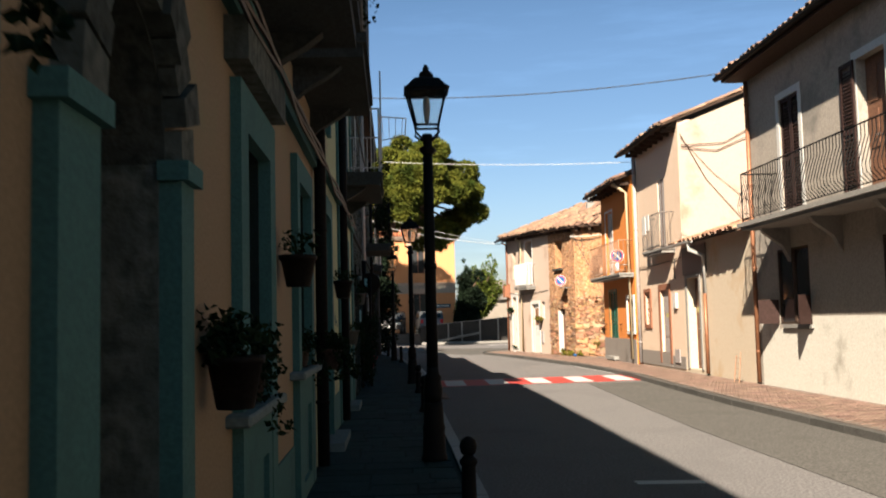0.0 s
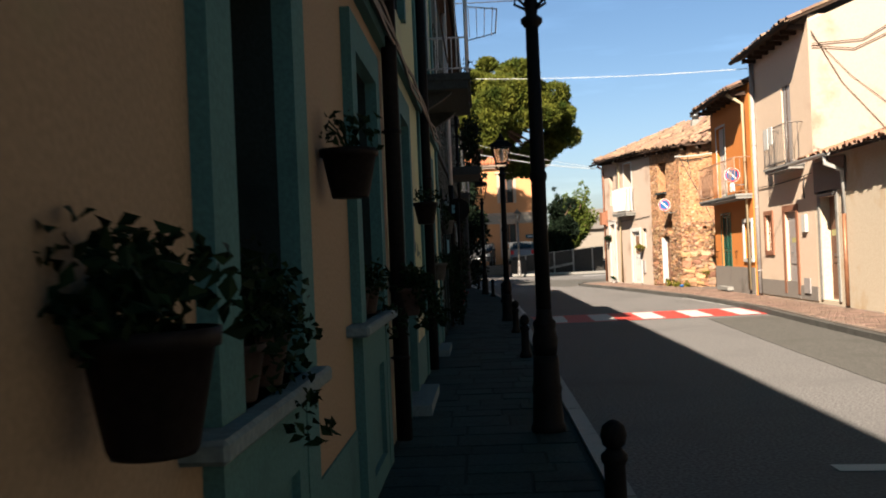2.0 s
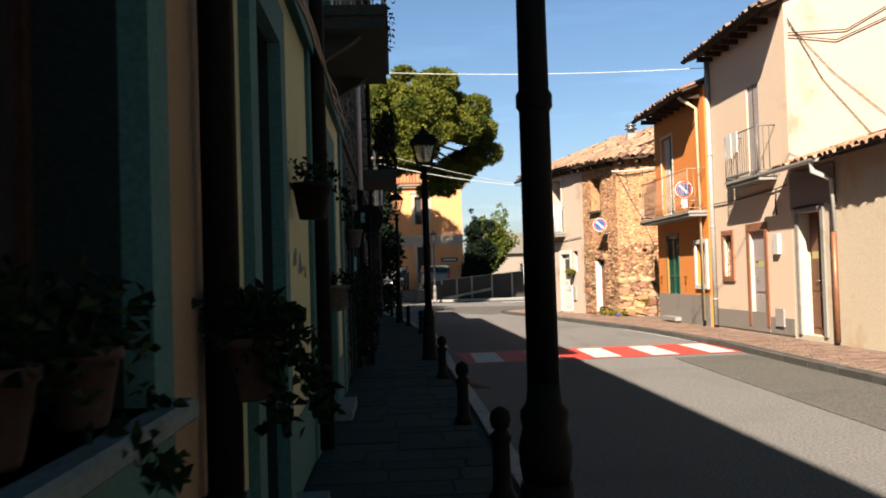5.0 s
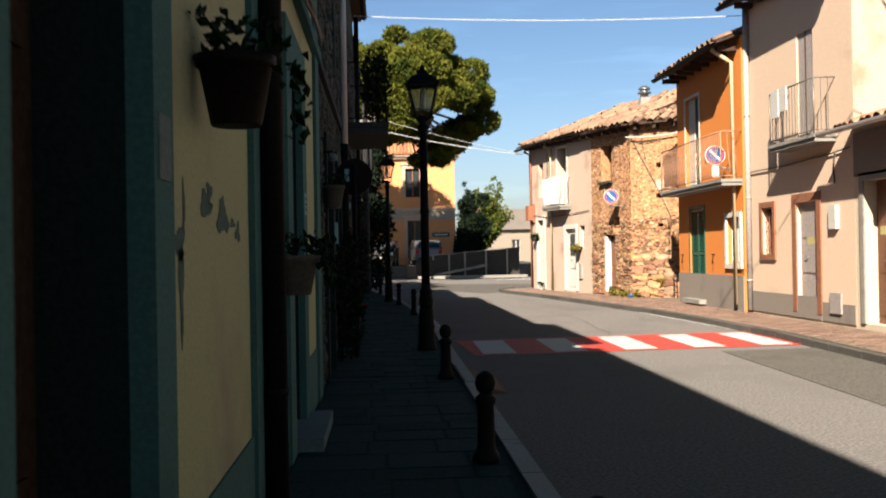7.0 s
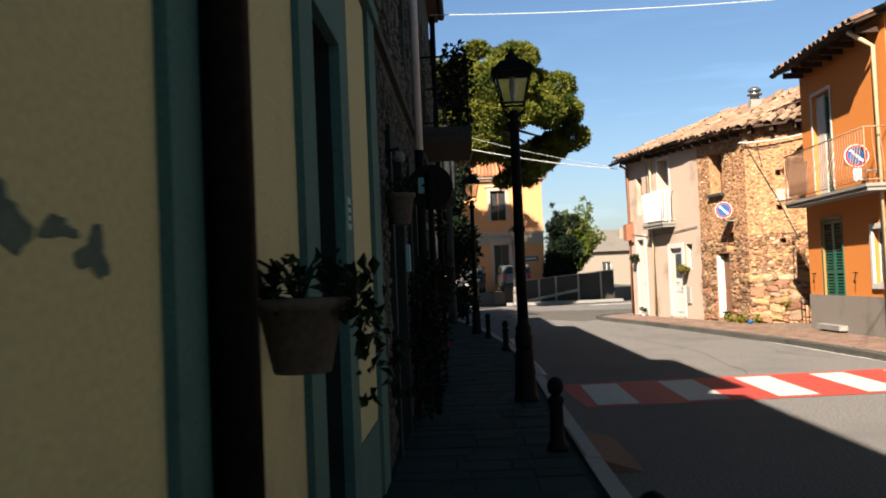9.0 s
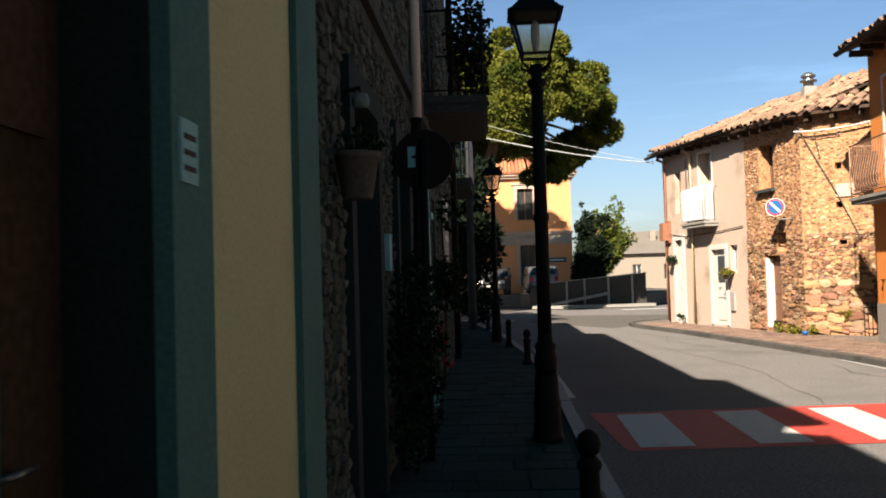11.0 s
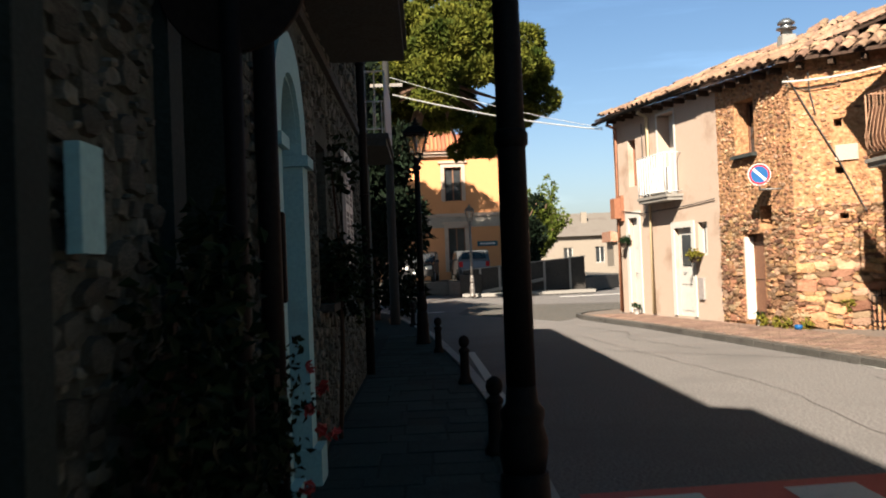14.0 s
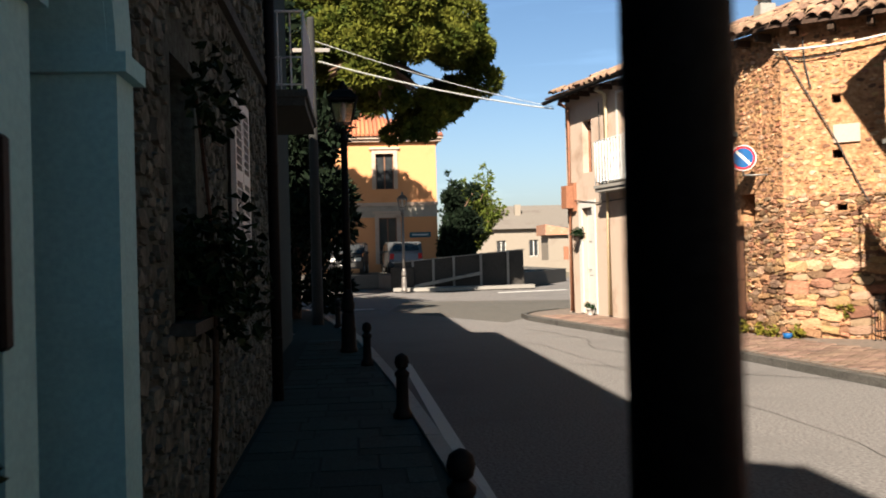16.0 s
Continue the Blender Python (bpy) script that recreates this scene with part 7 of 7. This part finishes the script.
# ---------------------------------------------------------------- stones, slabs and bricks laid one by one
def stone_mesh(name, w, h, d, seed, mat):
    rr = random.Random(seed)
    b = Bm()
    n = 8
    ring0, ring1 = [], []
    for k in range(n):
        a = 2 * math.pi * (k + 0.5 * (seed % 2) + rr.uniform(-0.2, 0.2)) / n
        ca, sa = math.cos(a), math.sin(a)
        m = 1 / max(abs(ca), abs(sa)) ** 0.95
        r = rr.uniform(0.9, 1.03)
        x, z = ca * m * r * w / 2, sa * m * r * h / 2
        ring0.append(b.bm.verts.new((x, 0.0, z)))
        ring1.append(b.bm.verts.new((x * rr.uniform(0.84, 0.93), d * rr.uniform(0.7, 1.15), z * rr.uniform(0.8, 0.92))))
    top = b.bm.verts.new((rr.uniform(-0.15, 0.15) * w, d * rr.uniform(0.95, 1.2), rr.uniform(-0.15, 0.15) * h))
    for k in range(n):
        b.bm.faces.new((ring0[k], ring0[(k + 1) % n], ring1[(k + 1) % n], ring1[k]))
        b.bm.faces.new((ring1[k], ring1[(k + 1) % n], top))
    return b.mesh(name, mat)


def lay_stones(f, parent, u0, u1, z0, z1, skip, mat, seed, wmax, wmin, depth, limit, tries=5000, kinds=12, fill=0.9):
    """Uneven rubble: big stones first, smaller ones in the gaps that are left."""
    rr = random.Random(seed)
    mats = mat if isinstance(mat, list) else [mat]
    meshes = [stone_mesh("stone", 1, 1, 1, seed * 100 + k, mats[k % len(mats)]) for k in range(kinds)]
    out = Matrix(((f.d.x, f.o.x, 0), (f.d.y, f.o.y, 0), (0, 0, 1))).to_4x4()
    rest_v, rest_f, rest_m = [], [], []
    cells = {}
    count = 0
    for k in range(tries):
        g = 1 - k / tries
        w = wmin + (wmax - wmin) * g ** 1.6 * rr.uniform(0.6, 1.0)
        h = w * rr.uniform(0.32, 0.66)
        c, z = rr.uniform(u0 + w * 0.4, u1 - w * 0.4), rr.uniform(z0 + h * 0.4, z1 - h * 0.4)
        if any(s[0] - w * 0.45 < c < s[1] + w * 0.45 and s[2] - h * 0.45 < z < s[3] + h * 0.45 for s in skip):
            continue
        ci, zi = int(c / 0.5), int(z / 0.5)
        near = [q for a in (-1, 0, 1) for d in (-1, 0, 1) for q in cells.get((ci + a, zi + d), ())]
        if any(abs(q[0] - c) < (q[2] + w) * 0.5 * fill and abs(q[1] - z) < (q[3] + h) * 0.5 * fill for q in near):
            continue
        cells.setdefault((ci, zi), []).append((c, z, w, h))
        me = rr.choice(meshes)
        m = Matrix.Translation(f.p(c, 0.0, z)) @ out @ Matrix.Rotation(rr.gauss(0, 0.13), 4, "Y") @ Matrix.Diagonal((w, depth * rr.uniform(0.45, 1.4) * (0.6 + w), h, 1))
        if count < limit:
            ob = new("stone", me)
            ob.matrix_basis = m
            ob.parent = parent
            count += 1
        else:
            i0 = len(rest_v)
            rest_v.extend([tuple(m @ v.co) for v in me.vertices])
            rest_f.extend([tuple(i0 + i for i in p.vertices) for p in me.polygons])
            rest_m.extend([mats.index(me.materials[0])] * len(me.polygons))
    if rest_v:
        me = bpy.data.meshes.new("rubble_fill")
        me.from_pydata(rest_v, [], rest_f)
        for q in mats:
            me.materials.append(q)
        me.polygons.foreach_set("material_index", rest_m)
        o = new("rubble_fill", me)
        o.parent = parent
        tagged(o, kind="stuff")


door_gap = [(su(36.0), su(36.78), 0, 1.9), (su(35.72), su(36.18), 1.9, 2.4)]
STONES = [M["rubble"], M["rubble_pale"], M["rubble"], M["rubble_brown"]]
lay_stones(FT, turned_wall, 0.0, 2.3, 0.08, 1.3, [], STONES, 27, 0.46, 0.06, 0.06, 130, 7000, fill=0.74, kinds=16)
lay_stones(FT, turned_wall, 0.0, 2.6, 1.25, 2.3, [putlogs[2]], STONES, 28, 0.2, 0.04, 0.05, 100, 7000, fill=0.74, kinds=16)
lay_stones(FT, turned_wall, 0.0, 2.9, 2.2, 4.85, [(0.7, 1.2, 2.8, 3.9)], STONES, 29, 0.15, 0.03, 0.022, 0, 3600, fill=1.15)
lay_stones(FS, stone_wall, S0, S1, 0.08, 1.25, door_gap, STONES, 21, 0.3, 0.04, 0.06, 130, 7000, fill=0.74, kinds=16)
lay_stones(FS, stone_wall, S0, S1, 1.2, 2.3, door_gap, STONES, 26, 0.19, 0.035, 0.055, 140, 8000, fill=0.74, kinds=16)
openings = [(su(36.22), su(36.92), 3.45, 4.55), (su(35.72), su(36.18), 1.9, 2.4)]
lay_stones(FS, stone_wall, S0, S1, 2.2, 4.85, [(h[0] - 0.03, h[1] + 0.03, h[2] - 0.1, h[3] + 0.03) for h in openings], STONES, 22, 0.14, 0.03, 0.024, 0, 3600, fill=1.1)
skipD = [(h[0] - 0.18, h[1] + 0.18, h[2], h[3] + 0.18) for h in hD] + [(22.75, 24.3, 0, 3.0)]
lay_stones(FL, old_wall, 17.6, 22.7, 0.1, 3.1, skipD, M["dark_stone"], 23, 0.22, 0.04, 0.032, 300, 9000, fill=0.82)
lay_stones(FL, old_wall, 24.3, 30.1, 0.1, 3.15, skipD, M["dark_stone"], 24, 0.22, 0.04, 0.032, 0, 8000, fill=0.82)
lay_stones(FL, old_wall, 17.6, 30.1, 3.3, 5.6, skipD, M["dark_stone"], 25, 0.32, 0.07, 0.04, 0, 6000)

# pavement slabs in the shade
sr = random.Random(9)
y = -3.0
rows = 0
rest = Bm()
cnt = 0
while y < 37:
    dy = sr.uniform(0.24, 0.5)
    x = 0.03
    xe = 1.36 if y < 29 else 1.36 - (y - 29) * 0.055
    while x < xe - 0.08:
        dx = min(sr.uniform(0.32, 0.62), xe - x)
        z = 0.065 + sr.uniform(0.001, 0.009)
        c = 0.008
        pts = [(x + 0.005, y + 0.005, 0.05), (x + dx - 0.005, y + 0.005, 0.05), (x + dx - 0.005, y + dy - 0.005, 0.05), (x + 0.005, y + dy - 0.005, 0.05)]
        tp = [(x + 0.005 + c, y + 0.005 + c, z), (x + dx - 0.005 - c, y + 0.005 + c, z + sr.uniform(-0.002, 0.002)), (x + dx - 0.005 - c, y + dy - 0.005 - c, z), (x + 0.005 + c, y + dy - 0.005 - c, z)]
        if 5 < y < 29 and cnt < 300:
            part("paving_slab", Bm().hexa(pts + tp), M["shaded_paving"], pavement)
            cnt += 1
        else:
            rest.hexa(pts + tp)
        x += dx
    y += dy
part("far_slabs", rest, M["shaded_paving"], pavement, kind="stuff")

# brick pavers in the sun
b = Bm()
sr = random.Random(10)
y = 9.0
while y < 42.0:
    xk, _ = path_at(right_kerb, 0)
    for p, q in zip(right_kerb, right_kerb[1:]):
        if p[1] <= y <= q[1]:
            xk = p[0] + (q[0] - p[0]) * (y - p[1]) / (q[1] - p[1])
            break
    xe = 8.2 if y < 32.4 else 8.12 - (y - 32.5) * 0.2063
    x = (xk if not isinstance(xk, Vector) else xk.x) + 0.16 + (0.12 if int(y / 0.12) % 2 else 0)
    while x < xe - 0.2:
        z = 0.055 + sr.uniform(0, 0.006)
        b.hexa([(x, y, 0.04), (x + 0.22, y, 0.04), (x + 0.22, y + 0.105, 0.04), (x, y + 0.105, 0.04), (x + 0.006, y + 0.006, z), (x + 0.214, y + 0.006, z), (x + 0.214, y + 0.099, z), (x + 0.006, y + 0.099, z)])
        x += 0.235
    y += 0.12
part("brick_pavers", b, M["paver"], sun_pavement, kind="stuff")
